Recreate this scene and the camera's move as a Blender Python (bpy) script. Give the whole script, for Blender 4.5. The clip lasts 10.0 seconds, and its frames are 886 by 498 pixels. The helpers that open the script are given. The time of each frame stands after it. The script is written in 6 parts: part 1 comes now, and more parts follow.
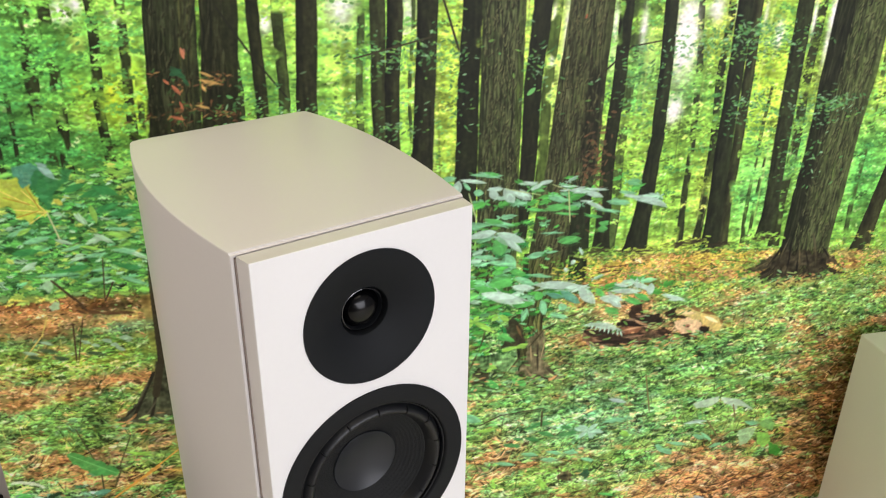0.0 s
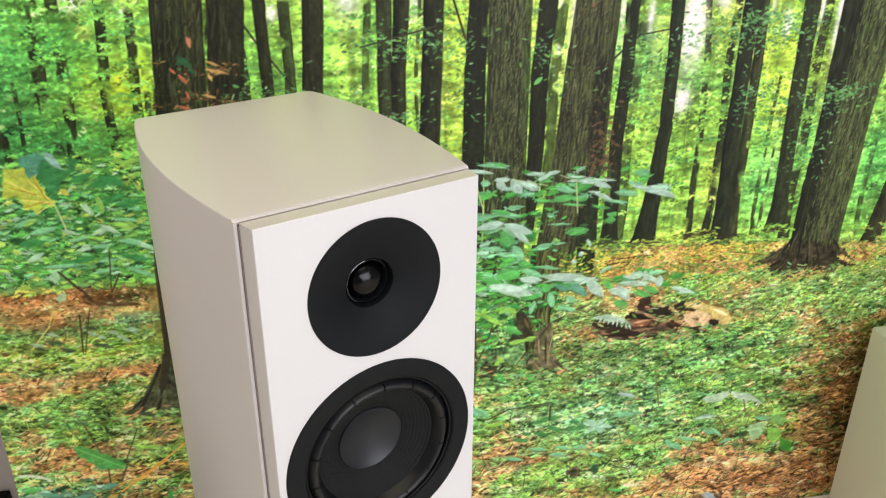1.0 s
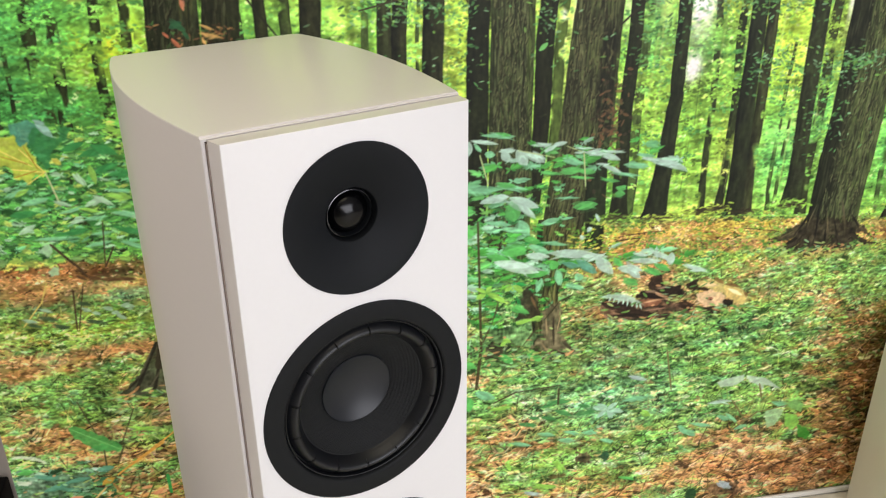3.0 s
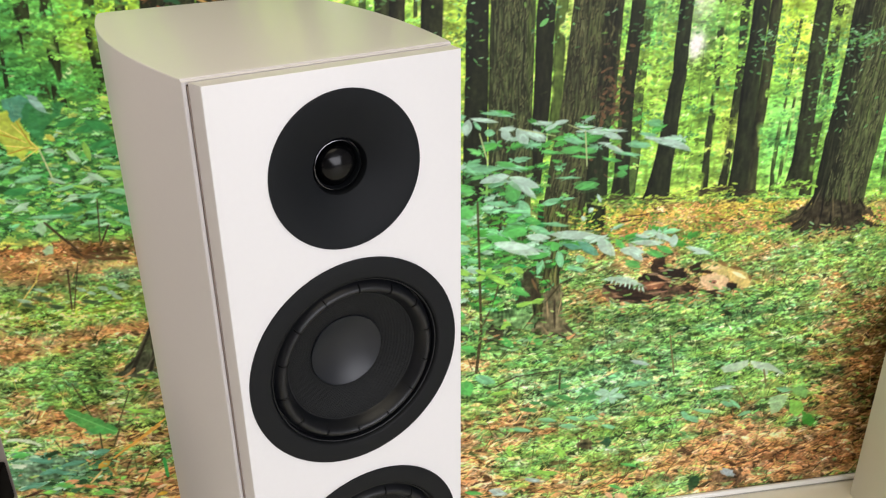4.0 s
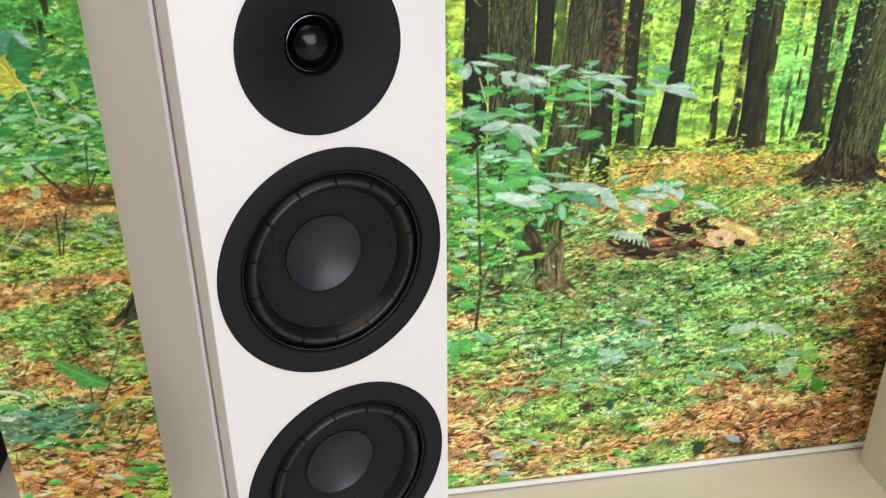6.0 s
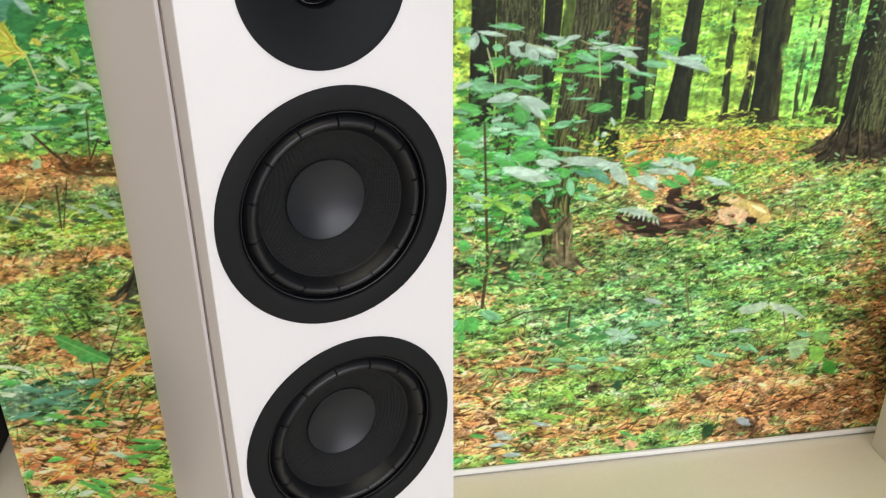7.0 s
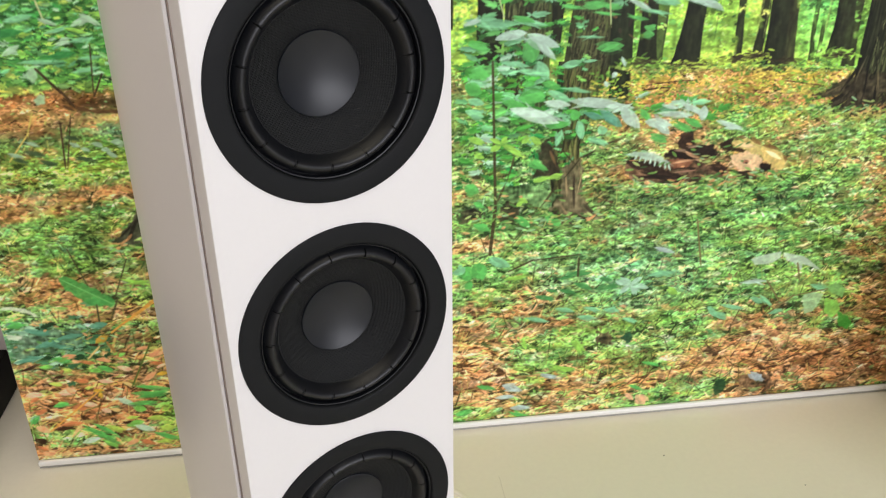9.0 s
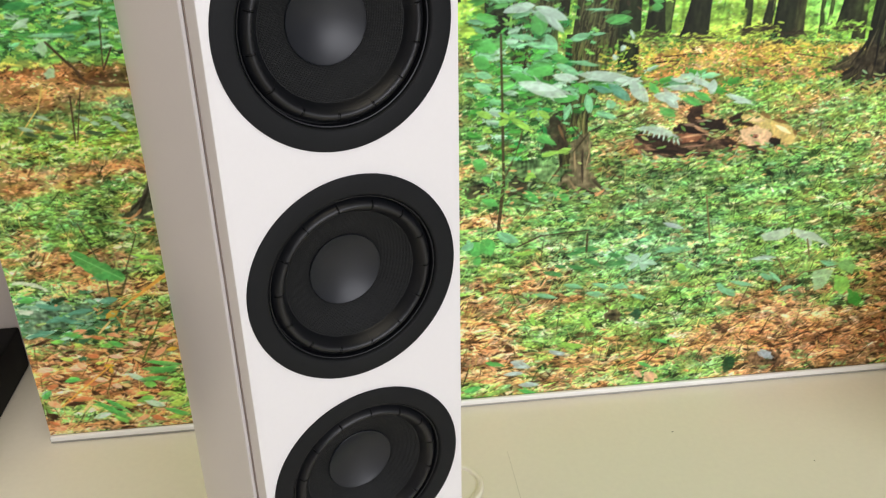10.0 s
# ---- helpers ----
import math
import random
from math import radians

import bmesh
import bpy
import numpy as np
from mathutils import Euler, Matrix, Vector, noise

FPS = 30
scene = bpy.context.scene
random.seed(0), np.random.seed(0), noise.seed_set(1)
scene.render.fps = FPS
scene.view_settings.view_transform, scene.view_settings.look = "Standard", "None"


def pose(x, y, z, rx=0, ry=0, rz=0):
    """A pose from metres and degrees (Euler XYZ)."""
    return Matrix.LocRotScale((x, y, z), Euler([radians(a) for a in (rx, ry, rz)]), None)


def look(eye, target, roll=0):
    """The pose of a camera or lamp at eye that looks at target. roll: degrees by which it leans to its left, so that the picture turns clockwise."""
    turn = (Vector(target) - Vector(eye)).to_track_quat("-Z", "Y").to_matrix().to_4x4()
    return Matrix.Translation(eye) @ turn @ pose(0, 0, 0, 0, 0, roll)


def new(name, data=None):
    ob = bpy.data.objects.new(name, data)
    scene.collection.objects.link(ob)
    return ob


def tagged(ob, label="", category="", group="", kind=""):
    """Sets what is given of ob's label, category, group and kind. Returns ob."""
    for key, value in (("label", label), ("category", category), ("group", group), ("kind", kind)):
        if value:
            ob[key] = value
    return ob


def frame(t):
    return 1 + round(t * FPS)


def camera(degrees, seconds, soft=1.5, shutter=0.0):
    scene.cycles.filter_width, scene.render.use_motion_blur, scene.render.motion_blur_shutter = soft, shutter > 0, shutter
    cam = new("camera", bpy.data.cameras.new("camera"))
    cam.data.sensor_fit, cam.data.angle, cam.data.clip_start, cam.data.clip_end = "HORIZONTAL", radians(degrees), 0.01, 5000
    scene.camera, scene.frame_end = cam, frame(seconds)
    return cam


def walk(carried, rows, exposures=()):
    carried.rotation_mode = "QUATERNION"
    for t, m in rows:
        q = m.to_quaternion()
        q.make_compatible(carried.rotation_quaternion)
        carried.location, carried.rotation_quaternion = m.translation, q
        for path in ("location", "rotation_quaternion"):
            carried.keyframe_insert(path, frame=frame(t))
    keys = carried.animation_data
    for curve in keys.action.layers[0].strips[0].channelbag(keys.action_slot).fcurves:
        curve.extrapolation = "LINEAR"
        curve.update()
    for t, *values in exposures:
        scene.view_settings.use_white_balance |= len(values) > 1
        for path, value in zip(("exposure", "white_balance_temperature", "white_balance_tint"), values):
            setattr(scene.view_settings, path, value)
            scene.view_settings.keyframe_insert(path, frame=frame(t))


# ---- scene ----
cam = camera(55.1, 10.0, soft=1.2)
PATH = [
    (0, (0.0347, -0.5881, 1.5322), (0.3951, 1.1655, 0.6407), 0.547),
    (0.5, (0.0362, -0.5934, 1.5168), (0.3886, 1.1678, 0.6371), 0.296),
    (1, (0.0356, -0.5956, 1.5007), (0.3786, 1.1698, 0.6255), 0.122),
    (1.5, (0.0371, -0.5936, 1.4781), (0.3731, 1.1787, 0.6143), -0.050),
    (2, (0.0471, -0.5851, 1.4569), (0.3747, 1.1899, 0.5955), -0.171),
    (2.5, (0.0558, -0.5824, 1.4409), (0.3735, 1.1957, 0.5822), -0.341),
    (4, (0.0713, -0.5800, 1.3813), (0.3693, 1.2014, 0.5222), -0.538),
    (4.5, (0.0813, -0.5778, 1.3610), (0.3740, 1.2031, 0.4991), -0.555),
    (5, (0.0873, -0.5781, 1.3397), (0.3730, 1.2010, 0.4717), -0.564),
    (5.5, (0.0915, -0.5782, 1.3158), (0.3712, 1.1999, 0.4439), -0.509),
    (7, (0.0933, -0.5710, 1.2470), (0.3521, 1.2048, 0.3639), -0.373),
    (7.5, (0.0939, -0.5684, 1.2216), (0.3437, 1.2060, 0.3332), -0.415),
    (8, (0.0966, -0.5755, 1.1986), (0.3371, 1.1982, 0.3062), -0.436),
    (8.5, (0.1010, -0.5824, 1.1764), (0.3318, 1.1907, 0.2804), -0.571),
    (9, (0.1041, -0.5932, 1.1592), (0.3265, 1.1785, 0.2583), -0.644),
    (9.5, (0.1045, -0.6025, 1.1433), (0.3167, 1.1680, 0.2376), -0.801),
    (10, (0.1033, -0.6103, 1.1286), (0.3031, 1.1574, 0.2145), -1.021),
]
walk(cam, [(t, look(eye, target, roll)) for t, eye, target, roll in PATH],
     exposures=[(0.0, 0.0), (10.0, 0.0)])

# ---- world and lamps ----
room = bpy.data.worlds.new("room")
room.use_nodes = True
room.node_tree.nodes["Background"].inputs[0].default_value = (0.5, 0.52, 0.55, 1)
room.node_tree.nodes["Background"].inputs[1].default_value = 0.1
scene.world = room


def area_lamp(name, eye, target, sx, sy, watts, colour):
    data = bpy.data.lights.new(name, "AREA")
    data.shape, data.size, data.size_y, data.energy, data.color = "RECTANGLE", sx, sy, watts, colour
    ob = new(name, data)
    ob.matrix_world = look(eye, target)
    return ob


# cool light from behind the camera, warm light from overhead; sources unseen and assumed
area_lamp("front_light", (1.55, -3.3, 1.55), (0.6, 0.8, 0.8), 3.4, 2.0, 146, (0.93, 0.93, 1.0))
area_lamp("overhead_light", (-0.15, -0.2, 2.66), (-0.15, -0.2, 0), 1.8, 1.8, 23.5, (1.0, 0.89, 0.68))
# fill lamp added to brighten the left floor and the speaker's left side
area_lamp("overhead_light", (-1.75, 0.15, 2.66), (-1.75, 0.15, 0), 0.9, 0.9, 9, (1.0, 0.96, 0.91))


# ---- materials ----
def material(name, colour, rough=0.5, metal=0.0, spec=0.5, vary=0.05, scale=6.0, grain=0.02, grain_scale=220.0,
             bump=0.0, bump_scale=400.0, coat=0.0):
    m = bpy.data.materials.new(name)
    m.use_nodes = True
    nt = m.node_tree
    b = nt.nodes["Principled BSDF"]
    tc = nt.nodes.new("ShaderNodeTexCoord")
    n1, n2 = nt.nodes.new("ShaderNodeTexNoise"), nt.nodes.new("ShaderNodeTexNoise")
    n1.inputs["Scale"].default_value, n2.inputs["Scale"].default_value = scale, grain_scale
    n1.inputs["Detail"].default_value = 5.0
    add = nt.nodes.new("ShaderNodeMath")
    add.operation = "MULTIPLY_ADD"
    add.inputs[1].default_value, add.inputs[2].default_value = 2 * vary, 1 - vary
    add2 = nt.nodes.new("ShaderNodeMath")
    add2.operation = "MULTIPLY_ADD"
    add2.inputs[1].default_value = 2 * grain
    sub = nt.nodes.new("ShaderNodeMath")
    sub.operation = "SUBTRACT"
    sub.inputs[1].default_value = grain
    mul = nt.nodes.new("ShaderNodeVectorMath")
    mul.operation = "SCALE"
    mul.inputs[0].default_value = colour
    for n in (n1, n2):
        nt.links.new(tc.outputs["Object"], n.inputs["Vector"])
    nt.links.new(n1.outputs[0], add.inputs[0])
    nt.links.new(n2.outputs[0], add2.inputs[0])
    nt.links.new(add.outputs[0], add2.inputs[2])
    nt.links.new(add2.outputs[0], sub.inputs[0])
    nt.links.new(sub.outputs[0], mul.inputs["Scale"])
    nt.links.new(mul.outputs[0], b.inputs["Base Color"])
    rr = nt.nodes.new("ShaderNodeMapRange")
    rr.inputs["To Min"].default_value, rr.inputs["To Max"].default_value = rough * 0.85, min(1, rough * 1.15)
    nt.links.new(n1.outputs[0], rr.inputs["Value"])
    nt.links.new(rr.outputs[0], b.inputs["Roughness"])
    b.inputs["Metallic"].default_value = metal
    b.inputs["Specular IOR Level"].default_value = spec
    b.inputs["Coat Weight"].default_value = coat
    b.inputs["Coat Roughness"].default_value = 0.15
    if bump:
        n3, bp = nt.nodes.new("ShaderNodeTexNoise"), nt.nodes.new("ShaderNodeBump")
        n3.inputs["Scale"].default_value = bump_scale
        bp.inputs["Strength"].default_value, bp.inputs["Distance"].default_value = bump, 0.001
        nt.links.new(tc.outputs["Object"], n3.inputs["Vector"])
        nt.links.new(n3.outputs[0], bp.inputs["Height"])
        nt.links.new(bp.outputs[0], b.inputs["Normal"])
    return m


def weave_material():
    m = material("woven_cone", (0.0080, 0.0090, 0.0098), rough=0.48, spec=0.26, vary=0.1, scale=30, grain=0.1)
    nt = m.node_tree
    b = nt.nodes["Principled BSDF"]
    tc = nt.nodes.new("ShaderNodeTexCoord")
    top = None
    for direction in ("X", "Z"):
        w = nt.nodes.new("ShaderNodeTexWave")
        w.bands_direction = direction
        w.inputs["Scale"].default_value = 270.0
        w.inputs["Distortion"].default_value = 0.4
        nt.links.new(tc.outputs["Object"], w.inputs["Vector"])
        if top is None:
            top = w.outputs["Fac"]
        else:
            mx = nt.nodes.new("ShaderNodeMath")
            mx.operation = "MULTIPLY"
            nt.links.new(top, mx.inputs[0])
            nt.links.new(w.outputs["Fac"], mx.inputs[1])
            top = mx.outputs[0]
    bp = nt.nodes.new("ShaderNodeBump")
    bp.inputs["Strength"].default_value, bp.inputs["Distance"].default_value = 0.6, 0.0010
    nt.links.new(top, bp.inputs["Height"])
    nt.links.new(bp.outputs[0], b.inputs["Normal"])
    return m


LACQUER = material("cream_white_lacquer", (0.602, 0.572, 0.566), rough=0.32, coat=0.12, vary=0.015, scale=3, grain=0.012, bump=0.03, bump_scale=260)
# same paint as the cabinet, toned lighter for the light on the front face
BAFFLE_LIT = material("lit_satin_lacquer", (0.755, 0.745, 0.748), rough=0.42, vary=0.012, scale=3, grain=0.012, bump=0.03, bump_scale=300)
GROOVE_SHADE = material("groove_shade_brown", (0.30, 0.24, 0.21), rough=0.7)
PLATE = material("matt_black_plastic", (0.0058, 0.0067, 0.0078), rough=0.6, spec=0.18, vary=0.08, scale=14, grain=0.12, bump=0.06, bump_scale=900)
HORN = material("satin_black_plastic", (0.0056, 0.0068, 0.0084), rough=0.6, spec=0.17, vary=0.06, scale=14, grain=0.08, bump=0.03, bump_scale=900)
RUBBER = material("black_rubber", (0.0040, 0.0048, 0.0064), rough=0.40, spec=0.40, vary=0.1, scale=40, grain=0.1, bump=0.05, bump_scale=700)
CONE = weave_material()
CAP = material("smooth_black_cap", (0.0058, 0.0078, 0.0118), rough=0.40, spec=0.44, vary=0.06, scale=30, grain=0.05)
DOME = material("glossy_black_dome", (0.0012, 0.0013, 0.0016), rough=0.2, spec=0.26, vary=0.05, grain=0.02)
CHROME = material("dark_polished_ring", (0.12, 0.12, 0.125), rough=0.18, metal=1.0, vary=0.05)
FLOOR = material("beige_painted_floor", (0.83, 0.785, 0.665), rough=0.42, vary=0.035, scale=2.2, grain=0.03, grain_scale=90, bump=0.05, bump_scale=120)
TRIM = material("white_plastic_trim", (0.92, 0.92, 0.92), rough=0.2, spec=0.6, vary=0.03, scale=9)
TRIM_SHADE = material("grey_shaded_trim", (0.40, 0.39, 0.36), rough=0.5, vary=0.05, scale=9)
PLINTH = material("cream_painted_cabinet", (0.70, 0.68, 0.61), rough=0.4, vary=0.02, scale=3, bump=0.03, bump_scale=260)
WALLPAINT = material("grey_wall_paint", (0.55, 0.50, 0.47), rough=0.7, vary=0.06, scale=4, bump=0.1, bump_scale=150)
# unseen walls and ceiling are assumed, toned dark to keep their bounce low
ROOMPAINT = material("grey_room_paint", (0.30, 0.285, 0.29), rough=0.8, vary=0.03, scale=2, bump=0.1, bump_scale=150)
BOUNCEPAINT = material("white_bounce_paint", (0.68, 0.65, 0.645), rough=0.8, vary=0.03, scale=2, bump=0.1, bump_scale=150)
BLACKBOX = material("black_cabinet_vinyl", (0.003, 0.003, 0.003), rough=0.6, spec=0.15, vary=0.1, scale=10)
BOARD = material("panel_edge_board", (0.62, 0.6, 0.57), rough=0.6, vary=0.05, scale=12)
SPECK = material("dark_dirt", (0.10, 0.09, 0.075), rough=0.8)


# ---- mesh helpers ----
def part(name, bm, mat, parent=None, label="", angle=35.0):
    """One mesh object from a bmesh; edges sharper than the angle stay hard."""
    bmesh.ops.recalc_face_normals(bm, faces=bm.faces)
    bm.normal_update()
    for f in bm.faces:
        f.smooth = True
    for e in bm.edges:
        if len(e.link_faces) == 2 and e.calc_face_angle(0.0) > radians(angle):
            e.smooth = False
    me = bpy.data.meshes.new(name)
    bm.to_mesh(me)
    bm.free()
    me.materials.append(mat)
    ob = new(name, me)
    ob.parent = parent
    if label:
        tagged(ob, label=label)
    return ob


def box(x0, x1, y0, y1, z0, z1, bevel=0.0, segments=2):
    bm = bmesh.new()
    m = Matrix.LocRotScale(((x0 + x1) / 2, (y0 + y1) / 2, (z0 + z1) / 2), None, (x1 - x0, y1 - y0, z1 - z0))
    bmesh.ops.create_cube(bm, size=1, matrix=m)
    if bevel:
        bmesh.ops.bevel(bm, geom=bm.edges[:], offset=bevel, segments=segments, affect="EDGES", profile=0.5)
    return bm


def lathe(profile, segments=96):
    """A profile of (radius, depth) turned about the y axis; depth runs into the cabinet."""
    bm = bmesh.new()
    rings = []
    for r, d in profile:
        if r < 1e-6:
            rings.append([bm.verts.new((0, d, 0))])
        else:
            rings.append([bm.verts.new((r * math.cos(2 * math.pi * i / segments), d, r * math.sin(2 * math.pi * i / segments)))
                          for i in range(segments)])
    for a, b in zip(rings, rings[1:]):
        for i in range(segments):
            j = (i + 1) % segments
            if len(a) == 1:
                bm.faces.new((a[0], b[i], b[j]))
            elif len(b) == 1:
                bm.faces.new((a[i], b[0], a[j]))
            else:
                bm.faces.new((a[i], b[i], b[j], a[j]))
    return bm


def structure(name, bm, mat, label, category):
    return tagged(part(name, bm, mat), label=label, category=category, kind="structure")


# ---- the room ----
MURAL_Y = 0.839
structure("floor", box(-2.6, 4.0, -3.5, 1.14, -0.1, 0.0), FLOOR, "smooth beige painted floor with scuffs and specks", "floor")
structure("ceiling", box(-2.6, 4.0, -3.5, 1.14, 2.7, 2.8), ROOMPAINT, "plain grey painted ceiling", "ceiling")
structure("wall_north", box(-2.72, 4.12, 1.14, 1.26, -0.1, 2.8), WALLPAINT, "plain greyish painted wall behind the mural panel", "wall")
structure("wall_south", box(-2.72, 4.12, -3.62, -3.5, -0.1, 2.8), ROOMPAINT, "plain grey painted wall", "wall")
# unseen west wall made white to bounce light onto the speaker's left side
structure("wall_west", box(-2.72, -2.6, -3.5, 1.14, -0.1, 2.8), BOUNCEPAINT, "assumed wall out of view, painted white to bounce light", "wall")
structure("wall_east", box(4.0, 4.12, -3.5, 1.14, -0.1, 2.8), ROOMPAINT, "plain grey painted wall", "wall")

# ---- the printed forest mural ----
MX0, MX1, MZ0, MZ1, STEP = -0.558, 1.44, 0.004, 1.44, 0.0014
NX, NZ = int((MX1 - MX0) / STEP) + 1, int((MZ1 - MZ0) / STEP) + 1
XS, ZS = MX0 + STEP * np.arange(NX), MZ0 + STEP * np.arange(NZ)
GX, GZ = np.meshgrid(XS, ZS)
rng = np.random.default_rng(7)
ink = np.zeros((NZ, NX, 3), np.float32)


def soft_noise(sx, sz, seed):
    """Smooth noise from 0 to 1 with cells of sx by sz metres."""
    r = np.random.default_rng(seed)
    u, v = (GX - MX0) / sx, (GZ - MZ0) / sz
    g = r.random((int(v.max()) + 3, int(u.max()) + 3))
    i, j = v.astype(int), u.astype(int)
    fu, fv = u - j, v - i
    fu, fv = fu * fu * (3 - 2 * fu), fv * fv * (3 - 2 * fv)
    return ((g[i, j] * (1 - fu) + g[i, j + 1] * fu) * (1 - fv) + (g[i + 1, j] * (1 - fu) + g[i + 1, j + 1] * fu) * fv)


def tone(r, g, b):
    return np.array((r, g, b), np.float32) / 255


MINT, PALE, GREEN, DEEP = tone(124, 200, 138), tone(176, 222, 192), tone(92, 182, 84), tone(56, 146, 78)


def at(field, x, z):
    i, j = int((z - MZ0) / STEP), int((x - MX0) / STEP)
    return field[min(max(i, 0), NZ - 1), min(max(j, 0), NX - 1)]


def stamp(x, z, length, width, turn, colour, alpha=1.0, power=0.6, rib=0.0, fade=0.0):
    """A leaf-shaped spot of ink: pointed at both ends, with a soft edge, an optional lighter midrib and one shaded half."""
    reach = length / 2 + 0.002
    j0, j1 = max(int((x - reach - MX0) / STEP), 0), min(int((x + reach - MX0) / STEP) + 2, NX)
    i0, i1 = max(int((z - reach - MZ0) / STEP), 0), min(int((z + reach - MZ0) / STEP) + 2, NZ)
    if j0 >= j1 or i0 >= i1:
        return
    c, s = math.cos(turn), math.sin(turn)
    dx, dz = XS[j0:j1][None, :] - x, ZS[i0:i1][:, None] - z
    u, v = (dx * c + dz * s) / (length / 2), (dz * c - dx * s)
    half = width / 2 * np.maximum(1 - u * u, 0) ** power
    mask = np.clip((half - np.abs(v)) / (STEP * 1.4) + 0.5, 0, 1) * (np.abs(u) < 1) * alpha
    col = colour
    if rib or fade:
        shade = 1 + fade * np.clip(v / (width / 2 + 1e-6), -1, 1)
        shade = shade + rib * (np.abs(v) < STEP)
        col = colour * shade[..., None]
    patch = ink[i0:i1, j0:j1]
    patch += mask[..., None] * (col - patch)


def leaf(x, z, length, width, degrees, colour):
    """A lobed leaf seen at a slant: pointed lobes that fan out from the stalk, flattened to the given width, over a dark gap."""
    a, flat = radians(degrees), min(1.0, 1.15 * width / length)
    stamp(x + 0.002, z - 0.25 * width - 0.002, length * 0.9, width * 0.7, a, tone(52, 84, 52), 0.3, 0.9)
    if width < 0.19 * length:
        for k in range(3):
            stamp(x + rng.normal(0, 0.04) * length, z + rng.normal(0, 0.12) * width, length * (1.0 - 0.2 * k), width * (0.9 - 0.2 * k), a + rng.normal(0, 0.06),
                  np.clip(colour * (0.86 + 0.09 * k), 0, 1), 0.9, 0.9)
        return
    way = 1 if rng.random() < 0.5 else -1
    sx, sz = -0.22 * length * way, 0.12 * width
    for k, spread in enumerate((-2.0, 2.0, -1.1, 1.1, -0.5, 0.5, 0.0)):
        h = spread + rng.normal(0, 0.12)
        reach = length * (0.42, 0.42, 0.56, 0.56, 0.68, 0.68, 0.74)[k] * rng.uniform(0.85, 1.1)
        ex, ez = way * math.cos(h) * reach, math.sin(h) * reach * flat
        mx, mz = sx + ex / 2, sz + ez / 2
        c, n = math.cos(a), math.sin(a)
        ln = max(math.hypot(ex, ez), 0.004)
        stamp(x + mx * c - mz * n, z + mx * n + mz * c, ln, max(min(0.34 * reach * flat + 0.10 * reach, 0.5 * ln), 0.0026), a + math.atan2(ez, ex),
              np.clip(colour * rng.uniform(0.88, 1.1), 0, 1), 0.9, 1.0, 0.0, 0.10)


def line(x0, z0, x1, z1, width, colour, alpha=0.9, sag=0.0):
    steps = max(2, int(math.hypot(x1 - x0, z1 - z0) / 0.012))
    for k in range(steps):
        f, g = k / steps, (k + 1.2) / steps
        p = [(x0 + (x1 - x0) * h, z0 + (z1 - z0) * h + sag * 4 * h * (1 - h)) for h in (f, g)]
        stamp((p[0][0] + p[1][0]) / 2, (p[0][1] + p[1][1]) / 2, math.hypot(p[1][0] - p[0][0], p[1][1] - p[0][1]) * 1.3, width,
              math.atan2(p[1][1] - p[0][1], p[1][0] - p[0][0]), colour, alpha, 0.25)


def blade(x0, z0, x1, z1, width, colour):
    """A leaf from its stalk to its pointed tip, with a shadow under it, a paler midrib and one darker half."""
    ln, a = math.hypot(x1 - x0, z1 - z0), math.atan2(z1 - z0, x1 - x0)
    mx, mz = (x0 + x1) / 2, (z0 + z1) / 2
    stamp(mx + 0.002, mz - 0.35 * width - 0.001, ln * 0.9, width * 0.6, a, tone(62, 104, 62), 0.28, 0.9)
    stamp(mx, mz, ln, width * 0.88, a, colour * rng.uniform(0.92, 1.02), 0.80, 0.95, 0.0, 0.10)
    for n in range(6):
        f, off = rng.uniform(-0.26, 0.26), rng.normal(0, 0.20) * width
        stamp(mx + f * (x1 - x0) - off * math.sin(a), mz + f * (z1 - z0) + off * math.cos(a), ln * rng.uniform(0.35, 0.75), width * rng.uniform(0.28, 0.55),
              a + rng.normal(0, 0.28), np.clip(colour * rng.uniform(0.84, 1.10), 0, 1), rng.uniform(0.4, 0.8), rng.uniform(0.8, 1.4))


def stroke(x0, z0, x1, z1, width, colour):
    """A soft tapering streak, broken into three."""
    ln, a = math.hypot(x1 - x0, z1 - z0), math.atan2(z1 - z0, x1 - x0)
    for n in range(3):
        f = rng.uniform(-0.2, 0.2)
        stamp((x0 + x1) / 2 + f * (x1 - x0), (z0 + z1) / 2 + f * (z1 - z0) + rng.normal(0, 0.25) * width, ln * rng.uniform(0.5, 1.0), width * rng.uniform(0.4, 0.9),
              a + rng.normal(0, 0.10), np.clip(colour * rng.uniform(0.85, 1.15), 0, 1), rng.uniform(0.45, 0.8), 0.9)


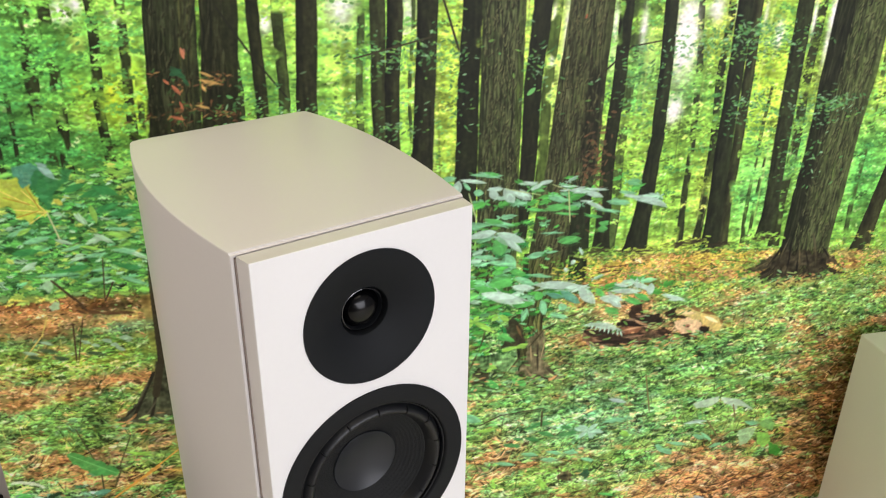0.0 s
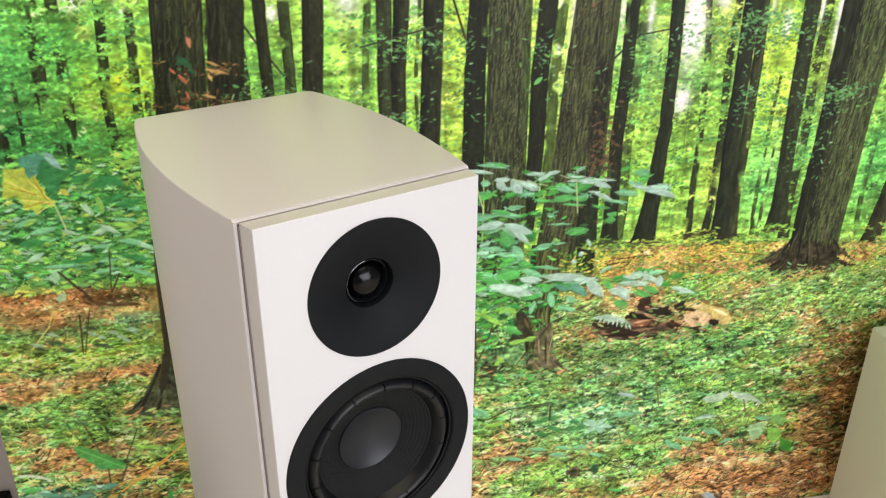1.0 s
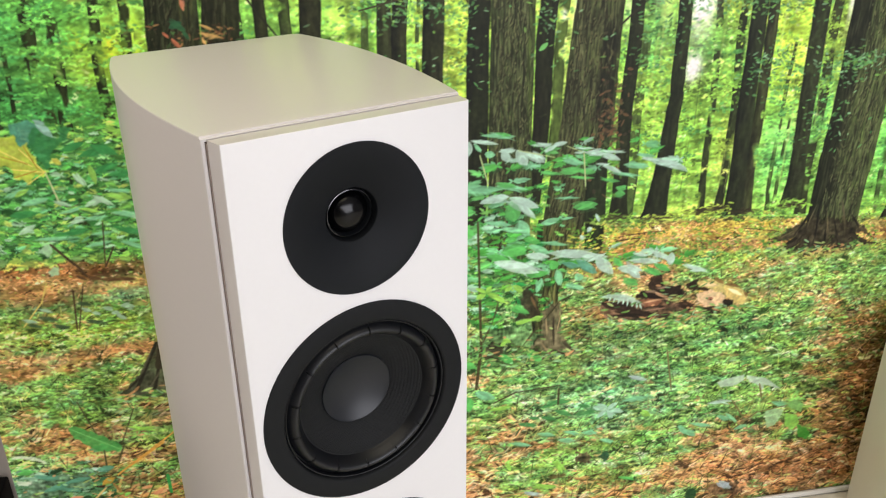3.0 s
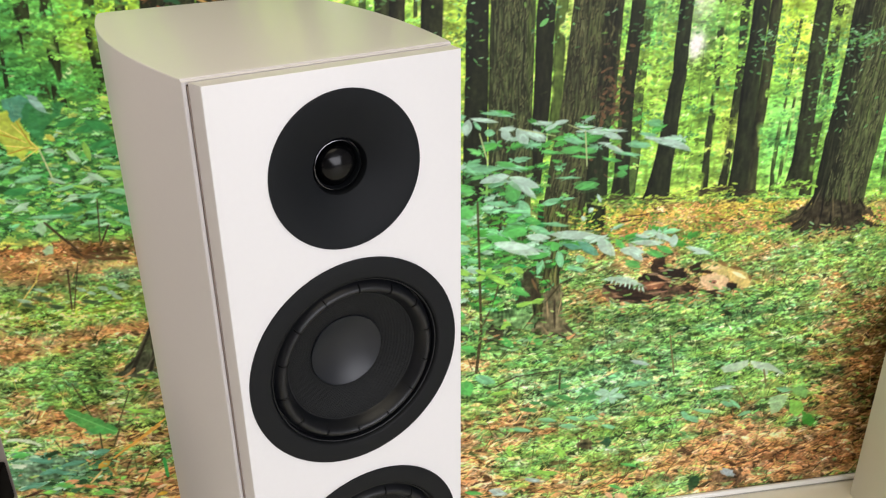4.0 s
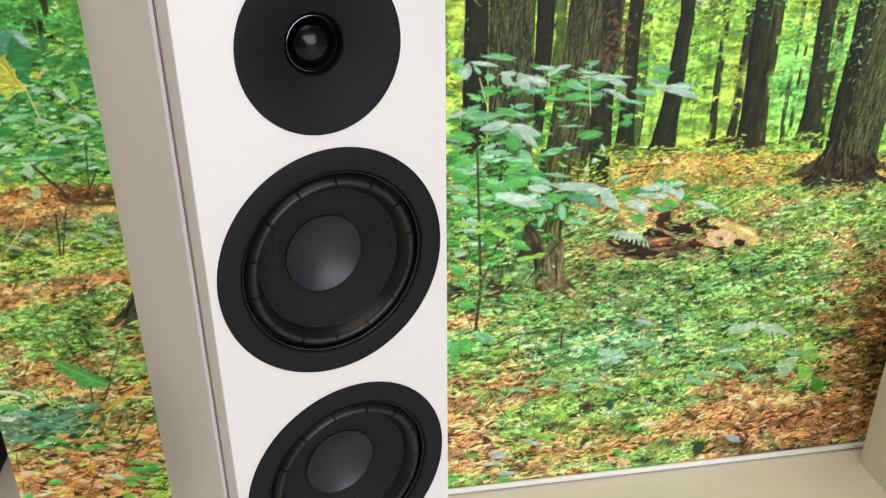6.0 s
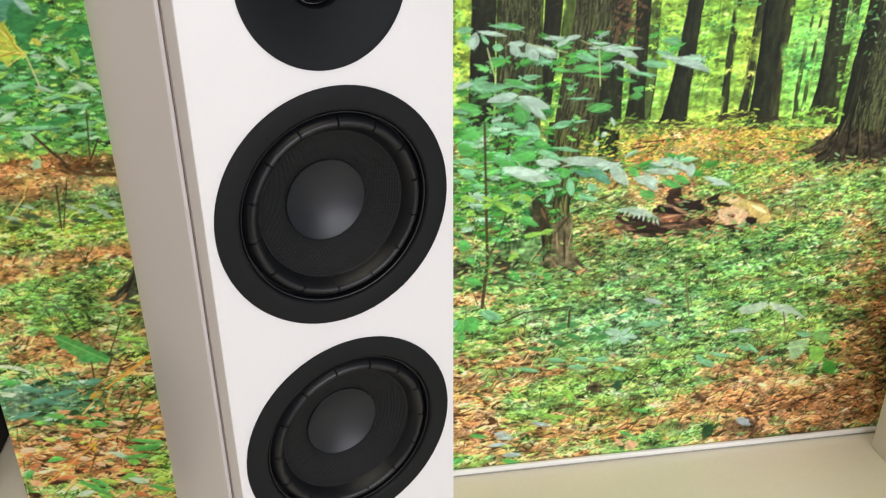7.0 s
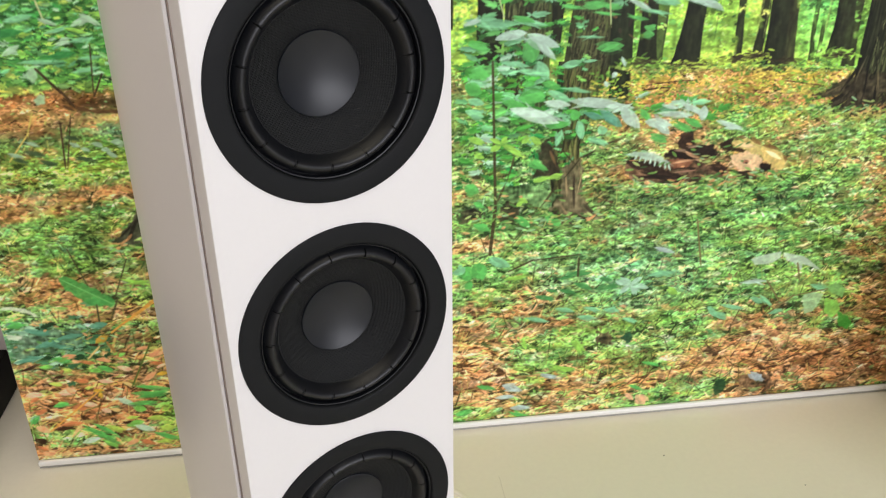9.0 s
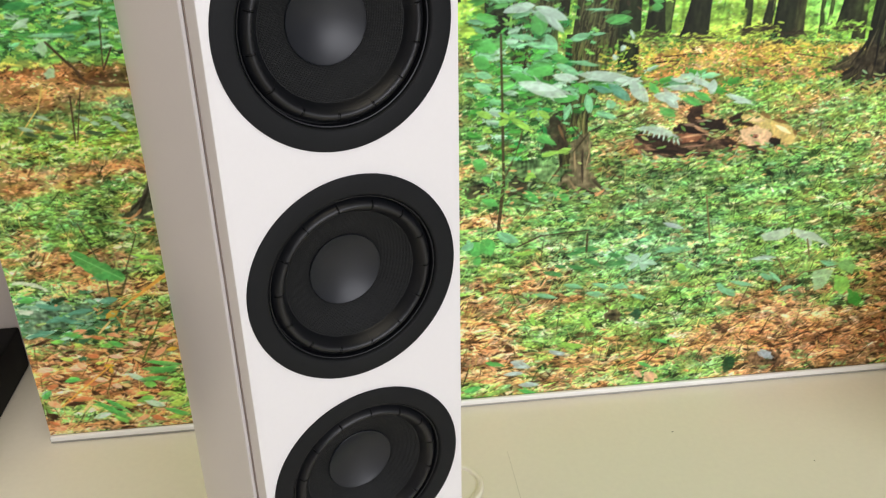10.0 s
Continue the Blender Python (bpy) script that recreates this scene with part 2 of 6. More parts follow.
def shape(colour, rough, *corners):
    """A filled outline with a slightly ragged edge and an uneven tone."""
    cx, cz = [p[0] for p in corners], [p[1] for p in corners]
    j0, j1 = max(int((min(cx) - MX0) / STEP) - 3, 0), min(int((max(cx) - MX0) / STEP) + 4, NX)
    i0, i1 = max(int((min(cz) - MZ0) / STEP) - 3, 0), min(int((max(cz) - MZ0) / STEP) + 4, NZ)
    if j0 >= j1 or i0 >= i1:
        return
    wob = 0.016 * rough + 0.002
    px = GX[i0:i1, j0:j1] + wob * (BARK_C[i0:i1, j0:j1] - 0.5)
    pz = GZ[i0:i1, j0:j1] + wob * (speckle[i0:i1, j0:j1] - 0.5)
    inside = np.zeros(px.shape, bool)
    for (xa, za), (xb, zb) in zip(corners, corners[1:] + corners[:1]):
        if za != zb:
            inside ^= ((za > pz) != (zb > pz)) & (px < (xb - xa) * (pz - za) / (zb - za) + xa)
    m = inside.astype(np.float32)
    for axis in (0, 1):
        m = (np.roll(m, 1, axis) + 2 * m + np.roll(m, -1, axis)) / 4
    shade = 1 + rough * (1.1 * (clump[i0:i1, j0:j1] - 0.5) + 1.1 * (speckle[i0:i1, j0:j1] - 0.5) + 0.5 * (BARK_C[i0:i1, j0:j1] - 0.5))
    patch = ink[i0:i1, j0:j1]
    patch += 0.86 * m[..., None] * (np.clip(colour * shade[..., None], 0, 1) - patch)


def glow(x, z, rx, rz, colour, amount=1.0):
    w = amount * np.exp(-((GX - x) / rx) ** 2 - ((GZ - z) / rz) ** 2)
    w = np.clip(w * (0.55 + 0.9 * speckle), 0, 1)[..., None].astype(np.float32)
    ink[:] += w * (colour - ink)


BARK_A, BARK_B, BARK_C = soft_noise(0.0048, 0.030, 11), soft_noise(0.011, 0.020, 12), soft_noise(0.0040, 0.008, 13)


def trunk(x1, z1, x0, z0, w1, w0, colour, bright=0.25, light=0.5, flare=0.0, wobble=0.004, alpha=1.0, right_dark=0.0, gap=0.0):
    """A printed trunk from (x1, z1) down to (x0, z0), with bark streaks, a lit side and a spreading foot."""
    i0, i1 = max(int((z0 - MZ0) / STEP), 0), min(int((z1 - MZ0) / STEP) + 1, NZ)
    f = ((GZ[i0:i1] - z0) / (z1 - z0))
    mid = x0 + (x1 - x0) * f + wobble * (soft_noise(5.0, 0.14, int(1000 * abs(x0)) + 5)[i0:i1] - 0.5) * 2
    wide = (w0 + (w1 - w0) * f) * (1 + flare * np.exp(-(GZ[i0:i1] - z0) / 0.035)) + 0.004 * (BARK_B[i0:i1] - 0.5)
    q = (GX[i0:i1] - mid) / (wide / 2)
    mask = np.clip((1 - np.abs(q)) * wide / 2 / (STEP * 1.2) + 0.5, 0, 1) * alpha
    if gap:
        mask = mask * np.clip((0.6 * soft_noise(0.05, 0.026, int(900 * abs(x1)) + 3)[i0:i1] + 0.4 * BARK_B[i0:i1] - gap) * 7 + 0.35, 0, 1)
    streak = 0.55 * BARK_A[i0:i1] + 0.3 * BARK_B[i0:i1] + 0.3 * BARK_C[i0:i1] - 0.5
    shade = 0.80 + bright * (1 - (q - light) ** 2) * 0.8 + streak * (0.55 + bright)
    shade = shade * (1 - right_dark * np.clip(-q * 2 - 0.3, 0, 1))
    moss = 0.06 * BARK_B[i0:i1]
    tint = np.stack([shade * (0.88 - moss), shade, shade * (0.86 - 2 * moss)], -1)
    patch = ink[i0:i1]
    patch += (mask[..., None] * (np.clip(colour * tint, 0, 1) - patch)).astype(np.float32)


speckle = soft_noise(0.009, 0.006, 1) * 0.6 + soft_noise(0.02, 0.014, 2) * 0.4
broad = soft_noise(0.12, 0.10, 3)
clump = 0.5 * soft_noise(0.030, 0.020, 6) + 0.5 * soft_noise(0.010, 0.007, 7)
mass = 0.6 * soft_noise(0.07, 0.022, 8) + 0.4 * soft_noise(0.035, 0.012, 9)
stripes = 0.6 * soft_noise(0.035, 0.35, 4) + 0.4 * soft_noise(0.015, 0.12, 5)


def ground_line(x):
    """Height of the far edge of the forest floor."""
    return np.interp(x, (-0.55, 0.6, 0.9, 1.2, 1.5), (0.792, 0.774, 0.758, 0.735, 0.70))


# broad washes of colour, which the leaves and flakes over them take up
wash = np.zeros((NZ, NX, 3), np.float32)
light = np.clip(0.50 + 0.10 * np.clip((GX - 0.6) / 0.1, 0, 1) + 0.7 * (stripes - 0.5) + 0.7 * (broad - 0.5), 0, 1)[..., None]
wash[:] = tone(104, 172, 70) * (1 - light) + tone(204, 228, 92) * light
earthy = np.clip(0.45 + 0.9 * (soft_noise(0.13, 0.035, 21) - 0.5) + 0.6 * (soft_noise(0.05, 0.018, 22) - 0.5), 0, 1)[..., None]
mould = tone(124, 178, 92) * (1 - earthy) + tone(206, 158, 106) * earthy
below = np.clip((ground_line(GX) - GZ) / 0.010, 0, 1)[..., None]
wash[:] = wash * (1 - below) + mould * below


def tint_area(x, z, rx, rz, r, g, b, amount=0.8, ground=True):
    """Pulls the wash towards a colour round (x, z), with a ragged edge."""
    w = amount * np.exp(-np.abs((GX - x) / rx) ** 2.6 - np.abs((GZ - z) / rz) ** 2.6) * (0.65 + 0.7 * clump)
    w = (np.clip(w, 0, 1)[..., None] * (below if ground else 1 - below)).astype(np.float32)
    wash[:] += w * (tone(r, g, b) - wash)


# foliage behind the trunks
tint_area(-0.47, 1.16, 0.11, 0.14, 74, 136, 74, 0.75, False)
tint_area(-0.30, 1.20, 0.10, 0.06, 120, 184, 84, 0.6, False)
tint_area(-0.27, 1.10, 0.03, 0.05, 206, 222, 70, 0.8, False)
tint_area(-0.22, 1.12, 0.035, 0.06, 190, 216, 62, 0.8, False)
tint_area(-0.40, 1.05, 0.14, 0.05, 84, 140, 66, 0.7, False)
tint_area(-0.40, 0.93, 0.16, 0.11, 62, 128, 70, 0.8, False)
tint_area(-0.25, 0.90, 0.06, 0.09, 76, 140, 78, 0.75, False)
tint_area(-0.40, 0.82, 0.20, 0.04, 66, 116, 62, 0.7, False)
tint_area(0.01, 1.15, 0.09, 0.08, 110, 172, 80, 0.5, False)
tint_area(0.15, 1.20, 0.03, 0.16, 190, 230, 96, 0.8, False)
tint_area(0.335, 1.10, 0.03, 0.20, 196, 226, 84, 0.85, False)
tint_area(0.53, 1.10, 0.02, 0.16, 206, 228, 110, 0.7, False)
tint_area(0.70, 0.95, 0.04, 0.10, 170, 218, 84, 0.7, False)
tint_area(0.70, 1.14, 0.05, 0.06, 120, 180, 100, 0.6, False)
tint_area(0.79, 0.90, 0.06, 0.07, 158, 212, 84, 0.7, False)
tint_area(0.80, 1.10, 0.05, 0.05, 110, 176, 90, 0.6, False)
tint_area(0.96, 1.10, 0.05, 0.14, 186, 216, 72, 0.8, False)
tint_area(0.97, 0.88, 0.06, 0.10, 108, 194, 100, 0.8, False)
tint_area(1.05, 0.96, 0.03, 0.10, 90, 168, 86, 0.7, False)
tint_area(1.22, 0.92, 0.06, 0.14, 108, 192, 92, 0.85, False)
tint_area(1.24, 1.15, 0.06, 0.12, 160, 204, 80, 0.6, False)
tint_area(0.60, 0.82, 0.9, 0.03, 128, 196, 84, 0.4, False)
tint_area(-0.36, 1.20, 0.20, 0.14, 84, 156, 70, 0.55, False)
tint_area(-0.48, 1.16, 0.10, 0.20, 58, 128, 72, 0.6, False)
tint_area(-0.34, 1.06, 0.18, 0.035, 60, 128, 64, 0.6, False)
# the floor at the left
tint_area(-0.40, 0.765, 0.20, 0.022, 178, 118, 74, 0.8)
tint_area(-0.29, 0.752, 0.06, 0.012, 84, 62, 42, 0.8)
tint_area(-0.40, 0.722, 0.20, 0.018, 176, 158, 104, 0.7)
tint_area(-0.275, 0.705, 0.05, 0.012, 150, 180, 158, 0.8)
tint_area(-0.42, 0.690, 0.06, 0.010, 96, 108, 80, 0.8)
tint_area(-0.38, 0.640, 0.20, 0.036, 156, 196, 88, 0.85)
tint_area(-0.38, 0.588, 0.20, 0.014, 212, 166, 116, 0.75)
tint_area(-0.34, 0.540, 0.14, 0.030, 112, 160, 82, 0.8)
tint_area(-0.49, 0.555, 0.05, 0.012, 214, 160, 112, 0.7)
tint_area(-0.40, 0.470, 0.18, 0.045, 108, 154, 78, 0.7)
tint_area(-0.28, 0.460, 0.05, 0.020, 170, 140, 96, 0.6)
tint_area(-0.42, 0.400, 0.12, 0.020, 176, 138, 86, 0.6)
tint_area(-0.34, 0.345, 0.14, 0.022, 198, 132, 84, 0.7)
tint_area(-0.47, 0.295, 0.09, 0.05, 76, 116, 86, 0.9)
tint_area(-0.33, 0.290, 0.08, 0.022, 116, 96, 60, 0.75)
tint_area(-0.40, 0.150, 0.20, 0.10, 204, 134, 84, 0.85)
tint_area(-0.27, 0.110, 0.05, 0.05, 128, 190, 86, 0.8)
tint_area(-0.42, 0.225, 0.10, 0.02, 104, 122, 66, 0.7)
tint_area(-0.47, 0.060, 0.05, 0.03, 150, 170, 90, 0.6)
# the floor at the right
tint_area(0.45, 0.62, 0.14, 0.16, 108, 178, 104, 0.6)
tint_area(0.45, 0.49, 0.14, 0.03, 78, 108, 68, 0.75)
tint_area(0.85, 0.725, 0.26, 0.026, 204, 182, 92, 0.75)
tint_area(0.70, 0.700, 0.06, 0.012, 212, 152, 90, 0.7)
tint_area(0.62, 0.745, 0.10, 0.012, 190, 190, 84, 0.7)
tint_area(0.98, 0.690, 0.10, 0.013, 214, 150, 88, 0.8)
tint_area(0.95, 0.738, 0.12, 0.012, 200, 190, 84, 0.7)
tint_area(1.22, 0.690, 0.06, 0.016, 214, 152, 96, 0.7)
tint_area(1.10, 0.605, 0.20, 0.045, 166, 204, 108, 0.85)
tint_area(0.66, 0.630, 0.08, 0.03, 214, 184, 118, 0.7)
tint_area(0.95, 0.655, 0.08, 0.02, 182, 196, 100, 0.7)
tint_area(0.80, 0.480, 0.24, 0.05, 116, 184, 104, 0.75)
tint_area(0.70, 0.505, 0.05, 0.012, 62, 96, 66, 0.8)
tint_area(0.85, 0.468, 0.05, 0.012, 66, 88, 60, 0.8)
tint_area(0.66, 0.455, 0.05, 0.012, 222, 176, 136, 0.7)
tint_area(0.95, 0.485, 0.05, 0.012, 74, 116, 78, 0.7)
tint_area(0.68, 0.345, 0.20, 0.075, 124, 194, 136, 0.85)
tint_area(0.60, 0.400, 0.12, 0.03, 96, 150, 92, 0.6)
tint_area(0.98, 0.360, 0.18, 0.10, 134, 186, 96, 0.75)
tint_area(1.10, 0.300, 0.08, 0.06, 150, 160, 90, 0.6)
tint_area(0.36, 0.375, 0.07, 0.03, 108, 188, 108, 0.8)
tint_area(0.37, 0.230, 0.09, 0.07, 190, 140, 90, 0.7)
tint_area(0.35, 0.130, 0.07, 0.06, 216, 142, 88, 0.85)
tint_area(0.47, 0.140, 0.05, 0.09, 162, 178, 92, 0.7)
tint_area(0.58, 0.190, 0.10, 0.06, 126, 184, 92, 0.7)
tint_area(0.62, 0.090, 0.12, 0.05, 196, 170, 100, 0.7)
tint_area(0.76, 0.180, 0.10, 0.06, 136, 182, 98, 0.7)
tint_area(0.85, 0.120, 0.10, 0.04, 212, 168, 108, 0.75)
tint_area(1.00, 0.115, 0.12, 0.07, 220, 160, 106, 0.85)
tint_area(1.12, 0.060, 0.14, 0.035, 196, 130, 84, 0.8)
tint_area(1.17, 0.200, 0.06, 0.08, 150, 170, 86, 0.6)
# brown litter, with the low cabinet's shade painted into the print
tint_area(1.28, 0.300, 0.11, 0.22, 112, 92, 54, 0.95)
tint_area(1.20, 0.080, 0.10, 0.06, 176, 116, 76, 0.8)

# leaves of the far trees
layers = 0.5 * soft_noise(0.040, 0.011, 31) + 0.3 * soft_noise(0.016, 0.005, 32) + 0.2 * soft_noise(0.007, 0.004, 33)
ink[:] = wash * (0.50 + 0.95 * layers[..., None])
ink *= (1 + 0.5 * (soft_noise(0.014, 0.22, 34) - 0.5) + 0.3 * (soft_noise(0.006, 0.10, 35) - 0.5))[..., None]
for k in range(30000):
    x, z = rng.uniform(MX0, 1.42), rng.uniform(0.70, 1.36)
    if z < ground_line(x) - 0.012:
        continue
    c = at(wash, x, z)
    v = 1.02 + 1.5 * (float(at(layers, x, z)) - 0.5) + rng.normal(0, 0.12)
    r = rng.random()
    if r < 0.08:
        c = c * 0.35 + tone(240, 248, 180) * 0.65
    elif r < 0.22:
        c = c * 0.4 + tone(60, 132, 70) * 0.6
    elif r < 0.25:
        c = c * 0.3 + tone(62, 104, 50) * 0.7
    elif r < 0.36:
        c = c * 0.5 + tone(126, 206, 112) * 0.5
    size = rng.uniform(0.004, 0.012) * (1.35 if x < -0.17 else 1.0)
    stamp(x, z, size, size * rng.uniform(0.28, 0.6), rng.normal(0, 0.45), np.clip(c * v, 0, 1), rng.uniform(0.5, 0.95), 0.7)


def blur(a):
    for axis in (0, 1):
        a = (np.roll(a, 2, axis) + 2 * np.roll(a, 1, axis) + 2 * a + 2 * np.roll(a, -1, axis) + np.roll(a, -2, axis)) / 8
    return a


# gaps of white sky
WHITE = tone(252, 248, 244)
glow(-0.287, 1.283, 0.016, 0.014, WHITE, 1.2)
glow(-0.264, 1.296, 0.010, 0.012, WHITE, 1.1)
glow(-0.213, 1.268, 0.010, 0.012, WHITE, 1.0)
glow(-0.272, 1.235, 0.012, 0.025, tone(206, 230, 110), 0.8)
glow(-0.280, 1.155, 0.016, 0.028, tone(190, 220, 66), 0.7)
glow(-0.231, 1.145, 0.014, 0.045, tone(204, 226, 64), 0.8)
glow(-0.190, 1.160, 0.010, 0.06, tone(190, 220, 60), 0.7)
glow(0.025, 1.255, 0.010, 0.016, WHITE, 1.0)
glow(0.150, 1.285, 0.022, 0.04, WHITE, 1.0)
glow(0.265, 1.265, 0.012, 0.03, WHITE, 0.8)
glow(0.545, 1.16, 0.008, 0.09, tone(226, 240, 150), 0.8)
glow(0.640, 1.20, 0.008, 0.06, tone(232, 244, 170), 0.8)
glow(0.715, 1.18, 0.010, 0.05, tone(214, 240, 130), 0.8)
glow(0.784, 1.20, 0.018, 0.050, WHITE, 1.5)
glow(0.773, 1.06, 0.014, 0.018, tone(240, 246, 214), 1.1)
glow(0.833, 1.25, 0.016, 0.016, WHITE, 0.8)
glow(0.968, 1.203, 0.008, 0.016, WHITE, 1.1)
glow(1.071, 1.240, 0.006, 0.03, WHITE, 1.0)
ink[:] = ink * 0.88 + blur(ink) * 0.12

# far, thin trunks, here and there hidden by leaves
DARK, GREY = tone(50, 47, 36), tone(76, 78, 52)
for x1, z1, x0, w, c, gap in ((-0.345, 1.5, -0.350, 0.022, DARK, 0.50), (-0.312, 1.5, -0.330, 0.018, DARK, 0.52), (-0.237, 1.5, -0.262, 0.016, DARK, 0.24), (-0.189, 1.5, -0.212, 0.015, DARK, 0.30),
                              (-0.178, 1.5, -0.196, 0.010, GREY, 0.5), (-0.362, 1.2, -0.380, 0.005, DARK, 0.3), (-0.398, 1.16, -0.40, 0.006, DARK, 0.3), (-0.440, 1.5, -0.430, 0.020, DARK, 0.5), (-0.505, 1.5, -0.500, 0.016, GREY, 0.5),
                              (-0.025, 1.5, -0.040, 0.018, DARK, 0.3), (0.178, 1.5, 0.180, 0.012, GREY, 0.45), (0.692, 1.5, 0.664, 0.024, GREY, 0.40), (0.800, 1.5, 0.828, 0.012, DARK, 0.36), (0.860, 1.5, 0.861, 0.015, DARK, 0.30),
                              (0.970, 1.1, 0.968, 0.007, GREY, 0.45), (0.985, 1.06, 0.983, 0.006, GREY, 0.45), (1.052, 1.5, 1.044, 0.019, tone(62, 56, 42), 0.34), (1.21, 1.5, 1.212, 0.010, GREY, 0.5), (0.276, 1.5, 0.262, 0.006, GREY, 0.4)):
    trunk(x1, z1, x0, float(ground_line(x0)) + 0.004, w, w * 1.1, c * rng.uniform(0.9, 1.1), 0.2, 0.3, 0.3, 0.007, 0.95, 0.0, gap)


def twigs(count, x0, x1, z0, z1, low, high):
    """Level sprays of small leaves, in ragged tiers."""
    for k in range(count):
        cx, cz = rng.uniform(x0, x1), rng.uniform(z0, z1)
        if cz < ground_line(cx) + 0.01:
            continue
        reach, drop = rng.uniform(0.012, 0.045), rng.normal(0, 0.16)
        own = at(wash, cx, cz) * rng.uniform(low, high)
        if rng.random() < 0.3:
            own = own * 0.5 + tone(84, 166, 96) * 0.5
        for n in range(int(8 + reach * 320)):
            a = rng.normal(0, 0.45)
            x, z = cx + a * reach, cz + a * reach * drop - abs(a) * 0.003 + rng.normal(0, 0.0035)
            size = rng.uniform(0.004, 0.011)
            stamp(x, z, size, size * rng.uniform(0.35, 0.6), rng.normal(drop, 0.4), np.clip(own * rng.uniform(0.8, 1.3), 0, 1), 0.8, 0.8)


twigs(260, MX0, -0.17, 0.84, 1.34, 0.5, 1.1)
twigs(130, MX0, -0.17, 0.98, 1.34, 0.85, 1.3)
twigs(300, -0.03, 1.40, 0.84, 1.34, 0.75, 1.25)
twigs(130, 0.62, 1.06, 0.98, 1.34, 0.7, 1.2)
twigs(260, 0.28, 1.40, 0.84, 1.34, 0.45, 0.75)
twigs(140, 0.28, 1.40, 0.84, 1.34, 1.0, 1.4)
ink[..., 0] *= 1 - 0.03 * (1 - below[..., 0])

# thin far stems and light between them
for k in range(110):
    x, z = rng.uniform(0.28, 1.40), rng.uniform(0.80, 1.25)
    ln, lean = rng.uniform(0.06, 0.26), rng.normal(0.03, 0.03)
    c = tone(70, 84, 46) if rng.random() < 0.45 else tone(208, 232, 128)
    line(x, z, x + lean * ln, z + ln, rng.uniform(0.0025, 0.006), c * rng.uniform(0.85, 1.1), rng.uniform(0.12, 0.35))
glow(0.778, 1.198, 0.0211, 0.0646, WHITE, 1.6)
glow(0.774, 1.062, 0.0140, 0.0215, WHITE, 1.3)
glow(0.967, 1.198, 0.0082, 0.0215, WHITE, 1.1)
glow(1.076, 1.234, 0.0070, 0.0350, WHITE, 1.2)
glow(1.035, 1.229, 0.0047, 0.0377, WHITE, 0.9)
glow(0.836, 1.253, 0.0105, 0.0269, WHITE, 1.1)
glow(0.525, 1.218, 0.0047, 0.0807, WHITE, 0.8)
glow(0.550, 1.215, 0.0059, 0.0538, WHITE, 0.8)
glow(0.695, 1.221, 0.0070, 0.0350, WHITE, 0.9)
glow(0.879, 1.251, 0.0059, 0.0242, WHITE, 0.9)
glow(0.934, 1.237, 0.0047, 0.0296, WHITE, 0.6)
glow(0.640, 1.233, 0.0047, 0.0323, WHITE, 0.7)
glow(1.072, 1.170, 0.0059, 0.0404, WHITE, 0.8)


def bark(x1, z1, x0, z0, w1, w0, colour, count, low=0.45, high=1.5):
    """Fine upright cracks and lit flakes of bark."""
    for k in range(int(count * 0.8)):
        f = rng.random()
        x = x0 + (x1 - x0) * f + (w0 + (w1 - w0) * f) * rng.uniform(-0.47, 0.47)
        lean = math.pi / 2 - (x1 - x0) / (z1 - z0) + rng.normal(0, 0.06)
        v = low * rng.uniform(0.7, 1.2) if rng.random() < 0.55 else high * rng.uniform(0.75, 1.15)
        stamp(x, z0 + (z1 - z0) * f, rng.uniform(0.014, 0.055), rng.uniform(0.0022, 0.0046), lean, np.clip(colour * v * (0.90, 1.0, 0.88), 0, 1), rng.uniform(0.2, 0.6), 1.0)


# nearer trunks
trunk(-0.036, 1.45, -0.086, 0.76, 0.058, 0.064, tone(48, 44, 34), 0.2, 0.3)
bark(-0.058, 1.30, -0.075, 1.08, 0.042, 0.046, tone(52, 48, 38), 110, 0.6, 1.5)
trunk(0.006, 1.45, 0.004, 0.80, 0.021, 0.020, tone(50, 45, 34), 0.2, 0.5, 0, 0.004, 1.0, 0.0, 0.2)
trunk(0.052, 1.45, 0.040, 0.85, 0.020, 0.018, GREY * 0.9, 0.2, 0.5, 0, 0.004, 1.0, 0.0, 0.3)
trunk(0.100, 1.45, 0.075, 0.80, 0.036, 0.036, tone(50, 45, 35), 0.25, 0.5)
trunk(0.214, 1.45, 0.212, 0.85, 0.027, 0.024, tone(62, 58, 44), 0.2, 0.5, 0, 0.004, 1.0, 0.0, 0.2)
trunk(0.240, 1.45, 0.234, 0.85, 0.028, 0.024, tone(48, 43, 34), 0.3, 0.7)
trunk(0.304, 1.45, 0.284, 0.85, 0.034, 0.040, tone(46, 42, 33), 0.3, 0.7)
trunk(0.532, 1.45, 0.515, 0.90, 0.020, 0.020, tone(92, 96, 58), 0.2, 0.4, 0, 0.004, 1.0, 0.0, 0.3)
trunk(0.508, 1.45, 0.482, 0.80, 0.036, 0.030, tone(40, 37, 29), 0.2, 0.2, 0, 0.004, 1.0, 0.0, 0.18)
trunk(0.383, 1.45, 0.364, 0.78, 0.033, 0.046, tone(38, 36, 28), 0.2, 0.2, 0, 0.004, 1.0, 0.0, 0.16)
trunk(0.658, 1.45, 0.650, 0.775, 0.024, 0.028, tone(42, 40, 31), 0.2, 0.4, 0.5, 0.006, 1.0, 0.0, 0.2)
trunk(0.747, 1.45, 0.749, 1.02, 0.026, 0.026, tone(44, 43, 34), 0.3, 0.6)
trunk(0.749, 1.02, 0.724, 0.765, 0.026, 0.042, tone(44, 43, 34), 0.3, 0.6, 0.4)
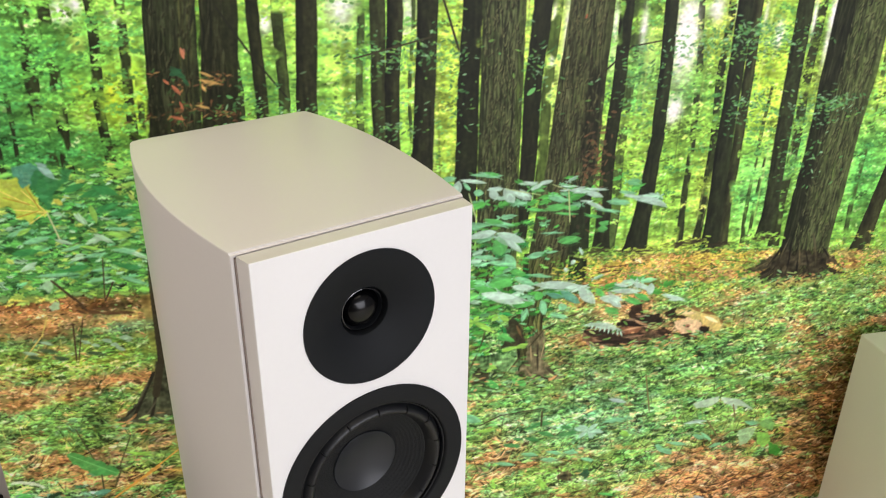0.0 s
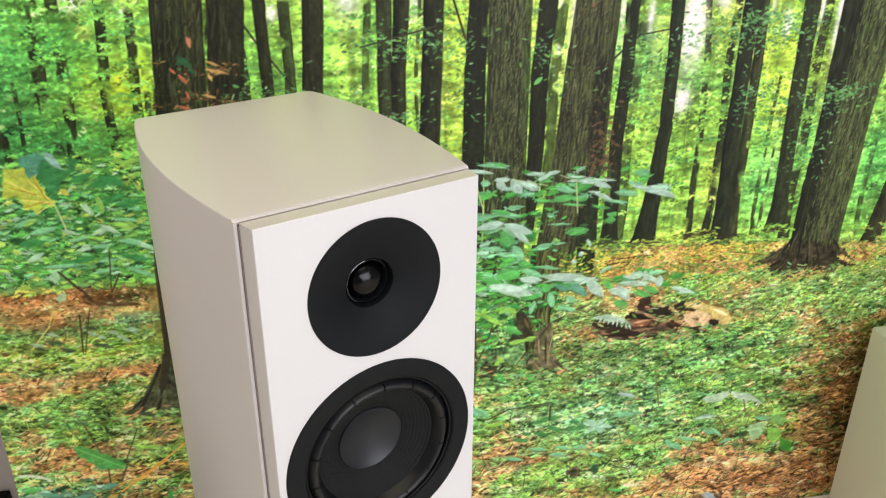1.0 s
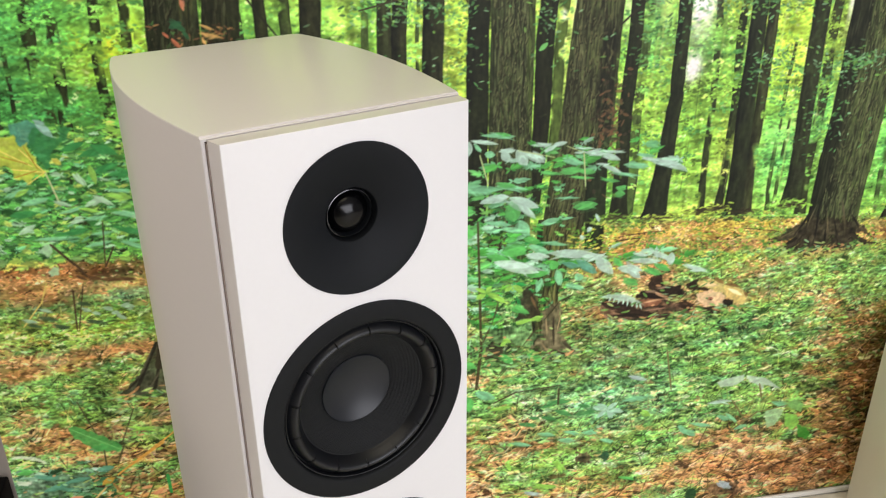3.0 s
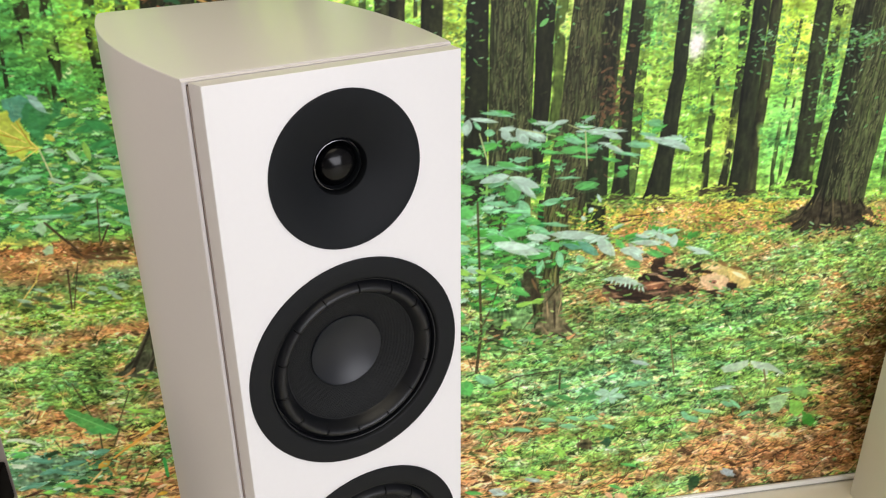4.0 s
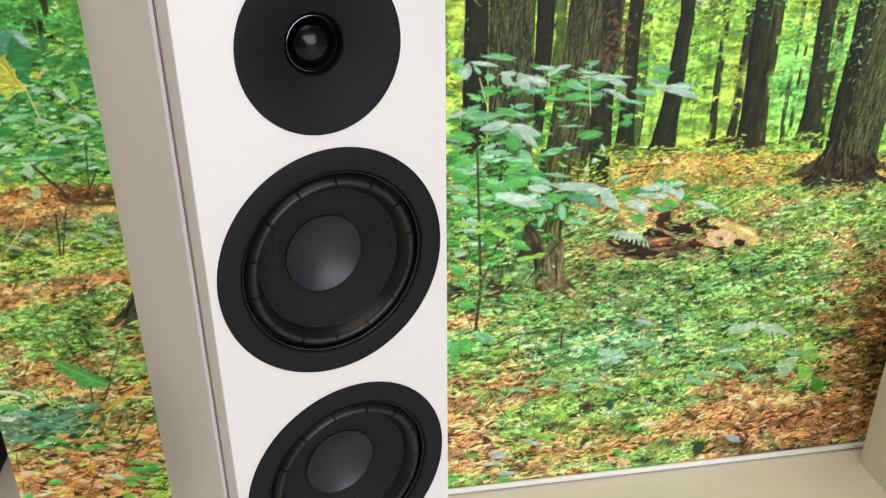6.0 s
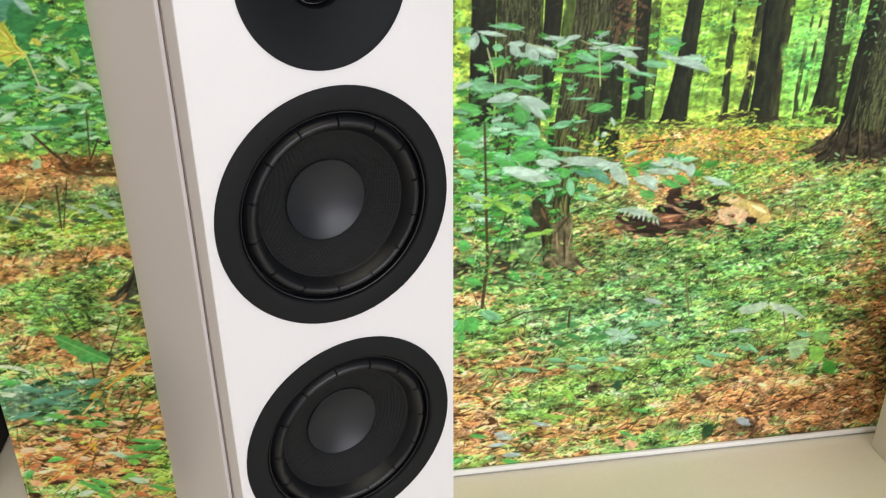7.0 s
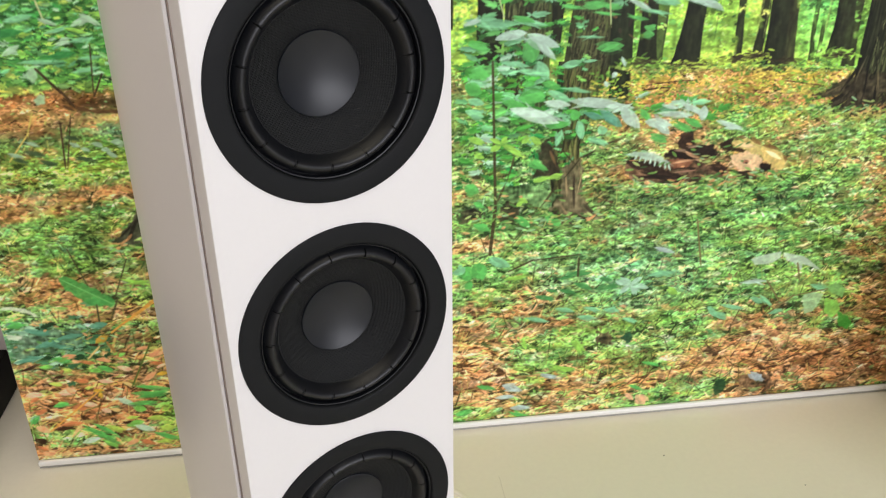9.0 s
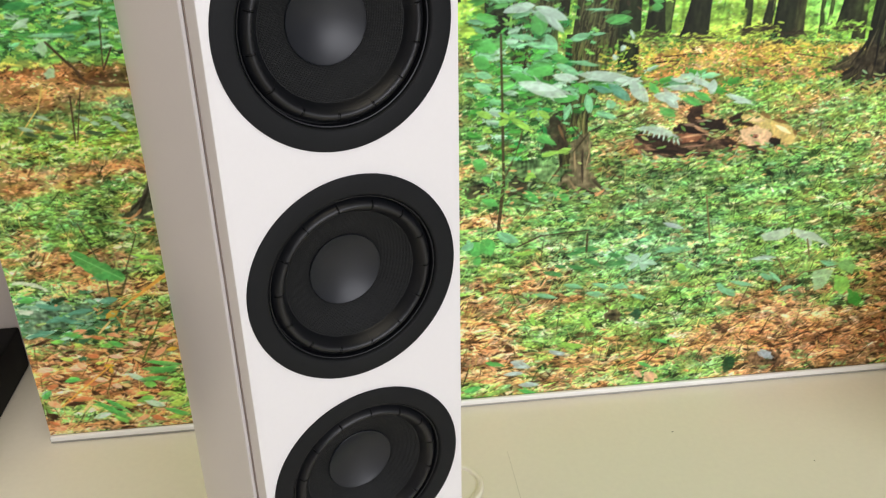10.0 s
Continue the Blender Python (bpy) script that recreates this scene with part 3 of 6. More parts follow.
trunk(0.914, 1.45, 0.920, 0.765, 0.020, 0.022, tone(66, 60, 46), 0.3, 0.6, 0.3, 0.006, 1.0, 0.0, 0.22)
trunk(0.886, 1.45, 0.897, 0.748, 0.030, 0.036, tone(44, 43, 34), 0.3, 0.6, 0.5)
trunk(1.012, 1.45, 1.020, 0.770, 0.034, 0.033, tone(56, 54, 42), 0.25, 0.5, 0.6)
trunk(1.300, 1.0, 1.252, 0.705, 0.032, 0.038, tone(62, 54, 42), 0.3, 0.6, 0.6)
trunk(-0.105, 1.45, -0.195, 0.485, 0.080, 0.094, tone(52, 50, 40), 0.3, 0.3, 0.7)
bark(-0.122, 1.30, -0.148, 1.07, 0.076, 0.078, tone(58, 55, 44), 330, 0.55, 1.45)
bark(-0.098, 1.30, -0.119, 1.07, 0.024, 0.024, tone(92, 86, 58), 90, 0.8, 1.1)
trunk(0.433, 1.45, 0.434, 0.66, 0.076, 0.084, tone(72, 70, 52), 0.3, 0.25)
bark(0.433, 1.32, 0.434, 0.70, 0.072, 0.082, tone(76, 74, 56), 1700, 0.42, 1.55)
trunk(0.602, 1.45, 0.575, 0.95, 0.072, 0.104, tone(76, 71, 54), 0.35, 0.0, 0, 0.004, 1.0, 0.1)
trunk(0.575, 0.95, 0.535, 0.715, 0.104, 0.080, tone(80, 75, 57), 0.35, 0.0, 0, 0.004, 1.0, 0.1)
bark(0.592, 1.32, 0.572, 0.95, 0.070, 0.10, tone(80, 75, 58), 900, 0.45, 1.5)
bark(0.572, 0.95, 0.540, 0.74, 0.095, 0.070, tone(84, 79, 60), 480, 0.45, 1.45)
bark(0.612, 1.14, 0.608, 0.95, 0.030, 0.034, tone(38, 35, 28), 260, 0.8, 1.1)
trunk(0.602, 0.94, 0.608, 0.695, 0.040, 0.042, tone(48, 50, 38), 0.2, 0.2)
trunk(0.532, 0.785, 0.513, 0.62, 0.082, 0.060, tone(92, 88, 66), 0.4, 0.4)
trunk(0.513, 0.62, 0.528, 0.475, 0.060, 0.046, tone(102, 97, 74), 0.4, 0.5, 0.6)
bark(0.530, 0.77, 0.513, 0.62, 0.074, 0.055, tone(92, 84, 62), 240, 0.45, 1.4)
bark(0.513, 0.62, 0.528, 0.49, 0.055, 0.045, tone(96, 86, 62), 180, 0.45, 1.4)
trunk(1.108, 1.45, 1.086, 0.70, 0.048, 0.044, tone(44, 42, 33), 0.2, 0.5)
trunk(1.165, 1.45, 1.140, 0.83, 0.082, 0.084, tone(86, 84, 62), 0.35, 0.35)
trunk(1.140, 0.83, 1.118, 0.655, 0.084, 0.110, tone(78, 75, 57), 0.35, 0.4, 0.45, 0.004, 1.0, 0.5)
bark(1.158, 1.32, 1.125, 0.67, 0.078, 0.085, tone(88, 86, 64), 1300, 0.45, 1.45)
bark(1.100, 1.32, 1.086, 0.70, 0.042, 0.040, tone(46, 44, 34), 360, 0.6, 1.6)


def scales(x1, z1, x0, z0, w1, w0, colour, count):
    """Short, lifted plates of bark, each a lit edge over a dark crack."""
    for k in range(count):
        f = rng.random()
        x, z = x0 + (x1 - x0) * f + (w0 + (w1 - w0) * f) * rng.uniform(-0.46, 0.46), z0 + (z1 - z0) * f
        ln, lean = rng.uniform(0.005, 0.014), rng.normal(1.57, 0.35)
        stamp(x + 0.0014, z - 0.002, ln, rng.uniform(0.002, 0.004), lean, colour * (0.43, 0.45, 0.40), rng.uniform(0.4, 0.8), 0.8)
        stamp(x, z, ln, rng.uniform(0.0018, 0.0030), lean, np.clip(colour * rng.uniform(1.15, 1.6) * (0.95, 1.0, 0.88), 0, 1), rng.uniform(0.35, 0.75), 0.8)


scales(0.433, 1.32, 0.434, 0.70, 0.072, 0.082, tone(84, 81, 62), 520)
bark(0.466, 1.32, 0.470, 0.70, 0.012, 0.012, tone(96, 104, 60), 150, 0.8, 1.2)
scales(0.592, 1.32, 0.572, 0.95, 0.066, 0.095, tone(80, 75, 57), 300)
scales(0.572, 0.95, 0.540, 0.74, 0.090, 0.070, tone(84, 79, 60), 190)
scales(1.158, 1.32, 1.125, 0.70, 0.076, 0.085, tone(86, 84, 64), 420)
scales(-0.122, 1.30, -0.148, 1.07, 0.076, 0.078, tone(58, 55, 44), 80)
trees = ink.copy()

# the forest floor, laid from the back forwards: dead leaves and low herbs over dark gaps
fade = np.clip((ground_line(GX) + 0.004 - GZ) / 0.010, 0, 1)[..., None]
ink[:] = ink * (1 - fade) + wash * (0.58 + 0.30 * clump[..., None] + 0.30 * mass[..., None]) * fade
EARTH = (tone(208, 154, 112), tone(192, 132, 92), tone(228, 196, 158), tone(160, 110, 78), tone(238, 214, 182), tone(120, 88, 64), tone(220, 174, 124))
HERB = (tone(120, 186, 88), tone(96, 166, 80), tone(158, 204, 108), tone(78, 136, 70), tone(188, 208, 114), tone(112, 190, 116), tone(150, 208, 152))
kinds = 0.6 * soft_noise(0.060, 0.022, 61) + 0.4 * soft_noise(0.024, 0.010, 62) - 0.5
lit = 0.55 * soft_noise(0.070, 0.024, 63) + 0.45 * soft_noise(0.026, 0.010, 64) - 0.5


def herb(x, z, size, colour):
    """A low plant: leaflets that fan out from one point, flattened by the slant of the view."""
    stamp(x + 0.1 * size, z - 0.26 * size, size * 1.15, size * 0.42, rng.normal(0, 0.2), colour * 0.5, 0.4, 0.8)
    count, first = rng.integers(4, 7), rng.uniform(-0.5, 0.3)
    for n in range(count):
        a = first + (math.pi + 0.6) * n / (count - 1)
        ex, ez = math.cos(a) * size * rng.uniform(0.5, 0.75), math.sin(a) * size * rng.uniform(0.2, 0.4)
        ln = max(math.hypot(ex, ez), 0.3 * size)
        stamp(x + ex / 2, z + ez / 2, ln, max(ln * rng.uniform(0.26, 0.46), 0.0026), math.atan2(ez, ex) + rng.normal(0, 0.15), np.clip(colour * rng.uniform(0.8, 1.2), 0, 1), 0.8, 1.0, 0.0, 0.12)


def dead_leaf(x, z, size, colour):
    """A curled dead leaf with a shadow under it and one lit edge."""
    turn, thin = rng.normal(0, 0.40), rng.uniform(0.14, 0.40)
    if rng.random() < 0.14:
        thin, turn, size = 0.11, rng.uniform(-1.2, 1.2), size * 1.35
    if rng.random() < 0.5:
        stamp(x + 0.12 * size, z - 0.18 * size, size, size * thin, turn, colour * (0.52, 0.50, 0.48), 0.45, 0.9)
    stamp(x, z, size, max(size * thin, 0.0026), turn, colour, 0.88, rng.uniform(0.7, 1.2), 0.0, 0.18)
    if size > 0.013 and rng.random() < 0.6:
        stamp(x + rng.normal(0, 0.2) * size, z + rng.normal(0, 0.12) * size, size * 0.6, size * thin * 0.6, turn + rng.normal(0, 0.5), np.clip(colour * rng.uniform(0.8, 1.25), 0, 1), 0.7, 1.0)


SPOTS = 42000
for k in range(SPOTS):
    x = rng.uniform(MX0 - 0.01, 1.42)
    if -0.24 < x < 0.29 and rng.random() < 0.75:
        continue
    h = float(ground_line(x))
    z = h + 0.003 - (h - MZ0 + 0.02) * (k / SPOTS) ** 1.15 + rng.normal(0, 0.004)
    near = np.clip((h - z) / h, 0, 1)
    size = (0.0068 + 0.0205 * near) * rng.uniform(0.45, 1.45)
    c = at(wash, x, z)
    v = 1.07 + 0.60 * float(at(lit, x, z)) + 0.35 * (float(at(mass, x, z)) - 0.5) + rng.normal(0, 0.10 + 0.05 * near)
    green = c[1] / c[0] - 1.02 + 0.45 * float(at(kinds, x, z)) + rng.normal(0, 0.08) > 0
    cool = np.clip((c[2] / c[1] - 0.5) * 4, 0, 1)
    own = (tone(126, 184, 92) * (1 - cool) + tone(132, 194, 146) * cool) if green else tone(210, 156, 112)
    c = c * 0.4 + 0.6 * own * (float(c.sum()) / float(own.sum()))
    r = rng.random()
    if r < 0.13:
        c, v = c * 0.40, 1.0
    elif r < 0.21:
        c = c * 0.45 + tone(214, 234, 190) * 0.55 if green else c * 0.4 + tone(240, 204, 158) * 0.6
    elif r < 0.48:
        c = c * 0.45 + 0.55 * (HERB if green else EARTH)[rng.integers(7)]
    elif r < 0.54:
        c = c * 0.4 + 0.6 * (EARTH if green else HERB)[rng.integers(7)]
    c = np.clip(c * v, 0, 1)
    if green and near > 0.10 and rng.random() < 0.42:
        herb(x, z, size * 1.25, c)
    else:
        dead_leaf(x, z, size, c)
    if near > 0.2 and rng.random() < 0.08:
        a, ln = rng.normal(0.2, 0.7), (0.010 + 0.030 * near) * rng.uniform(0.5, 1.4)
        stalk = np.clip((c * 0.4 + tone(196, 206, 120) * 0.6) if rng.random() < 0.6 else c * 0.5, 0, 1)
        line(x, z, x + ln * math.cos(a), z + ln * math.sin(a), 0.0022, stalk, 0.7, rng.uniform(-0.004, 0.006))

# hollows, clumps and the fine grain of the print
fine = soft_noise(0.0042, 0.0034, 41) - 0.5
grain = soft_noise(0.0085, 0.0060, 42) - 0.5
hollow = 0.6 * soft_noise(0.055, 0.022, 43) + 0.4 * soft_noise(0.022, 0.010, 44) - 0.5
hue = soft_noise(0.030, 0.014, 45) - 0.5
near = below[..., 0]
ink[:] = ink * (1 - 0.12 * below) + blur(ink) * 0.12 * below
ink *= (1 + near * (0.26 * fine + 0.24 * grain + 0.46 * hollow) + (1 - near) * (0.14 * fine + 0.14 * grain))[..., None]
ink[..., 0] *= 1 + 0.14 * near * hue
ink[..., 2] *= 1 - 0.16 * near * hue
# stems and grass blades that rise from the litter
for k in range(1500):
    x, z = rng.uniform(MX0, 1.36), rng.uniform(0.03, 0.70)
    if -0.22 < x < 0.28:
        continue
    near = 1 - z / 0.8
    ln, a = (0.010 + 0.034 * near) * rng.uniform(0.5, 1.3), (rng.normal(1.57, 0.45) if rng.random() < 0.5 else rng.normal(0.2, 0.6))
    c = at(wash, x, z)
    c = c * 0.45 if rng.random() < 0.4 else (c * 0.5 + tone(196, 204, 120) * 0.5) * rng.uniform(0.8, 1.1)
    line(x, z, x + ln * math.cos(a), z + ln * math.sin(a), 0.0020, np.clip(c, 0, 1), rng.uniform(0.35, 0.7))
# trunk feet stand in front of the litter behind them
wood = (np.abs(trees[..., 0] - trees[..., 1]) < 0.10)[..., None] & (trees.sum(-1, keepdims=True) < 1.75)
for x0, x1, z0 in ((1.045, 1.19, 0.665), (0.480, 0.552, 0.485), (0.478, 0.575, 0.64), (-0.245, -0.10, 0.50), (0.39, 0.485, 0.68), (0.505, 0.63, 0.70), (0.715, 0.76, 0.766), (0.875, 0.95, 0.750), (1.22, 1.27, 0.71)):
    fade = (np.clip((GX - x0) / 0.006, 0, 1) * np.clip((x1 - GX) / 0.006, 0, 1) * np.clip((GZ - z0 - 0.012 * speckle) / 0.008, 0, 1))[..., None]
    ink[:] = np.where(wood, ink * (1 - fade) + trees * fade, ink)
# spreading roots over the litter
for k in range(12):
    a = k / 11
    dark = tone(60, 57, 45) * rng.uniform(0.6, 1.3)
    line(1.072 + 0.03 * a, 0.725 - 0.02 * a, 1.020 + 0.06 * a + rng.normal(0, 0.006), 0.682 - 0.025 * a + rng.normal(0, 0.003), 0.010 - 0.004 * a, dark, 0.9, -0.006)
    line(1.150 - 0.01 * a, 0.725 - 0.03 * a, 1.195 - 0.05 * a + rng.normal(0, 0.006), 0.672 - 0.012 * a + rng.normal(0, 0.003), 0.009 - 0.003 * a, dark * 1.1, 0.9, -0.006)
    line(0.525 + 0.01 * a, 0.53 - 0.02 * a, 0.575 - 0.06 * a, 0.478 - 0.012 * a, 0.006, tone(96, 90, 68) * rng.uniform(0.55, 1.15), 0.9, -0.006)
for k in range(420):
    z = 0.655 + 0.075 * rng.random() ** 1.6
    x = rng.normal(1.11, 0.030 + 0.25 * max(0.70 - z, 0))
    c = (tone(40, 39, 30), tone(52, 50, 38), tone(66, 74, 46), tone(88, 82, 60), tone(52, 48, 38), tone(36, 34, 28))[rng.integers(6)]
    stamp(x, z, rng.uniform(0.006, 0.020), rng.uniform(0.002, 0.005), rng.normal(1.57, 0.5), c, rng.uniform(0.4, 0.85), 0.8)
line(1.06, 0.712, 0.978, 0.689, 0.006, tone(58, 52, 42), 0.9, -0.004)
line(1.16, 0.700, 1.238, 0.664, 0.006, tone(62, 56, 44), 0.9, -0.004)
for cx, cz, rx in ((1.11, 0.657, 0.065), (-0.27, 0.482, 0.04), (0.53, 0.462, 0.05), (0.735, 0.762, 0.02), (0.905, 0.748, 0.03), (1.01, 0.772, 0.025), (0.64, 0.774, 0.02), (0.83, 0.774, 0.03), (1.24, 0.705, 0.03)):
    for k in range(110):
        x, z = rng.normal(cx, rx), cz + rng.normal(0, 0.006)
        stamp(x, z, rng.uniform(0.006, 0.018), rng.uniform(0.0025, 0.006), rng.normal(0, 0.5), np.clip(at(wash, x, z) * rng.uniform(0.55, 1.25), 0, 1), 0.85, 0.8)

for cx, cz, rx in ((0.725, 0.768, 0.030), (0.897, 0.752, 0.030), (1.020, 0.772, 0.028), (0.828, 0.776, 0.016), (0.861, 0.778, 0.018), (0.650, 0.776, 0.022), (0.920, 0.766, 0.02), (0.60, 0.700, 0.03), (1.085, 0.700, 0.02), (0.53, 0.480, 0.04)):
    for k in range(26):
        stamp(rng.normal(cx, rx * 0.6), cz + rng.normal(0, 0.003), rng.uniform(0.008, 0.020), rng.uniform(0.002, 0.004), rng.normal(0, 0.25), tone(58, 52, 36) * rng.uniform(0.7, 1.3), rng.uniform(0.5, 0.85), 0.8)
line(0.640, 0.722, 0.705, 0.727, 0.0030, tone(60, 48, 36), 0.85, 0.002)
line(0.660, 0.733, 0.750, 0.738, 0.0022, tone(70, 56, 40), 0.7, 0.002)
line(0.930, 0.728, 1.000, 0.715, 0.0022, tone(74, 58, 40), 0.7)
# low plants scattered over the far litter
for k in range(520):
    x, z = rng.uniform(0.56, 1.34), rng.uniform(0.655, 0.765)
    if abs(x - 1.11) < 0.085:
        continue
    c = (tone(150, 196, 84), tone(196, 208, 92), tone(104, 160, 70), tone(214, 206, 104), tone(84, 132, 62))[rng.integers(5)]
    for n in range(4):
        stamp(x + rng.normal(0, 0.005), z + rng.normal(0, 0.002), rng.uniform(0.005, 0.011), rng.uniform(0.002, 0.0036), rng.normal(0, 0.5), np.clip(c * rng.uniform(0.85, 1.15), 0, 1), 0.75, 0.8)
# the low bluish shrub by the mural's edge
for k in range(150):
    x, z = rng.normal(-0.48, 0.05), rng.normal(0.285, 0.028)
    c = (tone(120, 172, 140), tone(70, 118, 84), tone(160, 200, 176), tone(44, 76, 50), tone(96, 150, 108))[rng.integers(5)]
    size = rng.uniform(0.016, 0.046)
    leaf(x, z, size, size * rng.uniform(0.2, 0.36), rng.normal(0, 16), np.clip(c * rng.uniform(0.85, 1.1), 0, 1))
# the bush at the left
for k in range(500):
    x, z = rng.uniform(MX0, -0.19), rng.uniform(0.785, 1.00)
    stamp(x, z, rng.uniform(0.012, 0.04), rng.uniform(0.004, 0.010), rng.normal(0, 0.3), tone(40, 84, 44) * rng.uniform(0.7, 1.2), 0.7, 0.8)
for k in range(1300):
    x, z = rng.uniform(MX0, -0.19), rng.uniform(0.775, 1.04)
    if rng.random() < (z - 0.92) * 7:
        continue
    c = at(wash, x, z) * 0.50 + 0.62 * (DEEP, GREEN, tone(70, 140, 66), MINT * 0.95, tone(140, 204, 92), tone(44, 96, 48), tone(186, 220, 100), tone(100, 180, 90))[rng.integers(8)]
    size = rng.uniform(0.012, 0.038)
    leaf(x, z, size, size * rng.uniform(0.22, 0.42), rng.normal(-4, 18), np.clip(c * rng.uniform(0.8, 1.2), 0, 1))
for k in range(240):
    x, z = rng.uniform(MX0, -0.19), rng.uniform(0.79, 1.02)
    c = (tone(150, 212, 140), tone(176, 222, 184), tone(130, 200, 110), tone(190, 216, 110), tone(120, 196, 140))[rng.integers(5)]
    size = rng.uniform(0.010, 0.030)
    leaf(x, z, size, size * rng.uniform(0.22, 0.42), rng.normal(-4, 18), np.clip(c * rng.uniform(0.85, 1.05), 0, 1))
for k in range(160):
    stamp(rng.uniform(MX0, -0.19), rng.uniform(0.79, 1.02), rng.uniform(0.008, 0.024), rng.uniform(0.002, 0.005), rng.normal(0, 0.4), tone(34, 70, 38), rng.uniform(0.4, 0.8), 0.9)
# dry leaves and ivy on the trunks
for cx, cz, rx, rz, count in ((-0.066, 1.164, 0.016, 0.006, 60), (-0.105, 1.117, 0.024, 0.006, 60), (-0.130, 1.098, 0.010, 0.006, 30), (-0.130, 1.152, 0.006, 0.008, 24), (-0.163, 1.179, 0.006, 0.003, 12), (-0.06, 1.105, 0.022, 0.006, 36), (-0.165, 1.105, 0.02, 0.004, 20)):
    for k in range(count):
        c = (tone(120, 84, 58), tone(176, 130, 84), tone(70, 50, 34), tone(62, 90, 52), tone(104, 72, 46), tone(46, 40, 30), tone(80, 122, 64))[rng.integers(7)]
        stamp(rng.normal(cx, rx), rng.normal(cz, rz), rng.uniform(0.005, 0.014), rng.uniform(0.002, 0.004), rng.normal(0.1, 0.7), c, 0.75, 0.9)
line(-0.051, 1.283, -0.003, 1.204, 0.0032, tone(36, 36, 28))
line(-0.003, 1.204, 0.054, 1.124, 0.0028, tone(36, 36, 28))
line(0.629, 1.147, 0.676, 1.189, 0.0032, tone(46, 42, 32))
line(0.676, 1.189, 0.733, 1.197, 0.0026, tone(46, 42, 32))
stamp(-0.110, 1.213, 0.012, 0.005, 1.5, tone(160, 108, 88))
stamp(0.584, 1.246, 0.009, 0.004, 1.3, tone(150, 92, 66))
stamp(-0.127, 1.180, 0.022, 0.010, 0.4, tone(44, 82, 56))
stamp(-0.118, 1.174, 0.014, 0.008, -0.6, tone(54, 92, 60))
stamp(0.489, 1.115, 0.020, 0.009, 0.7, tone(110, 180, 100))
for k in range(140):
    x, z = rng.normal(0.625, 0.018), rng.normal(0.96, 0.05)
    c = (tone(104, 80, 56), tone(66, 56, 42), tone(84, 100, 60), tone(124, 88, 62), tone(54, 46, 36))[rng.integers(5)]
    stamp(x, z, rng.uniform(0.006, 0.016), rng.uniform(0.003, 0.007), rng.normal(0, 0.8), c, 0.7)
# sprays of small leaves across the trunks
for cx, cz, rx, rz, count in ((0.225, 1.19, 0.05, 0.03, 130), (0.30, 1.20, 0.05, 0.03, 110), (0.345, 1.12, 0.02, 0.10, 80), (0.92, 1.185, 0.07, 0.03, 260),
                              (0.80, 1.18, 0.06, 0.03, 120), (1.09, 1.05, 0.05, 0.03, 190), (0.93, 1.06, 0.03, 0.05, 130), (0.50, 1.17, 0.02, 0.06, 60),
                              (0.70, 1.12, 0.04, 0.05, 120), (0.10, 1.10, 0.08, 0.02, 110), (0.24, 1.06, 0.04, 0.02, 70), (1.06, 0.94, 0.04, 0.05, 90), (0.0, 1.12, 0.04, 0.03, 70), (0.925, 1.215, 0.04, 0.018, 120), (1.12, 1.06, 0.015, 0.012, 50)):
    for k in range(count):
        x, z = rng.normal(cx, rx), rng.normal(cz, rz * 0.6)
        c = (tone(110, 172, 100), tone(146, 196, 146), tone(84, 140, 80), tone(132, 190, 90), tone(64, 110, 64), tone(98, 160, 92))[rng.integers(6)]
        stamp(x, z, rng.uniform(0.004, 0.014), rng.uniform(0.002, 0.005), rng.normal(0, 0.5), c * rng.uniform(0.8, 1.08), rng.uniform(0.5, 0.9), 0.9)
line(0.32, 1.30, 0.352, 1.20, 0.004, tone(50, 46, 36))
line(0.17, 1.19, 0.30, 1.22, 0.003, tone(60, 56, 40))

# small leaves round the sapling
for k in range(560):
    x, z = rng.uniform(0.31, 0.56), rng.uniform(0.55, 0.86)
    if rng.random() < abs(x - 0.40) * 5.5:
        continue
    c = (GREEN, DEEP, MINT * 0.9, tone(130, 196, 100), tone(64, 120, 60), tone(104, 170, 70), tone(50, 96, 50))[rng.integers(7)]
    size = rng.uniform(0.010, 0.030)
    leaf(x, z, size, size * rng.uniform(0.25, 0.45), rng.normal(0, 20), c * rng.uniform(0.8, 1.12))
for cx, cz, rx, rz, count in ((0.56, 0.905, 0.20, 0.022, 34), (0.60, 0.690, 0.22, 0.018, 40), (0.40, 0.80, 0.07, 0.045, 30), (0.37, 0.62, 0.05, 0.05, 20), (0.40, 0.73, 0.08, 0.025, 20)):
    for k in range(count):
        x, z = cx + rx * rng.uniform(-1, 1), cz + rz * rng.normal(0, 0.7)
        c = (PALE, MINT, tone(140, 210, 160), GREEN, tone(116, 200, 112), GREEN)[rng.integers(6)] * rng.uniform(0.8, 1.04)
        size = rng.uniform(0.024, 0.052)
        leaf(x, z, size, size * rng.uniform(0.2, 0.36), rng.normal(-2, 12), np.clip(c, 0, 1))
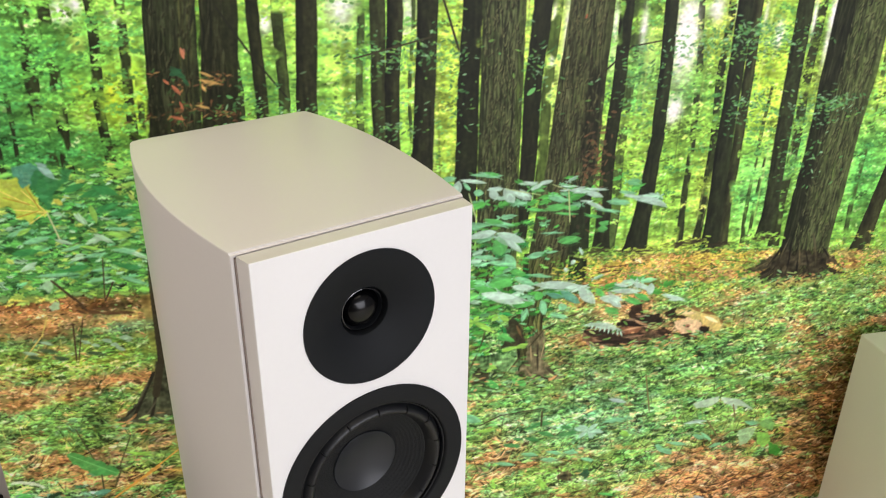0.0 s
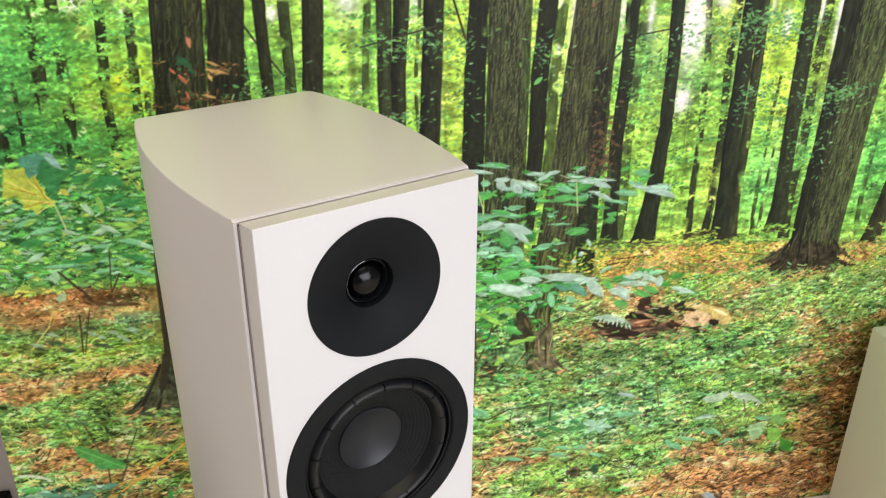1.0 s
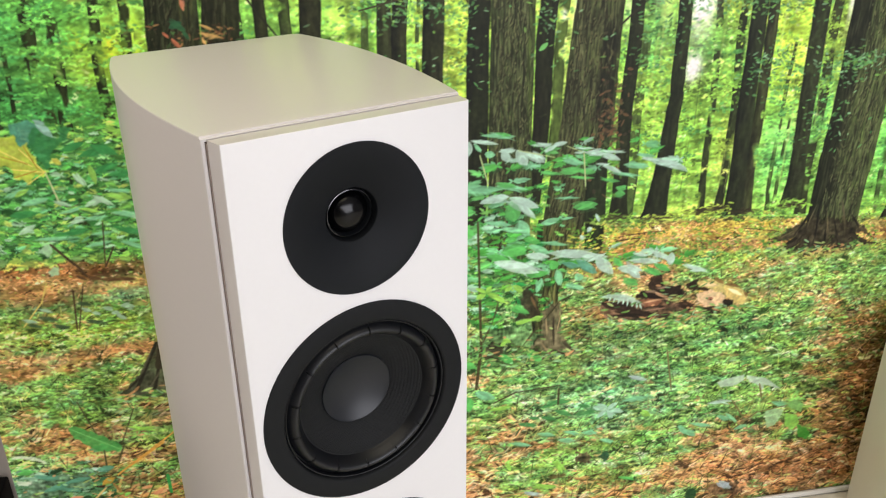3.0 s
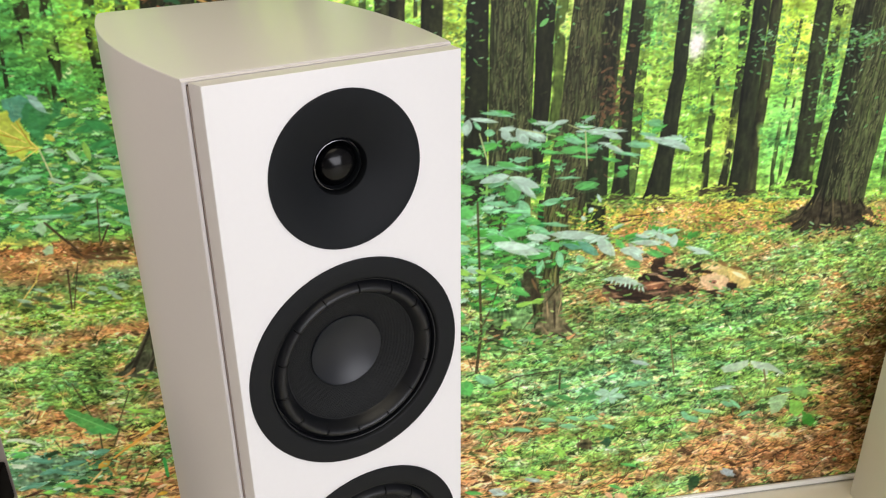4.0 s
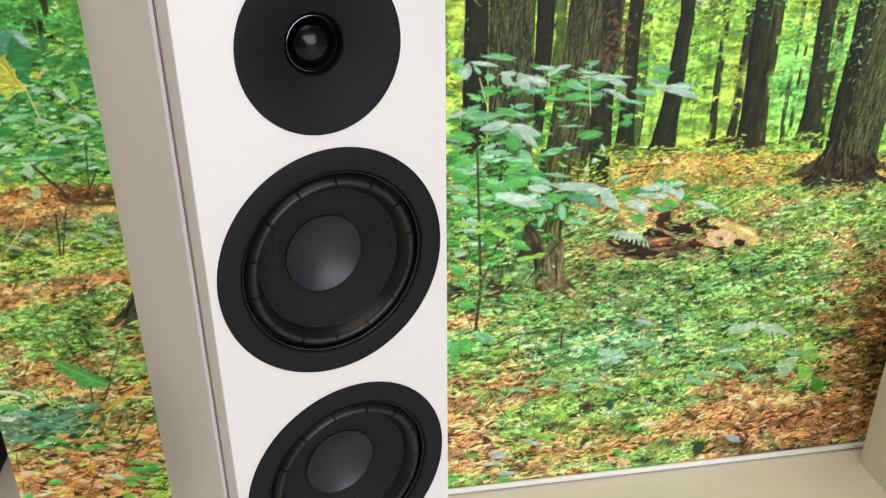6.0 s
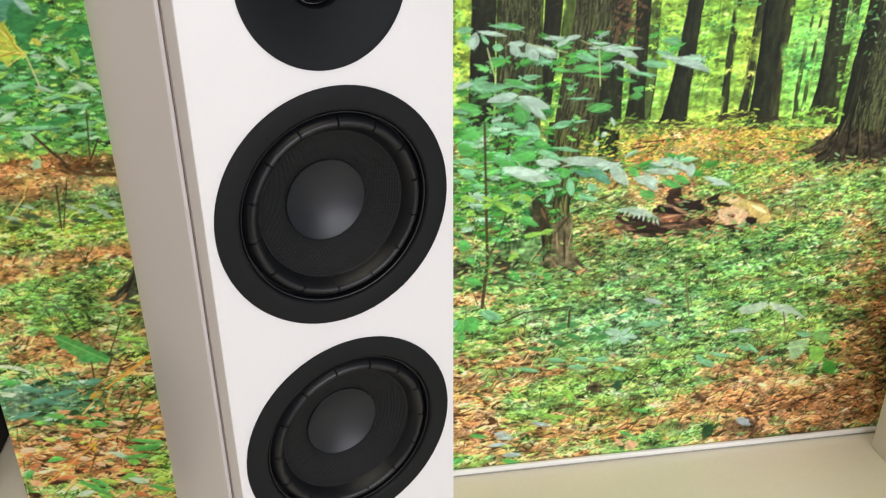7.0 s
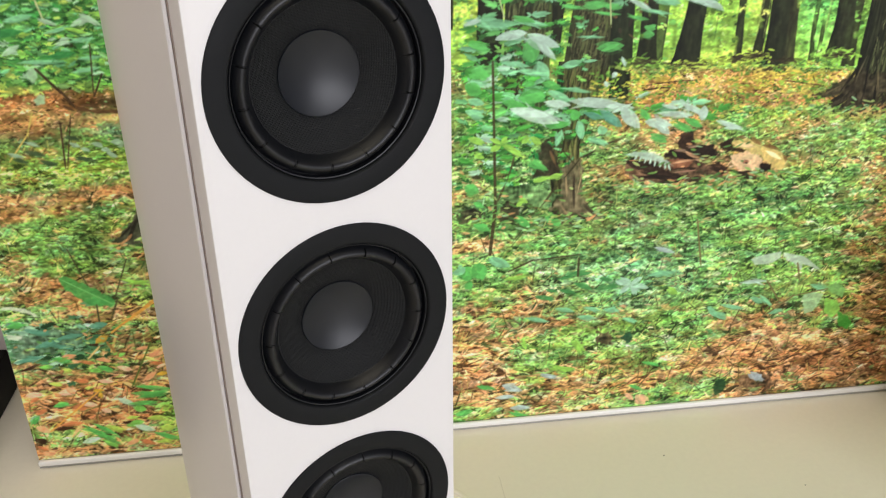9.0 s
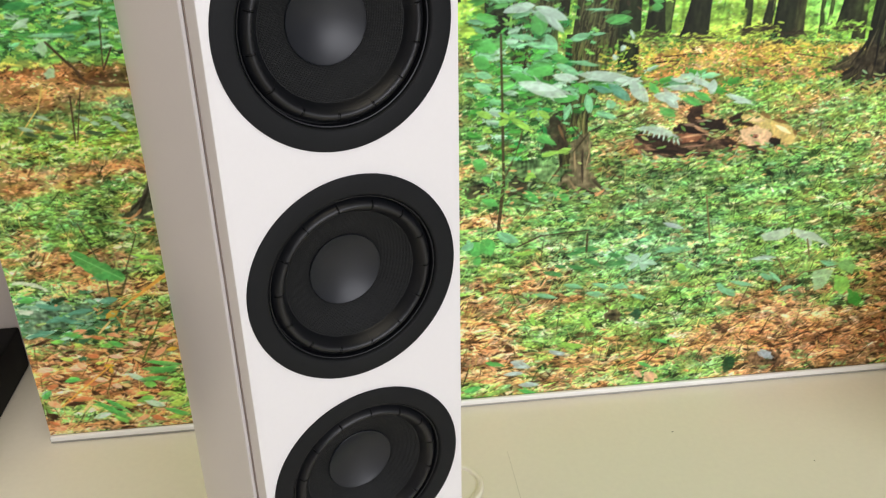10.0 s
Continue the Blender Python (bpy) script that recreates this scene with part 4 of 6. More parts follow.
# the spreading foot of the large leaning trunk
shape(tone(60, 57, 45), 0.8, (1.077, 0.744), (1.060, 0.732), (1.020, 0.713), (0.980, 0.695), (1.018, 0.693), (1.059, 0.700), (1.074, 0.703), (1.068, 0.668), (1.105, 0.673), (1.124, 0.699), (1.157, 0.657), (1.166, 0.692), (1.195, 0.697), (1.233, 0.668), (1.202, 0.702), (1.175, 0.727), (1.147, 0.718), (1.115, 0.738), (1.098, 0.723))
stroke(1.072, 0.755, 1.042, 0.704, 0.0062, tone(30, 28, 24))
stroke(1.085, 0.767, 1.090, 0.680, 0.0057, tone(30, 28, 24))
stroke(1.119, 0.751, 1.146, 0.673, 0.0040, tone(30, 28, 24))
stroke(1.156, 0.747, 1.192, 0.700, 0.0048, tone(30, 28, 24))
stroke(1.109, 0.718, 1.114, 0.669, 0.0072, tone(30, 28, 24))
stroke(1.078, 0.775, 1.067, 0.715, 0.0045, tone(104, 98, 74))
stroke(1.104, 0.766, 1.116, 0.697, 0.0042, tone(104, 98, 74))
stroke(1.134, 0.776, 1.156, 0.700, 0.0054, tone(104, 98, 74))
stroke(1.054, 0.723, 1.010, 0.698, 0.0031, tone(104, 98, 74))
stroke(1.168, 0.733, 1.216, 0.681, 0.0024, tone(104, 98, 74))
# the foot of the left trunk behind the cabinet
shape(tone(86, 92, 74), 0.4, (-0.317, 0.497), (-0.302, 0.512), (-0.286, 0.527), (-0.270, 0.540), (-0.259, 0.536), (-0.257, 0.485), (-0.293, 0.487), (-0.310, 0.492))
stroke(-0.271, 0.535, -0.295, 0.493, 0.0049, tone(48, 44, 36))
stroke(-0.263, 0.532, -0.274, 0.491, 0.0049, tone(48, 44, 36))
stroke(-0.282, 0.527, -0.306, 0.499, 0.0040, tone(48, 44, 36))
stroke(-0.275, 0.535, -0.302, 0.503, 0.0020, tone(96, 92, 76))
stroke(-0.266, 0.535, -0.283, 0.494, 0.0019, tone(96, 92, 76))
shape(tone(74, 80, 64), 0.5, (-0.329, 0.491), (-0.302, 0.512), (-0.274, 0.543), (-0.252, 0.578), (-0.236, 0.623), (-0.211, 0.620), (-0.213, 0.473), (-0.271, 0.476))
line(-0.243, 0.598, -0.294, 0.499, 0.0066, tone(44, 44, 37))
line(-0.231, 0.596, -0.262, 0.492, 0.0064, tone(44, 44, 37))
stroke(-0.263, 0.547, -0.311, 0.496, 0.0060, tone(44, 44, 37))
stroke(-0.249, 0.585, -0.293, 0.516, 0.0034, tone(92, 92, 76))
stroke(-0.240, 0.557, -0.269, 0.493, 0.0033, tone(92, 92, 76))
# the grey left edge of that trunk
line(-0.187, 1.065, -0.218, 0.794, 0.0153, tone(60, 57, 45))
line(-0.218, 0.794, -0.225, 0.621, 0.0143, tone(60, 57, 45))
line(-0.227, 0.622, -0.246, 0.545, 0.0147, tone(60, 57, 45))
# the twisted foot of the sapling and its roots
shape(tone(112, 108, 84), 0.5, (0.509, 0.579), (0.524, 0.593), (0.547, 0.598), (0.552, 0.522), (0.563, 0.497), (0.597, 0.474), (0.576, 0.471), (0.551, 0.483), (0.534, 0.489), (0.545, 0.461), (0.531, 0.460), (0.521, 0.478), (0.502, 0.502), (0.485, 0.488), (0.499, 0.514), (0.512, 0.527))
stroke(0.533, 0.580, 0.536, 0.499, 0.0068, tone(64, 58, 46))
stroke(0.547, 0.510, 0.588, 0.475, 0.0078, tone(64, 58, 46))
stroke(0.511, 0.501, 0.494, 0.488, 0.0076, tone(64, 58, 46))
stroke(0.523, 0.488, 0.535, 0.462, 0.0055, tone(64, 58, 46))
stroke(0.518, 0.574, 0.521, 0.512, 0.0045, tone(158, 144, 108))
stroke(0.508, 0.511, 0.535, 0.472, 0.0044, tone(158, 144, 108))
stroke(0.544, 0.588, 0.546, 0.534, 0.0034, tone(158, 144, 108))
shape(tone(58, 54, 42), 0.4, (0.465, 0.633), (0.480, 0.639), (0.497, 0.611), (0.507, 0.579), (0.499, 0.569), (0.470, 0.566), (0.448, 0.563), (0.467, 0.593))
stroke(0.480, 0.632, 0.498, 0.585, 0.0074, tone(116, 98, 68))
shape(tone(58, 56, 42), 0.9, (0.386, 0.499), (0.399, 0.517), (0.419, 0.518), (0.435, 0.497), (0.431, 0.476), (0.407, 0.473), (0.389, 0.482))
shape(tone(60, 60, 46), 0.9, (0.314, 0.510), (0.358, 0.509), (0.360, 0.487), (0.314, 0.481))
shape(tone(96, 132, 86), 1, (0.394, 0.549), (0.471, 0.550), (0.511, 0.525), (0.484, 0.503), (0.417, 0.518), (0.382, 0.523))
stroke(0.470, 0.509, 0.509, 0.554, 0.0049, tone(62, 60, 42))
stroke(0.509, 0.554, 0.543, 0.598, 0.0048, tone(62, 60, 42))
stroke(0.543, 0.598, 0.579, 0.621, 0.0049, tone(62, 60, 42))
stroke(0.579, 0.621, 0.641, 0.642, 0.0036, tone(62, 60, 42))
stroke(0.535, 0.585, 0.498, 0.629, 0.0032, tone(62, 60, 42))
stroke(0.419, 0.434, 0.446, 0.479, 0.0049, tone(62, 60, 42))
line(0.374, 0.790, 0.379, 0.639, 0.0042, tone(72, 68, 46))
line(0.379, 0.639, 0.383, 0.511, 0.0054, tone(72, 68, 46))
line(0.383, 0.511, 0.374, 0.413, 0.0068, tone(72, 68, 46))
stroke(0.420, 0.620, 0.403, 0.557, 0.0045, tone(72, 68, 46))
stroke(0.403, 0.557, 0.380, 0.512, 0.0058, tone(72, 68, 46))
# the rotten log
shape(tone(104, 84, 68), 0.8, (0.633, 0.587), (0.657, 0.595), (0.702, 0.591), (0.748, 0.583), (0.786, 0.576), (0.815, 0.567), (0.844, 0.555), (0.847, 0.538), (0.799, 0.546), (0.754, 0.540), (0.696, 0.540), (0.650, 0.548), (0.635, 0.568))
stroke(0.636, 0.577, 0.692, 0.580, 0.0073, tone(52, 42, 36))
stroke(0.643, 0.553, 0.718, 0.552, 0.0061, tone(52, 42, 36))
stroke(0.716, 0.567, 0.785, 0.567, 0.0037, tone(52, 42, 36))
stroke(0.696, 0.542, 0.771, 0.541, 0.0074, tone(52, 42, 36))
stroke(0.794, 0.568, 0.836, 0.551, 0.0103, tone(52, 42, 36))
stroke(0.760, 0.542, 0.790, 0.542, 0.0100, tone(52, 42, 36))
stroke(0.660, 0.566, 0.723, 0.559, 0.0036, tone(52, 42, 36))
stroke(0.648, 0.572, 0.693, 0.571, 0.0024, tone(176, 140, 118))
stroke(0.728, 0.559, 0.781, 0.560, 0.0037, tone(176, 140, 118))
stroke(0.707, 0.548, 0.752, 0.550, 0.0025, tone(176, 140, 118))
shape(tone(52, 46, 40), 0.5, (0.731, 0.615), (0.738, 0.635), (0.753, 0.641), (0.763, 0.629), (0.762, 0.618), (0.802, 0.608), (0.818, 0.590), (0.789, 0.588), (0.752, 0.597))
stroke(0.750, 0.604, 0.775, 0.610, 0.0037, tone(120, 104, 86))
stroke(0.741, 0.628, 0.752, 0.614, 0.0021, tone(120, 104, 86))
shape(tone(54, 42, 36), 0.4, (0.704, 0.595), (0.721, 0.604), (0.748, 0.602), (0.773, 0.589), (0.782, 0.579), (0.765, 0.577), (0.735, 0.582))
stroke(0.708, 0.597, 0.737, 0.604, 0.0025, tone(208, 176, 140))
stroke(0.737, 0.604, 0.768, 0.593, 0.0022, tone(208, 176, 140))
stroke(0.759, 0.587, 0.781, 0.579, 0.0056, tone(208, 176, 140))
stroke(0.816, 0.609, 0.842, 0.617, 0.0063, tone(62, 48, 40))
stroke(0.825, 0.594, 0.840, 0.600, 0.0064, tone(62, 48, 40))
# the pale broken stump and the dark broken log beside it
shape(tone(58, 46, 36), 0.3, (0.730, 0.609), (0.736, 0.640), (0.757, 0.643), (0.764, 0.620), (0.758, 0.605))
shape(tone(44, 36, 30), 0.3, (0.750, 0.609), (0.776, 0.613), (0.807, 0.608), (0.808, 0.589), (0.784, 0.584), (0.759, 0.597))
shape(tone(38, 28, 24), 0.25, (0.705, 0.595), (0.725, 0.605), (0.752, 0.598), (0.776, 0.583), (0.762, 0.578), (0.734, 0.590))
shape(tone(150, 104, 78), 0.3, (0.716, 0.583), (0.738, 0.589), (0.769, 0.578), (0.756, 0.567), (0.726, 0.565))
shape(tone(48, 38, 32), 0.3, (0.632, 0.587), (0.644, 0.595), (0.682, 0.585), (0.718, 0.562), (0.754, 0.547), (0.721, 0.542), (0.681, 0.560), (0.646, 0.574))
shape(tone(52, 40, 32), 0.3, (0.800, 0.572), (0.819, 0.574), (0.840, 0.561), (0.830, 0.550), (0.812, 0.559))
shape(tone(206, 190, 122), 0.25, (0.840, 0.615), (0.865, 0.621), (0.897, 0.610), (0.905, 0.584), (0.866, 0.589), (0.846, 0.598))
shape(tone(228, 200, 158), 0.25, (0.840, 0.586), (0.873, 0.592), (0.906, 0.578), (0.907, 0.553), (0.868, 0.553), (0.851, 0.566))
shape(tone(214, 196, 122), 0.25, (0.898, 0.604), (0.922, 0.600), (0.948, 0.583), (0.959, 0.565), (0.950, 0.550), (0.929, 0.555), (0.906, 0.580))
shape(tone(48, 36, 28), 0.2, (0.814, 0.609), (0.839, 0.621), (0.841, 0.604), (0.871, 0.596), (0.866, 0.590), (0.842, 0.596), (0.827, 0.599))
shape(tone(26, 20, 20), 0.12, (0.901, 0.561), (0.908, 0.568), (0.926, 0.563), (0.928, 0.549), (0.906, 0.547))
shape(tone(60, 46, 38), 0.3, (0.856, 0.554), (0.899, 0.549), (0.890, 0.538), (0.862, 0.542))
stroke(0.848, 0.611, 0.891, 0.599, 0.0105, tone(244, 222, 170))
stroke(0.903, 0.596, 0.946, 0.574, 0.0105, tone(244, 222, 170))
stroke(0.860, 0.579, 0.898, 0.581, 0.0105, tone(244, 222, 170))
stroke(0.839, 0.619, 0.868, 0.625, 0.0067, tone(112, 86, 54))
stroke(0.868, 0.625, 0.901, 0.609, 0.0067, tone(112, 86, 54))
stroke(0.901, 0.607, 0.947, 0.587, 0.0067, tone(112, 86, 54))
stroke(0.945, 0.585, 0.963, 0.563, 0.0067, tone(112, 86, 54))
stroke(0.865, 0.573, 0.881, 0.568, 0.0075, tone(150, 104, 84))
stroke(0.869, 0.569, 0.878, 0.573, 0.0075, tone(150, 104, 84))
stroke(0.717, 0.579, 0.769, 0.581, 0.0067, tone(206, 168, 128))
stroke(0.744, 0.600, 0.780, 0.583, 0.0067, tone(206, 168, 128))
stroke(0.725, 0.602, 0.751, 0.604, 0.0060, tone(150, 128, 108))
stroke(0.750, 0.609, 0.780, 0.611, 0.0060, tone(150, 128, 108))
stroke(0.647, 0.570, 0.720, 0.548, 0.0075, tone(40, 34, 28))
stroke(0.670, 0.559, 0.732, 0.545, 0.0075, tone(40, 34, 28))
stroke(0.842, 0.549, 0.897, 0.538, 0.0075, tone(40, 34, 28))
stroke(0.871, 0.548, 0.900, 0.546, 0.0075, tone(58, 44, 36))
stroke(0.878, 0.531, 0.905, 0.538, 0.0066, tone(58, 44, 36))
stroke(0.872, 0.570, 0.880, 0.567, 0.0034, tone(58, 44, 36))
# a pale fern frond over the log
shape(tone(174, 206, 188), 0.2, (0.625, 0.603), (0.647, 0.606), (0.684, 0.602), (0.707, 0.591), (0.727, 0.571), (0.710, 0.579), (0.680, 0.586), (0.657, 0.595))
blade(0.654, 0.598, 0.648, 0.589, 0.005, tone(176, 208, 190))
blade(0.663, 0.597, 0.659, 0.585, 0.005, tone(176, 208, 190))
blade(0.673, 0.594, 0.669, 0.581, 0.005, tone(176, 208, 190))
blade(0.682, 0.591, 0.680, 0.578, 0.005, tone(176, 208, 190))
blade(0.691, 0.589, 0.690, 0.573, 0.005, tone(176, 208, 190))
blade(0.701, 0.586, 0.701, 0.570, 0.005, tone(176, 208, 190))
blade(0.710, 0.581, 0.712, 0.566, 0.005, tone(176, 208, 190))
blade(0.717, 0.577, 0.723, 0.563, 0.004, tone(176, 208, 190))
# the upper tier of sapling leaves
blade(0.353, 0.957, 0.321, 0.954, 0.013, tone(132, 200, 152))
blade(0.365, 0.947, 0.379, 0.929, 0.009, tone(132, 200, 152))
blade(0.376, 0.961, 0.444, 0.955, 0.009, tone(132, 200, 152))
blade(0.406, 0.922, 0.385, 0.925, 0.015, tone(132, 200, 152))
blade(0.534, 0.902, 0.580, 0.892, 0.012, tone(132, 200, 152))
blade(0.655, 0.885, 0.709, 0.877, 0.014, tone(132, 200, 152))
blade(0.631, 0.870, 0.694, 0.859, 0.008, tone(132, 200, 152))
blade(0.521, 0.827, 0.575, 0.824, 0.005, tone(132, 200, 152))
blade(0.679, 0.904, 0.721, 0.896, 0.008, tone(132, 200, 152))
blade(0.576, 0.882, 0.530, 0.879, 0.018, tone(98, 184, 98))
blade(0.566, 0.879, 0.602, 0.873, 0.013, tone(98, 184, 98))
blade(0.492, 0.882, 0.538, 0.874, 0.006, tone(98, 184, 98))
blade(0.549, 0.868, 0.601, 0.862, 0.006, tone(98, 184, 98))
blade(0.611, 0.859, 0.653, 0.851, 0.008, tone(98, 184, 98))
blade(0.435, 0.957, 0.405, 0.964, 0.007, tone(98, 184, 98))
blade(0.644, 0.839, 0.666, 0.834, 0.012, tone(98, 184, 98))
blade(0.643, 0.827, 0.665, 0.824, 0.014, tone(98, 184, 98))
blade(0.328, 0.943, 0.357, 0.936, 0.015, tone(98, 184, 98))
blade(0.357, 0.953, 0.412, 0.942, 0.009, tone(184, 216, 200))
blade(0.357, 0.951, 0.351, 0.921, 0.021, tone(184, 216, 200))
blade(0.445, 0.929, 0.411, 0.928, 0.011, tone(184, 216, 200))
blade(0.418, 0.930, 0.432, 0.906, 0.019, tone(184, 216, 200))
blade(0.445, 0.929, 0.467, 0.897, 0.025, tone(184, 216, 200))
blade(0.457, 0.924, 0.502, 0.900, 0.017, tone(184, 216, 200))
blade(0.514, 0.934, 0.472, 0.936, 0.008, tone(184, 216, 200))
blade(0.514, 0.933, 0.543, 0.937, 0.010, tone(184, 216, 200))
blade(0.524, 0.933, 0.497, 0.922, 0.010, tone(184, 216, 200))
blade(0.555, 0.924, 0.598, 0.921, 0.004, tone(184, 216, 200))
blade(0.580, 0.916, 0.556, 0.915, 0.006, tone(184, 216, 200))
blade(0.576, 0.915, 0.619, 0.909, 0.013, tone(184, 216, 200))
blade(0.609, 0.912, 0.650, 0.894, 0.013, tone(184, 216, 200))
blade(0.606, 0.916, 0.660, 0.909, 0.006, tone(184, 216, 200))
blade(0.600, 0.891, 0.629, 0.886, 0.006, tone(184, 216, 200))
blade(0.615, 0.887, 0.654, 0.869, 0.010, tone(184, 216, 200))
blade(0.708, 0.889, 0.755, 0.879, 0.014, tone(184, 216, 200))
blade(0.728, 0.886, 0.786, 0.867, 0.017, tone(184, 216, 200))
blade(0.690, 0.895, 0.728, 0.888, 0.008, tone(184, 216, 200))
line(0.576, 0.914, 0.583, 0.850, 0.0031, tone(170, 190, 130))
line(0.450, 0.927, 0.516, 0.910, 0.0019, tone(170, 190, 130))
line(0.543, 0.929, 0.568, 0.918, 0.0019, tone(170, 190, 130))
line(0.377, 0.922, 0.392, 0.869, 0.0029, tone(170, 190, 130))
# the middle tier
blade(0.420, 0.854, 0.334, 0.858, 0.018, tone(132, 200, 152))
blade(0.406, 0.861, 0.471, 0.849, 0.012, tone(132, 200, 152))
blade(0.455, 0.788, 0.475, 0.751, 0.024, tone(132, 200, 152))
blade(0.497, 0.776, 0.536, 0.783, 0.015, tone(132, 200, 152))
blade(0.536, 0.783, 0.563, 0.784, 0.006, tone(132, 200, 152))
blade(0.389, 0.789, 0.441, 0.778, 0.010, tone(132, 200, 152))
blade(0.415, 0.772, 0.473, 0.762, 0.010, tone(132, 200, 152))
blade(0.439, 0.829, 0.445, 0.784, 0.035, tone(98, 184, 98))
blade(0.560, 0.805, 0.611, 0.808, 0.021, tone(98, 184, 98))
blade(0.408, 0.867, 0.448, 0.855, 0.010, tone(98, 184, 98))
blade(0.329, 0.823, 0.369, 0.811, 0.014, tone(98, 184, 98))
blade(0.335, 0.777, 0.369, 0.764, 0.020, tone(98, 184, 98))
blade(0.324, 0.751, 0.355, 0.734, 0.027, tone(98, 184, 98))
blade(0.474, 0.725, 0.420, 0.722, 0.030, tone(98, 184, 98))
blade(0.463, 0.748, 0.500, 0.736, 0.015, tone(98, 184, 98))
blade(0.426, 0.745, 0.452, 0.748, 0.011, tone(98, 184, 98))
blade(0.397, 0.835, 0.377, 0.828, 0.010, tone(184, 216, 200))
blade(0.435, 0.838, 0.379, 0.832, 0.020, tone(184, 216, 200))
blade(0.433, 0.836, 0.493, 0.810, 0.022, tone(184, 216, 200))
blade(0.450, 0.821, 0.488, 0.788, 0.014, tone(184, 216, 200))
blade(0.592, 0.759, 0.601, 0.752, 0.012, tone(184, 216, 200))
blade(0.579, 0.745, 0.586, 0.734, 0.010, tone(184, 216, 200))
blade(0.353, 0.863, 0.321, 0.855, 0.010, tone(184, 216, 200))
blade(0.607, 0.788, 0.617, 0.770, 0.008, tone(184, 216, 200))
blade(0.474, 0.732, 0.519, 0.712, 0.017, tone(132, 200, 152))
blade(0.499, 0.737, 0.557, 0.726, 0.007, tone(132, 200, 152))
blade(0.520, 0.663, 0.503, 0.687, 0.010, tone(132, 200, 152))
# the lower tier
blade(0.391, 0.718, 0.438, 0.702, 0.019, tone(98, 184, 98))
blade(0.471, 0.667, 0.520, 0.668, 0.016, tone(98, 184, 98))
blade(0.519, 0.681, 0.538, 0.689, 0.023, tone(98, 184, 98))
blade(0.738, 0.667, 0.777, 0.647, 0.015, tone(98, 184, 98))
blade(0.718, 0.655, 0.760, 0.641, 0.013, tone(98, 184, 98))
blade(0.652, 0.690, 0.672, 0.665, 0.014, tone(98, 184, 98))
blade(0.675, 0.640, 0.710, 0.621, 0.017, tone(98, 184, 98))
blade(0.534, 0.674, 0.545, 0.637, 0.019, tone(132, 200, 152))
blade(0.575, 0.646, 0.587, 0.659, 0.021, tone(132, 200, 152))
blade(0.554, 0.639, 0.597, 0.624, 0.011, tone(132, 200, 152))
blade(0.457, 0.634, 0.433, 0.647, 0.017, tone(132, 200, 152))
blade(0.504, 0.658, 0.495, 0.625, 0.014, tone(132, 200, 152))
blade(0.329, 0.724, 0.360, 0.715, 0.015, tone(132, 200, 152))
blade(0.324, 0.704, 0.360, 0.690, 0.017, tone(132, 200, 152))
blade(0.406, 0.704, 0.500, 0.671, 0.028, tone(184, 216, 200))
blade(0.468, 0.713, 0.520, 0.703, 0.015, tone(184, 216, 200))
blade(0.515, 0.712, 0.617, 0.699, 0.022, tone(184, 216, 200))
blade(0.582, 0.699, 0.641, 0.692, 0.015, tone(184, 216, 200))
blade(0.613, 0.695, 0.654, 0.652, 0.027, tone(184, 216, 200))
blade(0.661, 0.665, 0.715, 0.655, 0.022, tone(184, 216, 200))
blade(0.683, 0.664, 0.713, 0.637, 0.019, tone(184, 216, 200))
blade(0.682, 0.680, 0.756, 0.671, 0.013, tone(184, 216, 200))
blade(0.728, 0.697, 0.780, 0.671, 0.013, tone(184, 216, 200))
blade(0.776, 0.689, 0.773, 0.660, 0.021, tone(184, 216, 200))
blade(0.800, 0.659, 0.857, 0.639, 0.012, tone(184, 216, 200))
blade(0.691, 0.695, 0.725, 0.686, 0.009, tone(184, 216, 200))
blade(0.574, 0.691, 0.620, 0.657, 0.021, tone(96, 156, 132))
blade(0.544, 0.688, 0.584, 0.675, 0.013, tone(96, 156, 132))
# maple-shaped leaves low on the sapling
blade(0.392, 0.638, 0.374, 0.623, 0.014, tone(150, 206, 96))
blade(0.392, 0.638, 0.432, 0.611, 0.013, tone(150, 206, 96))
blade(0.392, 0.638, 0.403, 0.651, 0.011, tone(150, 206, 96))
blade(0.392, 0.638, 0.371, 0.649, 0.011, tone(150, 206, 96))
blade(0.445, 0.648, 0.468, 0.633, 0.013, tone(150, 206, 96))
blade(0.445, 0.648, 0.430, 0.636, 0.014, tone(150, 206, 96))
blade(0.329, 0.652, 0.361, 0.641, 0.015, tone(150, 206, 96))
blade(0.361, 0.612, 0.340, 0.620, 0.011, tone(150, 206, 96))
blade(0.487, 0.567, 0.454, 0.558, 0.012, tone(150, 206, 96))
blade(0.481, 0.563, 0.512, 0.570, 0.012, tone(150, 206, 96))
blade(0.428, 0.527, 0.446, 0.516, 0.011, tone(150, 206, 96))
blade(0.437, 0.521, 0.423, 0.510, 0.012, tone(150, 206, 96))
blade(0.475, 0.585, 0.442, 0.594, 0.011, tone(98, 184, 98))
blade(0.447, 0.601, 0.483, 0.579, 0.013, tone(98, 184, 98))
blade(0.324, 0.558, 0.351, 0.544, 0.025, tone(98, 184, 98))
blade(0.340, 0.478, 0.374, 0.463, 0.017, tone(98, 184, 98))
blade(0.423, 0.490, 0.452, 0.463, 0.018, tone(98, 184, 98))
blade(0.479, 0.485, 0.514, 0.464, 0.021, tone(98, 184, 98))
blade(0.362, 0.513, 0.340, 0.524, 0.014, tone(98, 184, 98))
